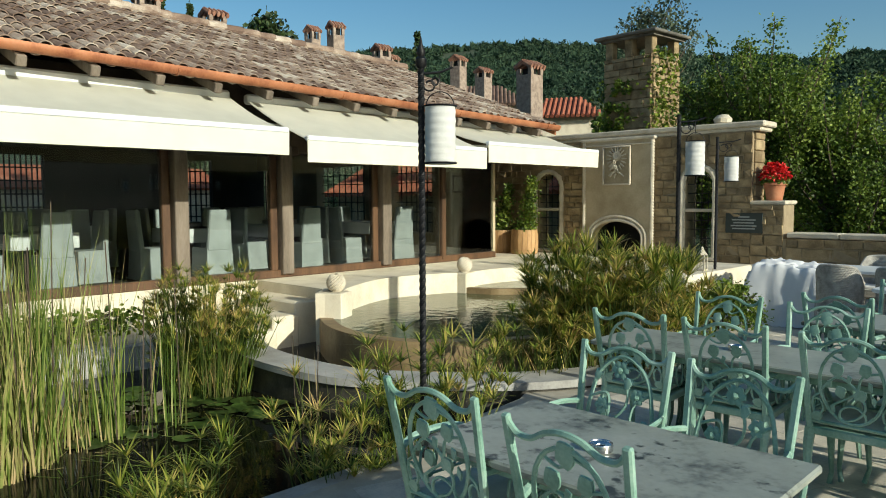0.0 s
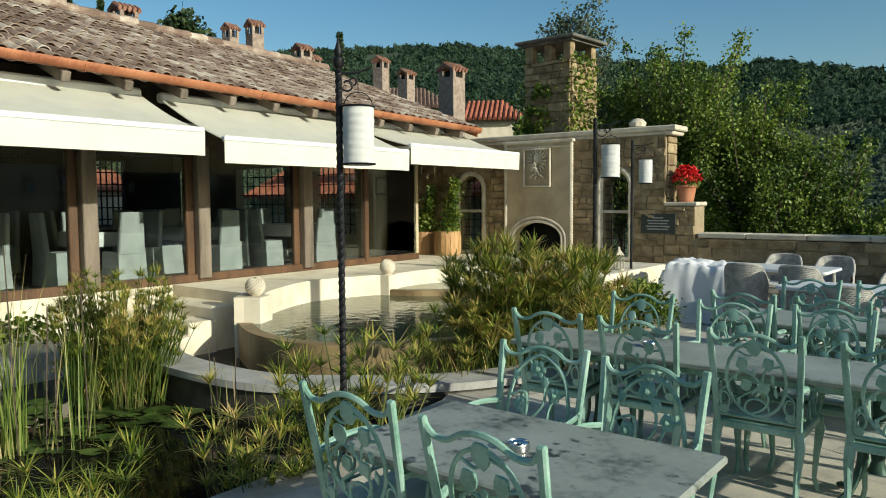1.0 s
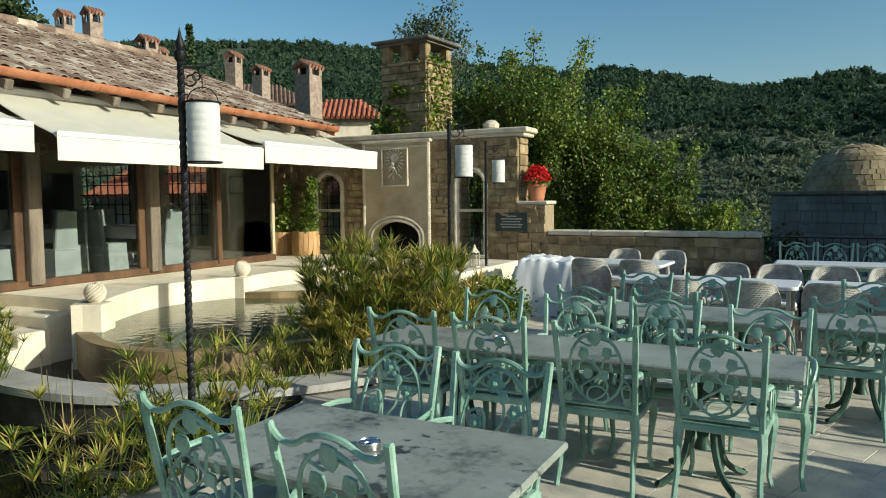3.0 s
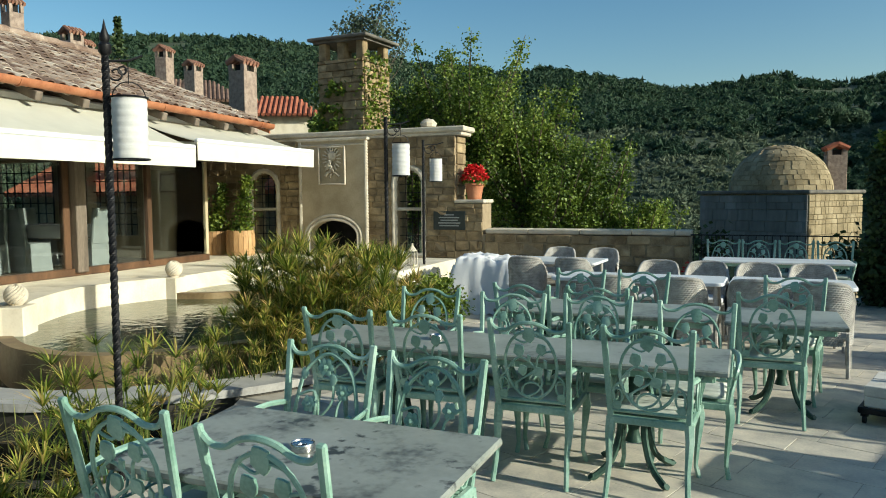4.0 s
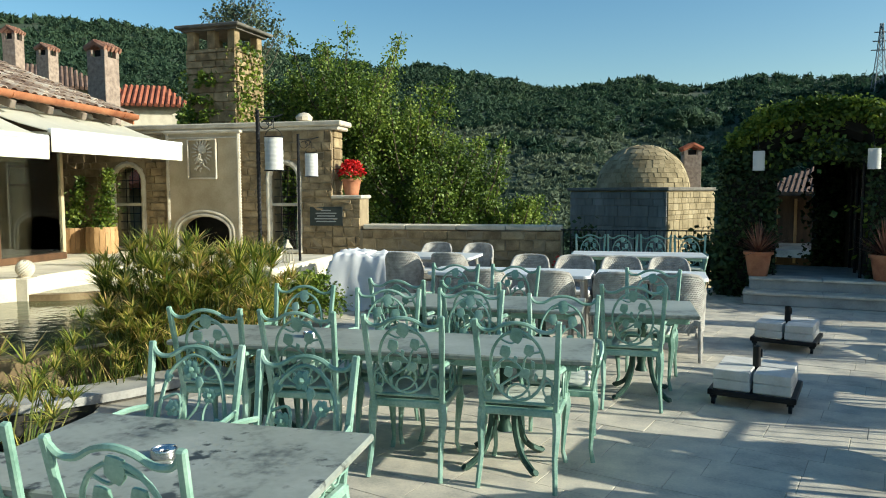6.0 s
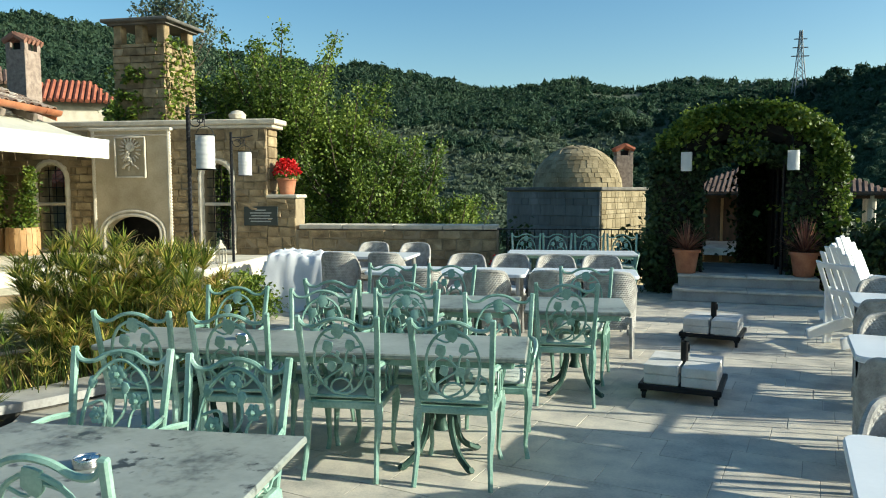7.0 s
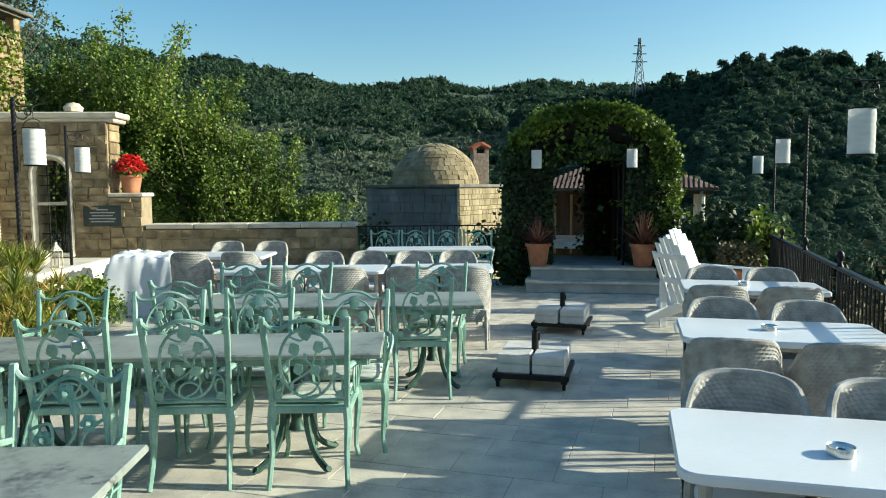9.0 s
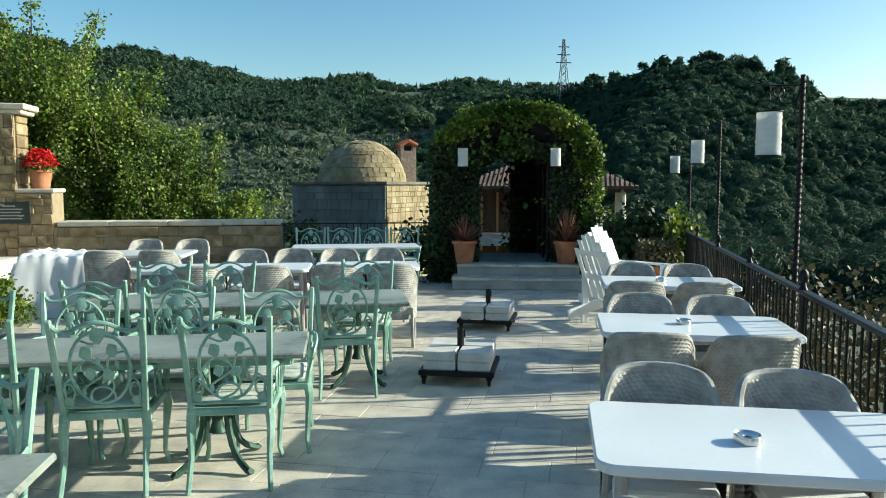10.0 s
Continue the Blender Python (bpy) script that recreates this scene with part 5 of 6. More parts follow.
def parasol_base(x, y, rz):
    b = tagged(thing("parasol_base", "white stone slab parasol base on a black wheeled frame", "parasol base", (x, y, 0), rz), group="parasol bases")
    fr = Mesh()
    for s in (-1, 1):
        fr.box((.62, .04, .04), (0, s * .29, .1), c=.005).box((.04, .62, .04), (s * .29, 0, .105), c=.005)
    fr.box((.6, .06, .03), (0, 0, .1)).box((.06, .6, .03), (0, 0, .1))
    part("wheeled_frame", fr, BLACK, b, "black steel frame")
    for sx in (-1, 1):
        for sy in (-1, 1):
            part("slab", Mesh().box((.265, .265, .075), (sx * .142, sy * .142, .16), c=.006), CONCRETE, b)
            part("slab", Mesh().box((.262, .262, .075), (sx * .143, sy * .143, .237), (0, 0, rnd.uniform(-1.5, 1.5)), .006), CONCRETE, b)
            w = part("castor", Mesh().lathe([(.012, -.014), (.034, -.012), (.034, .012), (.012, .014)], 12, m=pose(sx * .27, sy * .27, .036, 0, 90, 0)), BLACK, b, "", True)
            part("castor_fork", Mesh().box((.05, .03, .04), (sx * .27, sy * .27, .075)), BLACK, w)
    part("pole_sleeve", Mesh().lathe([(.03, .1), (.03, .43), (.024, .43), (.024, .3)], 12, cap=False).box((.02, .02, .06), (.03, 0, .38)), BLACK, b, "black steel sleeve", True)
    return b


parasol_base(1.21, 6.15, -17)
parasol_base(1.9, 8.35, -20)


# ---- lamps ----
def shade(ms, x, y, zt, h, r):
    """A cloth tube on hoops, a little crumpled."""
    n, m = 26, 28
    k0 = len(ms.v)
    for side in (0, 1):
        for k in range(n + 1):
            u = k / n
            for j in range(m):
                a = 2 * math.pi * j / m
                rr = r * (.975 + .02 * math.sin(u * 44 + 1.2 * math.sin(a + u * 3)) + .022 * noise.noise((3 * math.cos(a) + x, 3 * math.sin(a) + y, u * 7))) - side * .004
                ms.v.append((x + rr * math.cos(a), y + rr * math.sin(a), zt - h + h * u))
    for side in (0, 1):
        for k in range(n):
            for j in range(m):
                a, b = k0 + side * (n + 1) * m + k * m + j, k0 + side * (n + 1) * m + k * m + (j + 1) % m
                ms.f.append((a, b, b + m, a + m) if not side else (a, a + m, b + m, b))


def street_lamp(x, y, z0, z1, sx, sy, label, h=.35, r=.098, finial=True):
    """A twisted iron post with a scroll bracket and a hanging paper shade."""
    l = tagged(thing("lantern_post", label, "lamp post"), group="lantern posts")
    pl = Mesh()
    n = int((z1 - z0) / .0125)
    for k in range(n + 1):
        for j in range(8):
            a = radians(45 * j + 22 * k)
            w_ = .0225 if j % 2 else .0195
            pl.v.append((x + w_ * math.cos(a), y + w_ * math.sin(a), z0 + (z1 - z0) * k / n))
    pl.f = [(k * 8 + j, k * 8 + (j + 1) % 8, k * 8 + 8 + (j + 1) % 8, k * 8 + 8 + j) for k in range(n) for j in range(8)] + [tuple(range(8))[::-1], tuple(n * 8 + j for j in range(8))]
    part("post", pl, BLACK, l, "twisted black iron post")
    if finial:
        part("finial", Mesh().lathe([(.02, 0), (.036, .02), (.036, .06), (.022, .075), (.03, .1), (.012, .15), (.002, .2)], 12, (x, y, z1 - .05)), BLACK, l, "", True)
    d = Vector((sx, sy, 0))
    e = d.normalized()
    o = Vector((x, y, 0))
    zb = z1 - .08
    br = Mesh()
    br.tube([o + Vector((0, 0, zb)), o + d * 1.05 + Vector((0, 0, zb + .01)), o + d * 1.5 + e * .02 + Vector((0, 0, zb + .04))], .008, 5)
    L_ = d.length
    for cx, cz, rr, a0, a1 in ((L_ * .45, -.07, L_ * .34, -200, 150), (L_ * .75, -.05, L_ * .22, 0, 400)):
        br.tube([o + e * (cx + rr * math.cos(radians(a0 + (a1 - a0) * i / 14)) * (1 - i / 40)) + Vector((0, 0, zb + cz + rr * math.sin(radians(a0 + (a1 - a0) * i / 14)) * (1 - i / 40))) for i in range(15)], .006, 5)
    part("bracket", br, BLACK, l, "black scroll bracket", True)
    c = o + d
    hk = Mesh().tube([c + Vector((0, 0, zb)), c + Vector((0, 0, zb - .12))], .004, 4)
    t0 = zb - .2
    hk.tube([c + e * (r * .9 * math.cos(radians(a))) + Vector((0, 0, t0 + .09 * math.sin(radians(a)))) for a in range(0, 181, 20)], .004, 4)
    part("hook", hk, BLACK, l)
    sm = Mesh()
    shade(sm, c.x, c.y, t0, h, r)
    part("shade", sm, SHADE, l, "white ribbed paper cylinder shade", True)
    for z in (t0, t0 - h):
        part("ring", Mesh().tube([(c.x + (r + .003) * math.cos(radians(a)), c.y + (r + .003) * math.sin(radians(a)), z) for a in range(0, 360, 20)], .006, 5, True), BLACK, l)
    return l


street_lamp(-3.29, 3.22, -.15, 2.5, .085, .08, "black iron lantern post by the pond with a white paper shade")
street_lamp(-3.54, 7.18, -.15, 2.5, .14, .08, "black iron lantern post among papyrus with a white paper shade", finial=False)
street_lamp(-4.48, 10.27, -.1, 2.5, .17, .09, "black iron lantern post by the platform with a white paper shade", finial=False)
street_lamp(3.82, 5.47, -1.6, 2.5, -.2, .12, "black iron lantern post outside the railing with a white paper shade", finial=False)
street_lamp(5.72, 10.2, -1.6, 2.58, -.27, .14, "black iron lantern post outside the railing with a white paper shade", finial=False)
street_lamp(7.13, 13.9, -1.6, 2.5, -.26, .14, "black iron lantern post beyond the railing with a white paper shade", finial=False)


# ---- railing ----
rl = thing("terrace_railing", "black wrought iron railing with ball-topped posts and bellied bars", "railing", kind="structure")
y_at = lambda s: RAIL0 + BY * s
s0, s1 = -6.6, 9.4
a, b = y_at(s0), y_at(s1)
ang = math.degrees(RB)
mid = (a + b) / 2
part("top_bar", Mesh().box((.06, s1 - s0, .028), (mid.x, mid.y, .94), (0, 0, ang), .006), BLACK, rl)
part("bottom_bar", Mesh().box((.03, s1 - s0, .014), (mid.x, mid.y, .13), (0, 0, ang), .003), BLACK, rl)
bar = Mesh().tube(spline([(0, 0, .955), (0, 0, .6), (.02, 0, .46), (.1, 0, .33), (.1, 0, .22), (.03, 0, .15), (0, 0, .13)], 2), .008, 5).data("baluster")
knob = Mesh().lathe([(.02, 0), (.024, .93), (.032, .95), (.02, .975), (.015, 1.0), (.028, 1.02), (.033, 1.045), (.026, 1.072), (.01, 1.09)], 12).data("post", True)
s = s0
while s < s1:
    p = y_at(s)
    if abs((s - .0) / 1.72 - round(s / 1.72)) > .04:
        ob = part("baluster", bar, BLACK, rl)
        ob.matrix_basis = pose(p.x, p.y, 0, 0, 0, ang)
    s += .112
for k in range(-3, 6):
    p = y_at(1.72 * k - .16)
    part("post", knob, BLACK, rl).matrix_basis = pose(p.x, p.y, 0)
rl = thing("rear_railing", "black iron railing at the terrace's far edge", "railing", kind="structure")
part("top_bar", Mesh().box((2.6, .04, .02), (.5, 13.0, .97)), BLACK, rl)
for i in range(22):
    part("baluster", Mesh().tube([(-.75 + i * .12, 13.0, 0), (-.75 + i * .12, 13.0, .97)], .008, 5), BLACK, rl)
rl = thing("side_railing", "black iron railing beside the vine arch", "railing", kind="structure")
part("top_bar", Mesh().box((1.5, .04, .02), (5.0, 11.75, .97), (0, 0, -19)), BLACK, rl)
for i in range(12):
    u = -.7 + i * .125
    part("baluster", Mesh().tube([(5.0 + u * .945, 11.75 - u * .325, 0), (5.0 + u * .945, 11.75 - u * .325, .97)], .008, 5), BLACK, rl)


# ---- vine arch with steps ----
AA = -11
st = thing("arch_steps", "two wide grey limestone steps leading to the vine arch", "steps", (2.9, 11.15, 0), AA, kind="structure")
part("step", Mesh().box((2.1, 2.6, .17), (.07, 1.3, .085), c=.012), COPING, st)
part("step", Mesh().box((1.96, 2.3, .17), (.07, 1.55, .257), c=.012), COPING, st)
for u, z in ((-.985, .16), (.0, .16)):
    part("step_slab", Mesh().box((1.045, .4, .04), (u * 1.07 + .59, .16, .168), c=.008), PAVER, st)
    part("step_slab", Mesh().box((.975, .4, .04), (u + .555, .55, .34), c=.008), PAVER, st)


def leaves(ms, x, y, z, size, rng, flat=None):
    """One folded leaf of two faces."""
    d = Vector((rng.uniform(-1, 1), rng.uniform(-1, 1), rng.uniform(-.9, .5))).normalized()
    n = Vector((rng.uniform(-1, 1), rng.uniform(-1, 1), rng.uniform(-.2, 1))).normalized()
    s = d.cross(n)
    if s.length < .1:
        return
    s = s.normalized() * size * .42
    o = Vector((x, y, z))
    k = len(ms.v)
    ms.v += [tuple(o), tuple(o + d * size * .5 + s), tuple(o + d * size), tuple(o + d * size * .5 - s), tuple(o + d * size * .5 + n * size * -.08)]
    ms.f += [(k, k + 1, k + 4), (k + 1, k + 2, k + 4), (k + 2, k + 3, k + 4), (k + 3, k, k + 4)]


va = thing("vine_arch", "dense green climbing vine over a dark arbour arch", "vine arch", (3.16, 12.3, .0), AA)
ins = Mesh()
# core coloured near-black for the shade inside the vine: two sides and a vault
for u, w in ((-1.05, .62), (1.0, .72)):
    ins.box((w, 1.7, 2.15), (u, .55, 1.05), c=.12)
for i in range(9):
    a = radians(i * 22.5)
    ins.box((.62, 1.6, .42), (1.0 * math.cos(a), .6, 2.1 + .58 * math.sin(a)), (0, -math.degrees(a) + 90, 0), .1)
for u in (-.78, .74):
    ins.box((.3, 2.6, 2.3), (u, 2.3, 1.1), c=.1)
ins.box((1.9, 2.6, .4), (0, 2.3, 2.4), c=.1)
# block added to close the passage, so its right side goes dark
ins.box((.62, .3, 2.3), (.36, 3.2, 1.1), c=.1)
part("woody_core", ins, ARCHSHADE, va, "near-black core for the shade inside the vine")
for u in (-.62, .55):
    for y in (-.2, .6, 1.4):
        part("arbour_post", Mesh().tube([(u, y, 0), (u, y, 2.1)], .025, 6), BLACK, va)
q = random.Random(31)
# light and shade put into leaf colour: fol bright where sunlit, ivy dark elsewhere
fol, ivy = Mesh(), Mesh()
for i in range(15000):
    a = q.uniform(-.06, 1.06) * math.pi
    if q.random() < .5:
        side = q.choice((-1, 1))
        u, z = side * q.uniform(.6, 1.42), q.uniform(.02, 2.2)
        u += side * .12 * noise.noise((z * 1.5, side, 3.0))
        if side > 0:
            u *= 1.0 + .1 * (z < 1.2)
    else:
        rr = q.uniform(.72, 1.0)
        u, z = 1.42 * rr * math.cos(a), 2.05 + .98 * rr * math.sin(a) + .1 * noise.noise((a * 2.5, rr, 5.0))
        if z < 2.2 and abs(u) < .6:
            continue
    y = q.choice((q.uniform(-.42, -.15), q.uniform(-.4, 1.6)))
    if abs(u) < .6 and z < 2.15:
        continue
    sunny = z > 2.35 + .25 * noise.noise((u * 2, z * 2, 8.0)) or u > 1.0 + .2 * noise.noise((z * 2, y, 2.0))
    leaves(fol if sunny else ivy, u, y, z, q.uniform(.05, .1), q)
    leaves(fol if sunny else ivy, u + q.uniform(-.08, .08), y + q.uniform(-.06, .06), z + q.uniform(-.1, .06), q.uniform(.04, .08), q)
for i in range(900):
    u = q.gauss(.95, .4)
    leaves(fol, u + .5, q.uniform(-.5, .2), q.uniform(.4, 1.3) - (u - .6) * .3, q.uniform(.08, .14), q)
# darker leaves under the vault and on the end block, coloured for its shade
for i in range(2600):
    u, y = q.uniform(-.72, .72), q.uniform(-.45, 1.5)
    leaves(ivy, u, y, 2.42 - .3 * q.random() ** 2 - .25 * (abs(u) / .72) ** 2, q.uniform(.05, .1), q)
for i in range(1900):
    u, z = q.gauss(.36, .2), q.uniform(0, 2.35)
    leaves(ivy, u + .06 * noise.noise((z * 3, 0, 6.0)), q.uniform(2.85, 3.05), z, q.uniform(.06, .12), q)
for k in range(14):
    u, y = q.uniform(-.8, .9), q.uniform(-.45, -.3)
    for j in range(18):
        leaves(fol, u + q.uniform(-.06, .06), y + q.uniform(-.05, .05), 2.75 - j * .04 * q.uniform(.6, 1.2), .09, q)
tagged(part("foliage", fol, VINE, va, "bright green vine leaves of the arch's sunlit top and side", False, False), kind="stuff")
tagged(part("ivy", ivy, DARKLEAF, va, "leaves coloured darker for the arch's shaded parts", False, False), kind="stuff")
for u, zc in ((-.71, 2.08), (.79, 2.08)):
    p = pose(3.0, 12.3, 0, 0, 0, AA) @ Vector((u, -.55, 0))
    hl = tagged(thing("hanging_lantern", "white paper cylinder lantern hung on the vine arch", "lantern"), group="lanterns on the arch")
    sm = Mesh()
    shade(sm, p.x, p.y, zc + .15, .29, .085)
    part("shade", sm, SHADE, hl, "", True)
    part("hook", Mesh().tube([(p.x, p.y, zc + .14), (p.x, p.y + .12, zc + .4)], .005, 4), BLACK, hl)


def pot(name, x, y, z, r, h, label, material=TERRA):
    o = thing(name, label, "plant pot", (x, y, z))
    part("pot", Mesh().lathe([(r * .68, 0), (r * .7, .02), (r * .93, h * .86), (r * 1.06, h * .87), (r * 1.06, h), (r * .94, h), (r * .9, h * .9), (.001, h * .88)], 22, cap=False), material, o, "", True)
    return o


def strip(ms, p0, d, ln, w, droop, up=Vector((0, 0, 1)), n=4):
    """A narrow bent blade."""
    p, d = Vector(p0), Vector(d).normalized()
    sd = d.cross(up)
    sd = sd.normalized() if sd.length > .05 else Vector((1, 0, 0))
    k = len(ms.v)
    for i in range(n):
        ww = w * (1 - (i / n) ** 1.5)
        ms.v += [tuple(p - sd * ww / 2), tuple(p + sd * ww / 2)]
        p = p + d * (ln / n)
        d = (d - Vector((0, 0, droop / n))).normalized()
    ms.v.append(tuple(p))
    for i in range(n - 1):
        a = k + 2 * i
        ms.f.append((a, a + 1, a + 3, a + 2))
    a = k + 2 * (n - 1)
    ms.f.append((a, a + 1, a + 2))


for u, lab in ((-.8, "terracotta pot with a red spiky plant on the arch steps"), (.86, "terracotta pot with a red spiky plant beside the arch")):
    p = pose(2.9, 11.15, 0, 0, 0, AA) @ Vector((u, .62, 0))
    o = pot("spiky_plant_pot", p.x, p.y, .36, .2, .37, lab)
    lv_ = Mesh()
    for i in range(150):
        a, e = q.uniform(0, 6.28), q.uniform(.1, 1.5)
        strip(lv_, (0, 0, .33), (math.cos(a) * math.cos(e), math.sin(a) * math.cos(e), math.sin(e)), q.uniform(.4, .62), .03, q.uniform(.1, .6))
    tagged(part("spiky_leaves", lv_, SPIKY, o, "reddish sword-shaped leaves", False, False), kind="stuff")
o = pot("shrub_pot", 4.88, 10.4, 0, .25, .45, "wide terracotta pot with a dark shrub by the railing")
fol = Mesh()
for i in range(1200):
    a, r_ = q.uniform(0, 6.28), q.random() ** .5
    leaves(fol, r_ * .3 * math.cos(a), r_ * .3 * math.sin(a), .45 + q.uniform(0, .38), .06, q)
tagged(part("foliage", fol, DRYLEAF, o, "", False, False), kind="stuff")


def shrub(name, x, y, z, rx, ry, h, n, size, material, label, seed, category="shrub"):
    rg = random.Random(seed)
    o = thing(name, label, category, (x, y, z))
    st_ = Mesh()
    for i in range(9):
        a = rg.uniform(0, 6.28)
        st_.tube(spline([(0, 0, 0), (rx * .3 * math.cos(a), ry * .3 * math.sin(a), h * .4), (rx * .7 * math.cos(a + .3), ry * .7 * math.sin(a + .3), h * .8)], 3), [.02 - .0022 * k for k in range(7)], 5)
    part("stem", st_, BARK, o)
    fol_ = Mesh()
    lumps = [(rg.uniform(-.75, .75) * rx, rg.uniform(-.75, .75) * ry, rg.uniform(.25, .9) * h, rg.uniform(.18, .4)) for i in range(26)]
    for i in range(n):
        lx_, ly_, lz_, lr = rg.choice(lumps)
        leaves(fol_, lx_ + rg.gauss(0, lr * rx * .55), ly_ + rg.gauss(0, lr * ry * .55), max(.03, lz_ + rg.gauss(0, lr * h * .4)), size * rg.uniform(.7, 1.3), rg)
    tagged(part("foliage", fol_, material, o, "", False, False), kind="stuff")
    return o


shrub("rail_shrub", 4.75, 11.2, 0, .75, .5, 1.25, 2600, .09, DARKLEAF, "dark green shrub at the end of the railing", 41)
shrub("rail_vine", 5.4, 10.75, .3, .35, .35, .95, 700, .1, VINE, "bright vine leaves climbing over the railing", 42)
shrub("dry_shrub", 5.6, 7.6, -1.6, 1.2, 1.6, 2.1, 4200, .08, DRYLEAF, "dry brownish bushes below the railing", 43)
shrub("corner_shrub", -.45, 13.6, -.4, .35, .3, 1.45, 700, .08, DARKLEAF, "dark leafy shrub at the end of the low wall", 44)
shrub("arch_shrub", 1.5, 12.4, 0, .4, .4, 1.1, 900, .09, DARKLEAF, "dark ivy shrub beside the vine arch", 45)


# ---- planting ----
def papyrus(x, y, z, rx, ry, rot, h0, h1, stems, label, seed, ray_=.2, material=PLANT):
    """Umbrella sedge: thin stems, each with a whorl of narrow arching leaves."""
    rg = random.Random(seed)
    o = tagged(thing("papyrus_clump", label, "plant", (x, y, z), rot), group="papyrus clumps")
    stm, lf = Mesh(), Mesh()
    for i in range(stems):
        a, r_ = rg.uniform(0, 6.28), rg.random() ** .5
        bx_, by_ = r_ * rx * .8 * math.cos(a), r_ * ry * .8 * math.sin(a)
        h = rg.uniform(h0, h1) * (1 - .35 * r_ ** 2)
        lean = .16 + .22 * r_
        tx, ty = bx_ + lean * h * math.cos(a) * rg.uniform(.2, 1) + rg.gauss(0, .04), by_ + lean * h * math.sin(a) * rg.uniform(.2, 1) + rg.gauss(0, .04)
        stm.tube([(bx_, by_, 0), ((bx_ + tx) / 2 - .1 * (tx - bx_), (by_ + ty) / 2 - .1 * (ty - by_), h * .55), (tx, ty, h)], [.006, .005, .004], 3)
        tilt = Vector((tx - bx_, ty - by_, h)).normalized()
        sz = ray_ * rg.uniform(.65, 1.15)
        nl = rg.randint(17, 25)
        e0 = rg.uniform(.15, .95)
        for k in range(nl):
            t = 2 * math.pi * (k + rg.uniform(-.3, .3)) / nl
            e = e0 + rg.uniform(-.3, .35)
            d = Vector((math.cos(t) * math.cos(e), math.sin(t) * math.cos(e), math.sin(e))) + tilt * .25
            strip(lf, (tx, ty, h), d, sz * rg.uniform(.75, 1.2), ray_ * .07, rg.uniform(.25, .8), n=3)
        if rg.random() < .5:
            for k in range(3):
                t = rg.uniform(0, 6.28)
                strip(lf, (bx_, by_, rg.uniform(0, h * .4)), (math.cos(t) * .5, math.sin(t) * .5, 1), rg.uniform(.2, .45), .012, .8, n=3)
    tagged(part("stem_mass", stm, STEM, o, "", False, False), kind="stuff")
    tagged(part("leaf_mass", lf, material, o, "narrow radiating leaves", False, False), kind="stuff")
    return o


papyrus(-3.95, 6.6, -.12, 1.0, .75, 25, .5, 1.36, 380, "tall yellow-green papyrus clump beside the pool", 51, .27)
papyrus(-4.25, 5.7, -.2, .4, .4, 0, .35, .85, 45, "papyrus clump leaning over the pool edge", 52, .2)
papyrus(-3.5, 3.5, -.2, .45, .4, 40, .45, 1.05, 54, "papyrus clump round the lantern post", 53, .19)
papyrus(-3.68, 2.8, -.38, .28, .36, 20, .4, .95, 44, "papyrus clump at the pond's stone edge", 54, .17)
papyrus(-3.75, 1.85, -.38, .3, .45, 10, .3, .72, 36, "low papyrus clump in the pond", 55, .18)
papyrus(-7.05, 3.75, -.38, .6, .5, 35, .6, 1.35, 420, "dense papyrus clump by the pool steps", 56, .14)
shrub("rosemary_bush", -3.8, 8.95, -.05, .55, .4, .62, 2600, .05, VINE, "bushy green shrub with a few red blooms by the terrace", 57)


def reeds(x, y, z, rx, ry, h0, h1, n, label, seed):
    rg = random.Random(seed)
    o = tagged(thing("reed_clump", label, "plant", (x, y, z)), group="reed clumps")
    bl = Mesh()
    for i in range(int(n * .75)):
        a, r_ = rg.uniform(0, 6.28), rg.random() ** .5
        p = (r_ * rx * math.cos(a), r_ * ry * math.sin(a), 0)
        strip(bl, p, (rg.gauss(0, .09), rg.gauss(0, .09), 1), rg.uniform(h0, h1), rg.uniform(.008, .018), rg.uniform(-.02, .35) if rg.random() < .8 else 1.1, up=Vector((rg.uniform(-1, 1), rg.uniform(-1, 1), .1)), n=6)
    tagged(part("blade_mass", bl, REED, o, "", False, False), kind="stuff")
    cat_ = Mesh()
    for i in range(max(3, n // 40)):
        a, r_ = rg.uniform(0, 6.28), rg.random() ** .5
        px, py_ = r_ * rx * math.cos(a), r_ * ry * math.sin(a)
        h = rg.uniform(h0 * 1.1, h1)
        cat_.tube([(px, py_, 0), (px + rg.gauss(0, .05), py_ + rg.gauss(0, .05), h)], .005, 4)
    part("seed_stalk", cat_, BARK, o)
    return o


reeds(-6.1, 1.4, -.38, .42, .55, 1.0, 2.15, 1100, "tall green cattail reeds standing in the pond", 61)
reeds(-6.4, 2.15, -.38, .42, .42, .8, 1.8, 230, "thin cattail reeds standing in the pond", 62)
reeds(-6.2, 2.8, -.38, .3, .3, .7, 1.5, 38, "sparse cattail reeds in the pond", 63)
reeds(-6.6, .6, -.38, .6, .6, 1.2, 2.2, 420, "tall green cattail reeds along the pond", 64)
reeds(-5.4, 3.9, -.38, .3, .2, .4, .8, 14, "a few short reed stalks by the coping", 65)

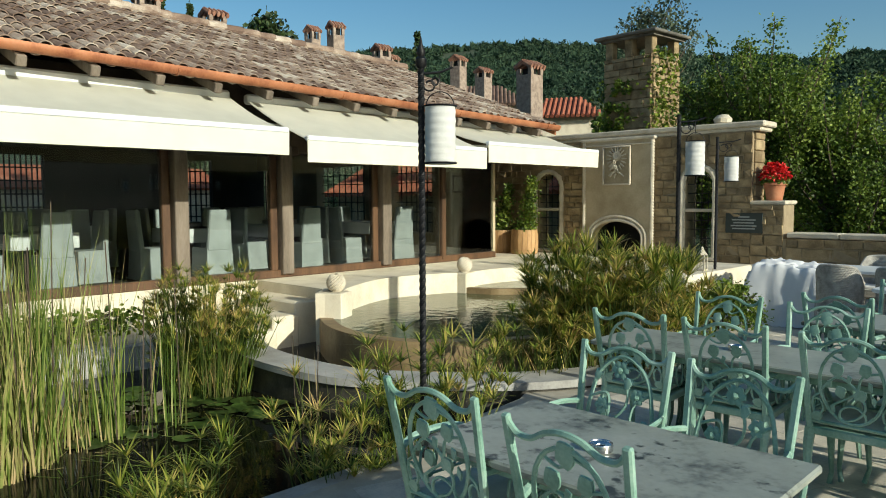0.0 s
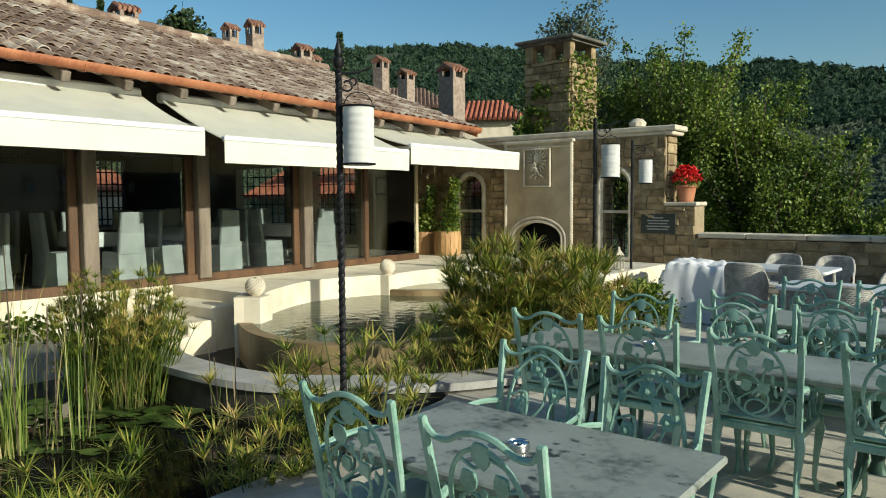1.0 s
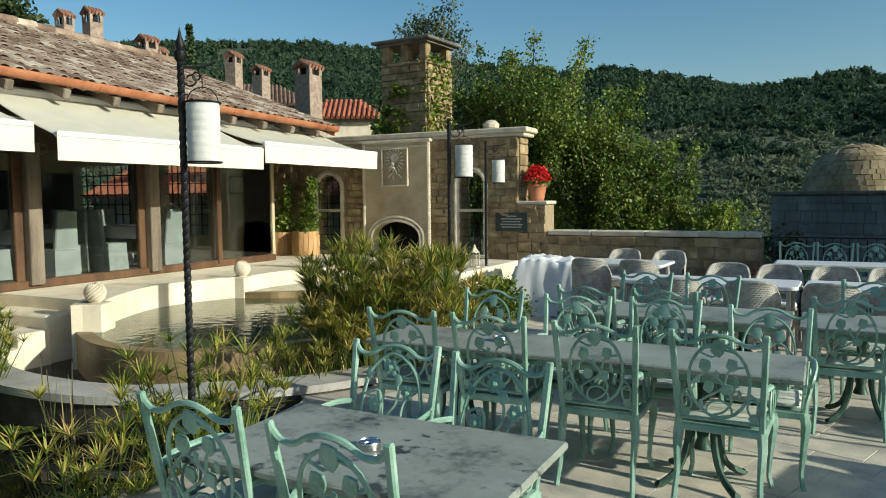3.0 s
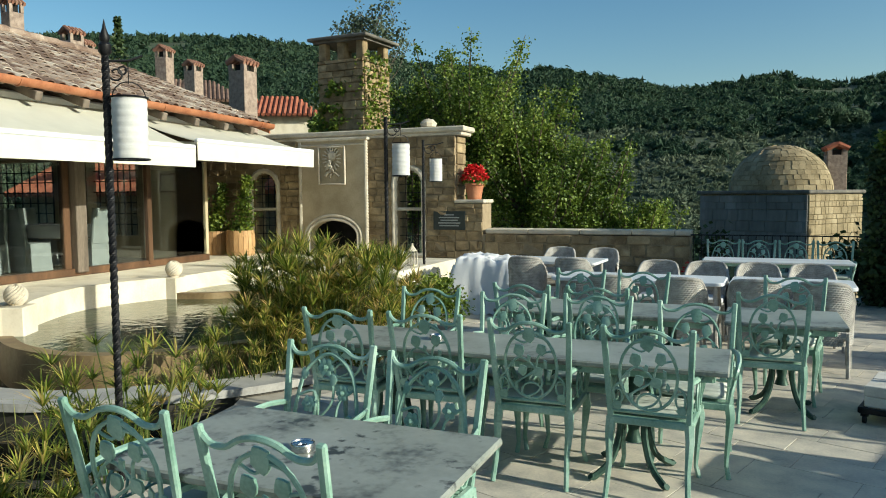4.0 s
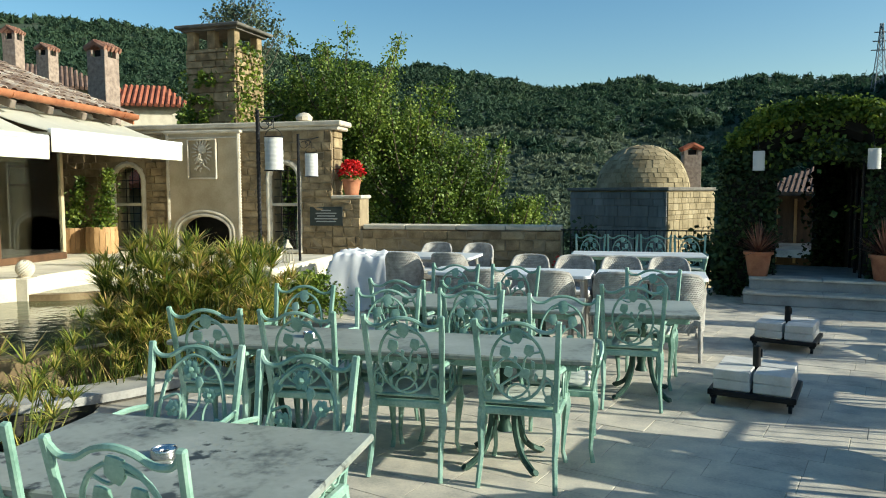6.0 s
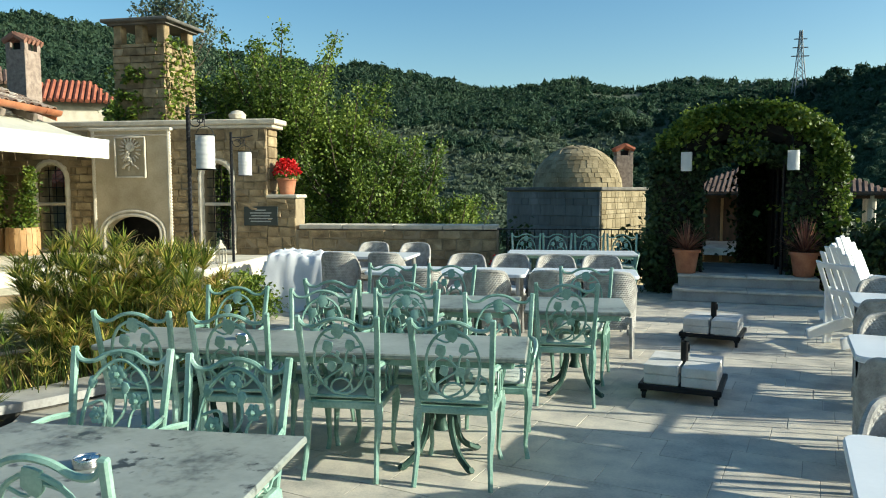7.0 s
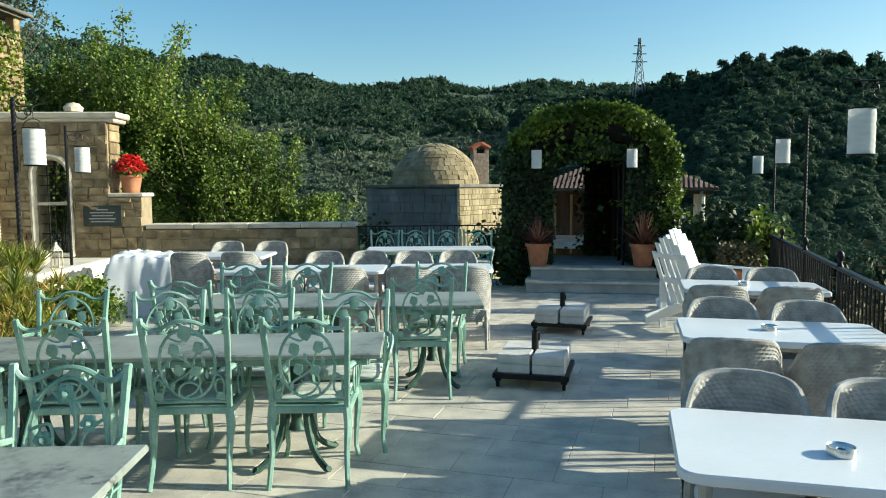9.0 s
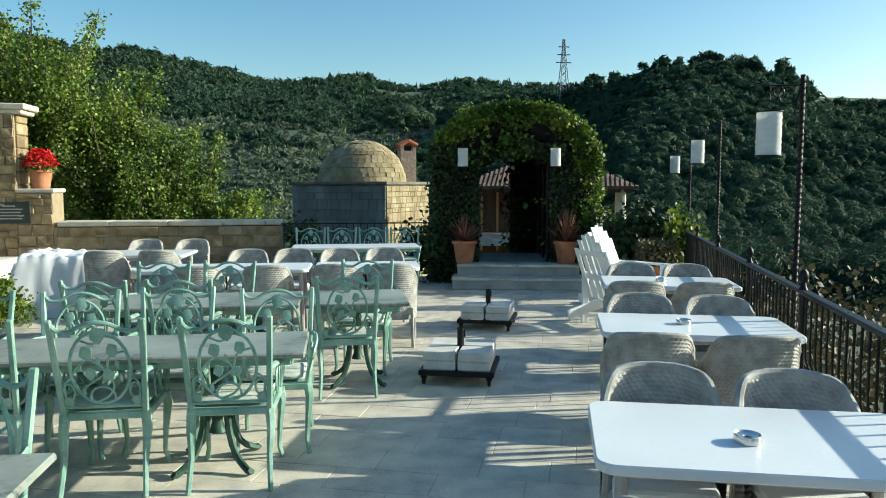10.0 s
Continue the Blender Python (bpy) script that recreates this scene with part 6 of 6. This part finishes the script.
shrub("ledge_plants", -8.9, 2.6, -.05, .5, 1.5, .45, 1800, .07, VINE, "low leafy plants on the ledge below the glass front", 66, "plants")
shrub("pond_edge_plants", -8.3, .4, -.38, .5, 1.6, .6, 1800, .08, DARKLEAF, "dark water plants along the pond's far edge", 67, "plants")
q = random.Random(71)
lily = Mesh()
for i in range(90):
    cl = q.choice(((-6.3, 3.55, .55), (-6.6, 2.6, .7), (-6.4, 1.7, .6), (-7.2, 2.7, .7)))
    x, y, r_ = q.gauss(cl[0], cl[2] * .5), q.gauss(cl[1], cl[2] * .5), q.uniform(.06, .15)
    if not (-9.1 < x < -3.8 and y < 3.95):
        continue
    a0 = q.uniform(0, 6.28)
    tz, tt = q.uniform(0, .06), q.uniform(-.25, .25)
    k = len(lily.v)
    lily.v.append((x, y, -.345))
    for j in range(12):
        t = a0 + (j + .4) / 12.6 * 6.28
        lily.v.append((x + r_ * math.cos(t), y + r_ * math.sin(t), -.345 + tz * .15 + max(0, tt * r_ * math.cos(t - a0))))
    lily.f += [(k, k + 1 + j, k + 2 + j) for j in range(11)]
tagged(part("lily_pads", lily, PAD, None, "", False, False), "green lily pads floating on the dark pond", "lily pads", "", "stuff")
q = random.Random(72)
fallen = Mesh()
for i in range(120):
    strip(fallen, (q.uniform(-7.4, -5.2), q.uniform(.8, 3.6), -.345), (q.uniform(-1, 1), q.uniform(-1, 1), .02), q.uniform(.1, .5), .012, 0, n=2)
tagged(part("fallen_reeds", fallen, REED, None, "", False, False), "dry broken reed pieces lying on the pond", "debris", "", "stuff")


def tree(x, y, z, h, rad, n, size, label, seed, material=LEAF, shoots=58, base=.15):
    rg = random.Random(seed)
    o = tagged(thing("leafy_tree", label, "tree", (x, y, z)))
    part("trunk", Mesh().tube(spline([(0, 0, 0), (.05, 0, h * .25), (-.04, .05, h * .5), (.03, 0, h * .72)], 4), [.11 - .006 * k for k in range(13)], 7), BARK, o, "", True)
    fol_ = Mesh()
    for i in range(shoots):
        a, u = rg.uniform(0, 6.28), rg.random()
        z0 = h * (base + .5 * u)
        ln = rad * rg.uniform(.5, 1.05) * (1.15 - .5 * u)
        up_ = rg.uniform(.25, 1.3) + .9 * u
        p0 = Vector((0, 0, z0))
        p1 = p0 + Vector((math.cos(a) * ln * .6, math.sin(a) * ln * .6, up_ * ln * .35))
        p2 = p0 + Vector((math.cos(a) * ln, math.sin(a) * ln, min(up_ * ln, h * 1.02 - z0)))
        pts = spline([p0, p1, p2], 5)
        part("limb", Mesh().tube(pts, [.03 - .0023 * k for k in range(11)], 4), BARK, o)
        for k in range(n // shoots):
            t = rg.random() ** .7
            b = pts[min(10, int(t * 10))]
            sp = rad * .125 * (1.15 - .75 * t)
            leaves(fol_, b.x + rg.gauss(0, sp), b.y + rg.gauss(0, sp), max(.05, b.z + rg.gauss(0, sp)), size * rg.uniform(.7, 1.3), rg)
    tagged(part("crown", fol_, material, o, "", False, False), kind="stuff")
    return o


tree(-8.0, 17.6, -1.5, 5.9, 1.6, 17000, .074, "bright leafy tree behind the stone wall", 81, base=.4)
tree(-6.5, 17.6, -1.5, 6.9, 1.9, 24000, .074, "tall bright green tree behind the stone wall", 82, base=.3)
tree(-5.0, 18.0, -1.5, 5.7, 1.8, 22000, .074, "bright green tree behind the low wall", 83, base=.25)
tree(-3.7, 18.4, -1.5, 4.4, 1.5, 16000, .074, "green tree with thin upright shoots behind the low wall", 84, base=.3)
tree(-2.4, 18.6, -1.5, 2.9, 1.3, 12000, .074, "low green tree beyond the low wall", 85, base=.2)
tree(-18.6, 35.6, -2, 12.2, 2.9, 3600, .17, "thin feathery tree behind the chimney tower", 86, SCRUB, base=.55)
tree(-38, 24.2, -2, 13.2, 2.2, 2200, .35, "round dark tree beyond the roof ridge", 87, DARKLEAF, base=.55)
tree(-12.9, 21.5, -1.5, 5.4, 1.3, 2600, .14, "grey-green tree beside the chimney tower", 88, LEAF, base=.5)


def cypress(x, y, z, h, r_, seed):
    rg = random.Random(seed)
    o = tagged(thing("cypress_tree", "slender dark cypress beyond the roofs", "tree", (x, y, z)), group="cypresses")
    part("trunk", Mesh().tube([(0, 0, 0), (0, 0, h * .8)], .12, 6), BARK, o)
    f_ = Mesh()
    for i in range(1500):
        u = rg.random()
        w = r_ * min(1, (1 - u) * 2.2) * min(1, .4 + u * 4) * rg.random() ** .4
        a = rg.uniform(0, 6.28)
        leaves(f_, w * math.cos(a), w * math.sin(a), h * (.1 + .9 * u), .3, rg)
    tagged(part("crown", f_, DARKLEAF, o, "", False, False), kind="stuff")


cypress(-54.2, 25.8, 2, 15.4, 1.0, 91)
cypress(-53.3, 27.6, 2, 14.6, .9, 92)
cypress(-43.1, 41.8, 0, 15.0, 1.25, 93)

# ivy on the tower, climbers in barrels
q = random.Random(95)
iv = Mesh()
for i in range(2600):
    z = q.uniform(2.6, 4.9)
    if q.random() < .6:
        x, y = q.gauss(.62, .12), q.uniform(-.7, .5)
        if q.random() > 1.25 - (z - 2.6) * .25:
            continue
    else:
        x, y = q.gauss(-.35, .25), q.uniform(-.72, -.56)
        z = 2.6 + (z - 2.6) * .75
        if noise.noise((x * 3, z * 3, 1.0)) < -.05:
            continue
    leaves(iv, -8.6 + x, 15.55 + y, z, .1, q)
tagged(part("tower_ivy", iv, VINE, None, "", False, False), "green ivy climbing the chimney tower", "ivy", "", "stuff")


def barrel(x, y, r_, h, plant_h, seed):
    rg = random.Random(seed)
    o = tagged(thing("planter_barrel", "oak half-barrel planter with a leafy climber", "planter", (x, y, PZ)), group="barrel planters")
    for i in range(18):
        t0, t1 = 2 * math.pi * i / 18, 2 * math.pi * (i + .93) / 18
        m_ = Mesh()
        for k in range(5):
            rr = r_ * (.9 + .13 * math.sin(math.pi * (.15 + .7 * k / 4)))
            for t, d in ((t0, 0), (t1, 0), (t1, -.025), (t0, -.025)):
                m_.v.append(((rr + d) * math.cos(t), (rr + d) * math.sin(t), h * k / 4))
        for k in range(4):
            for j in range(4):
                a = k * 4 + j
                b = k * 4 + (j + 1) % 4
                m_.f.append((a, b, b + 4, a + 4))
        m_.f += [(0, 3, 2, 1), (16, 17, 18, 19)]
        part("stave", m_, BARREL, o)
    for z in (.2, .8):
        rr = r_ * (.9 + .13 * math.sin(math.pi * (.15 + .7 * z))) + .006
        part("hoop", Mesh().lathe([(rr - .004, h * z - .015), (rr + .003, h * z - .015), (rr + .003, h * z + .015), (rr - .004, h * z + .015)], 24, cap=False), BARREL, o)
    part("soil", Mesh().lathe([(.001, h * .9), (r_ * .92, h * .9), (r_ * .92, h * .86)], 16, cap=False), JOINT, o)
    f_ = Mesh()
    for i in range(900):
        u = rg.random() ** 1.2
        w = r_ * (1.0 - .7 * u)
        leaves(f_, rg.gauss(0, w * .55), rg.gauss(.05 + .25 * u, w * .4), h + u * plant_h, .07, rg)
    tagged(part("foliage", f_, VINE, o, "", False, False), kind="stuff")


barrel(-10.35, 12.55, .25, .5, 1.0, 96)
barrel(-9.72, 12.6, .29, .52, 1.15, 97)

# flowering pot on the wall ledge
fpz = 1.58
o = pot("geranium_pot", -4.78, WY + .15, fpz, .19, .31, "terracotta pot of bright red geraniums on the wall ledge")
f_, g_ = Mesh(), Mesh()
q = random.Random(98)
for i in range(700):
    a, e, r_ = q.uniform(0, 6.28), q.uniform(-.2, 1.5), q.uniform(.16, .26)
    leaves(f_, r_ * math.cos(a) * math.cos(e), r_ * math.sin(a) * math.cos(e), .42 + r_ * .95 * math.sin(e), .055, q)
for i in range(160):
    a, e = q.uniform(0, 6.28), q.uniform(-.6, 1.0)
    leaves(g_, .2 * math.cos(a) * math.cos(e), .2 * math.sin(a) * math.cos(e), .36 + .12 * math.sin(e), .07, q)
tagged(part("bloom", f_, FLOWER, o, "bright red blooms", False, False), kind="stuff")
tagged(part("foliage", g_, VINE, o, "", False, False), kind="stuff")
o = pot("red_flower_pot", -.75, 12.75, .0, .14, .3, "small terracotta pot with red flowers by the low wall")
f_ = Mesh()
for i in range(120):
    leaves(f_, q.gauss(0, .07), q.gauss(0, .07), .33 + abs(q.gauss(0, .08)), .05, q)
tagged(part("bloom", f_, FLOWER, o, "", False, False), kind="stuff")

# plaque with lines of lettering too small to read
pq = thing("wall_plaque", "dark slate plaque with rows of pale lettering on the wall", "plaque")
part("slab", Mesh().box((.66, .03, .36), (-5.22, WY - .06, 1.18), c=.006), SLATE, pq)
for k, w in enumerate((.2, .42, .36, .46, .4)):
    part("lettering", Mesh().box((w, .004, .022), (-5.22, WY - .077, 1.29 - k * .052)), LETTER, pq)

# carved stone balls on the pool rim
for x, y, z in ((-7.42, 5.72, PZ + .02), (-7.85, 8.62, PZ + .025), (-5.7, 11.95, PZ)):
    bl = tagged(thing("stone_ball", "pale carved stone ball with a lattice pattern", "ornament", (x, y, z)), group="carved stone balls")
    b = Mesh()
    nv, nu = 18, 28
    for j in range(nv + 1):
        e = -math.pi / 2 + math.pi * j / nv
        for i in range(nu):
            t = 2 * math.pi * i / nu
            r_ = .118 + (.007 if (i + j) % 2 else -.004)
            b.v.append((r_ * math.cos(e) * math.cos(t), r_ * math.cos(e) * math.sin(t), .118 + r_ * math.sin(e)))
    b.f = [(j * nu + i, j * nu + (i + 1) % nu, (j + 1) * nu + (i + 1) % nu, (j + 1) * nu + i) for j in range(nv) for i in range(nu)]
    part("ball", b, CAP, bl, "", False, False)
    part("foot", Mesh().lathe([(.07, -.012), (.07, .006), (.05, .014)], 16), CAP, bl)
solid("rim_pedestal", Mesh().box((.34, .34, .62), (-7.4, 5.68, .165), (0, 0, 28), .012), CREAM, "cream stone block at the end of the pool rim", "pedestal", "structure")
solid("rim_block", Mesh().box((.3, .3, .5), (-7.86, 8.6, .22), (0, 0, 10), .012), CREAM, "cream stone block between the two basins", "pedestal", "structure")
wl = thing("garden_lantern", "small weathered metal garden lantern on the low wall", "lantern", (-4.55, 10.0, .61))
part("base", Mesh().box((.12, .12, .02), (0, 0, .01), c=.004), CAP, wl)
for sx in (-1, 1):
    for sy in (-1, 1):
        part("corner_post", Mesh().box((.014, .014, .2), (sx * .05, sy * .05, .12)), CAP, wl)
part("roof", Mesh().lathe([(.085, .22), (.02, .3), (.02, .33), (.001, .34)], 4), CAP, wl)
rk = solid("wall_rock", Mesh().lathe([(.02, 0), (.15, .03), (.17, .1), (.1, .17), (.01, .19)], 9, (-5.75, WY + .2, 2.98)), CAP, "rounded pale stone lying on the wall top", "rock", "", True)

# dining room seen through the glass
q = random.Random(101)


def covered_chair(x, y, rz, first=[]):
    m_ = pose(x, y, .45, 0, 0, rz)
    if first:
        return copy_thing(first[0], m_)
    c = tagged(thing("covered_dining_chair", "dining chair under a white fabric cover", "chair"), group="covered dining chairs")
    b = Mesh()
    for k, (z, w, d) in enumerate(((0, .23, .24), (.3, .215, .225), (.47, .21, .22))):
        b.v += [(-w, -d, z), (w, -d, z), (w, d, z), (-w, d, z)]
    for k in range(2):
        b.f += [(k * 4 + i, k * 4 + (i + 1) % 4, k * 4 + 4 + (i + 1) % 4, k * 4 + 4 + i) for i in range(4)]
    b.f += [(0, 3, 2, 1), (8, 9, 10, 11)]
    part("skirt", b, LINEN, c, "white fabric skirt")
    bk = Mesh().box((.42, .08, .62), (0, 0, 0), c=.03)
    bk.v = [(x * (1 - .28 * (z + .31)), y - .12 * (z + .31) ** 2, z) for x, y, z in bk.v]
    bk.v = [(x, y - .19, z + .74) for x, y, z in bk.v]
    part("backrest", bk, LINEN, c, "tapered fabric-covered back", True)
    first.append(c)
    c.matrix_basis = m_
    return c


for x, y in ((-11.2, 3.4), (-11.0, 5.6), (-11.3, 7.5), (-11.0, 9.4), (-13.6, 4.5), (-13.6, 6.9), (-13.6, 9.0)):
    t = tagged(thing("dining_table", "dining table under a white cloth in the dining room", "table", (x, y, .45)), group="dining room tables")
    part("tabletop", Mesh().box((.85, .85, .03), (0, 0, .74), c=.008), CLOTH, t)
    part("tablecloth", Mesh().box((.87, .87, .22), (0, 0, .645), c=.01), CLOTH, t)
    part("leg", Mesh().tube([(0, 0, 0), (0, 0, .55)], .05, 8), WOOD, t)
    part("plate", Mesh().lathe([(.04, .757), (.11, .766), (.112, .77), (.03, .762)], 16, (.18, -.18, 0)), WHITE, t)
    for a in (0, 90, 180, 270):
        covered_chair(x + .68 * math.sin(radians(a)), y - .68 * math.cos(radians(a)), a + q.uniform(-6, 6))

# ---- pieces: stones, roof tiles, pavers ----


def stone_mesh(k):
    m_ = Mesh().box((1, 1, 1), c=.05)
    rg = random.Random(200 + k)
    m_.v = [(x + rg.uniform(-.02, .02), y + (rg.uniform(-.12, .12) if y < 0 else 0), z + rg.uniform(-.03, .03)) for x, y, z in m_.v]
    return m_


kinds = [stone_mesh(k) for k in range(6)]
kdata = [m_.data("stone") for m_ in kinds]
rg = random.Random(5)


def lay(stones, parent, y, deep, start=(0, 0, 0), limit=300):
    rest = Mesh()
    for i, (x0, x1, z0, z1) in enumerate(stones):
        k = rg.randrange(6)
        push = rg.uniform(-.012, .012)
        if i < limit:
            ob = part("stone", kdata[k], STONE, parent)
            ob.matrix_basis = Matrix.LocRotScale(((x0 + x1) / 2, y + push, (z0 + z1) / 2), None, (x1 - x0, deep, z1 - z0))
        else:
            rest.add([((x0 + x1) / 2 + p[0] * (x1 - x0), y + push + p[1] * deep, (z0 + z1) / 2 + p[2] * (z1 - z0)) for p in kinds[k].v], kinds[k].f)
    if rest.v:
        tagged(part("stone_rest", rest, STONE_R, parent), kind="stuff")


WALL_STONES.sort(key=lambda s_: -s_[0])
lay(WALL_STONES, wall, WY, .12, limit=300)
low = thing("low_wall_face", "coursed tan stone face of the low terrace wall", "wall", kind="structure")
lay(LOW_STONES, low, WY + .0, .12)
# pillar end faces
endst = Mesh()
z = .45
while z < 2.8:
    h = min(rg.uniform(.14, .22), 2.8 - z)
    endst.box((.06, .42, h - .012), (-5.09, WY + .22, z + h / 2), c=.015)
    z += h
tagged(part("end_stone", endst, STONE_R, wall), kind="stuff")
lay(TOWER_STONES, tw, -.56, .08)
side = Mesh()
for x0, x1, z0, z1 in TOWER_STONES:
    side.box((.07, (x1 - x0) * .88, z1 - z0), (.62, (x0 + x1) / 2 * .88, (z0 + z1) / 2), c=.02)
tagged(part("side_stone", side, STONE_R, tw), kind="stuff")

# clay roof tiles
tile = Mesh()
nl = 6
for end, r_ in ((0, .088), (1, .07)):
    for rr in (r_, r_ - .014):
        for j in range(nl + 1):
            a = math.pi * j / nl
            tile.v.append((end * .43, rr * math.cos(a), rr * math.sin(a) * .85))
w = nl + 1
for j in range(nl):
    tile.f += [(j, j + 1, 2 * w + j + 1, 2 * w + j), (w + j, 3 * w + j, 3 * w + j + 1, w + j + 1), (j, w + j, w + j + 1, j + 1), (2 * w + j, 2 * w + j + 1, 3 * w + j + 1, 3 * w + j)]
tile.f += [(0, 2 * w, 3 * w, w), (nl, w + nl, 3 * w + nl, 2 * w + nl)]
tdata = tile.data("roof_tile")
rest = Mesh()
rg = random.Random(9)
count = 0
col = 0
yy = -4.1
while yy < 12.55:
    e, r_ = eave_z(yy), ridge_z(yy)
    sl = math.atan2(r_ - e, 4.55)
    for k in range(15):
        s_ = -.06 + k * .335
        x, z = ex - s_ * math.cos(sl), e + s_ * math.sin(sl) - .02
        m_ = Matrix.Translation((x, yy + rg.uniform(-.012, .012), z + rg.uniform(0, .012))) @ Matrix.Rotation(math.pi, 4, "Z") @ Matrix.Rotation(-sl + radians(2.5) + rg.uniform(-.02, .02), 4, "Y") @ Matrix.Rotation(rg.uniform(-.03, .03), 4, "Z")
        if k < 8 and 3.2 < yy < 10.6 and count < 300:
            ob = part("roof_tile", tdata, TILE, house)
            ob.matrix_basis = m_
            count += 1
        else:
            rest.add(tile.v, tile.f, m_)
        mv = Matrix.Translation((0, .1, -.035)) @ m_ @ Matrix.Rotation(math.pi, 4, "X")
        rest.add(tile.v, tile.f, mv)
    yy += .2
tagged(part("roof_tile_rest", rest, TILE_R, house, "", False, False), kind="stuff")
rt = Mesh()
yy = -4.1
while yy < 12.5:
    z = ridge_z(yy)
    rt.tube([(rx, yy, z + .02), (rx, yy + .42, ridge_z(yy + .4) + .045)], .12, 8)
    yy += .38
tagged(part("ridge_tile", rt, TILE_R, house, "", True), kind="stuff")

# paving slabs, laid along the terrace's own axis
slabs = []
rg = random.Random(15)
v = -8.0
row = 0
while v < 13:
    hgt = .3
    u = -9.0 + rg.uniform(0, .6)
    while u < 1.2:
        ln = rg.choice((.4, .5, .5, .6))
        c_ = RAIL0 + AX * (u + ln / 2 - .06) + AY * (v + hgt / 2)
        if in_terrace(c_.x - AX.x * ln / 2, c_.y) and in_terrace(c_.x + AX.x * (ln / 2 - .12), c_.y - .1):
            slabs.append((c_.x, c_.y, ln, hgt))
        u += ln
    v += hgt
slabs.sort(key=lambda s_: abs(s_[0] - .6) + abs(s_[1] - 6.5) * .7)
sdat = {ln: Mesh().box((ln - .004, .296, .03), c=.002).data("paver") for ln in (.4, .5, .6)}
rest = Mesh()
for i, (x, y, ln, hgt) in enumerate(slabs):
    m_ = pose(x, y, -.015 + rg.uniform(-.0015, .0015), 0, 0, math.degrees(RA))
    if i < 300:
        part("paver", sdat[ln], PAVER, terrace).matrix_basis = m_
    else:
        rest.box((ln - .004, .296, .03), c=.004, m=m_)
tagged(part("paver_rest", rest, PAVER_R, terrace, "", False, False), kind="stuff")
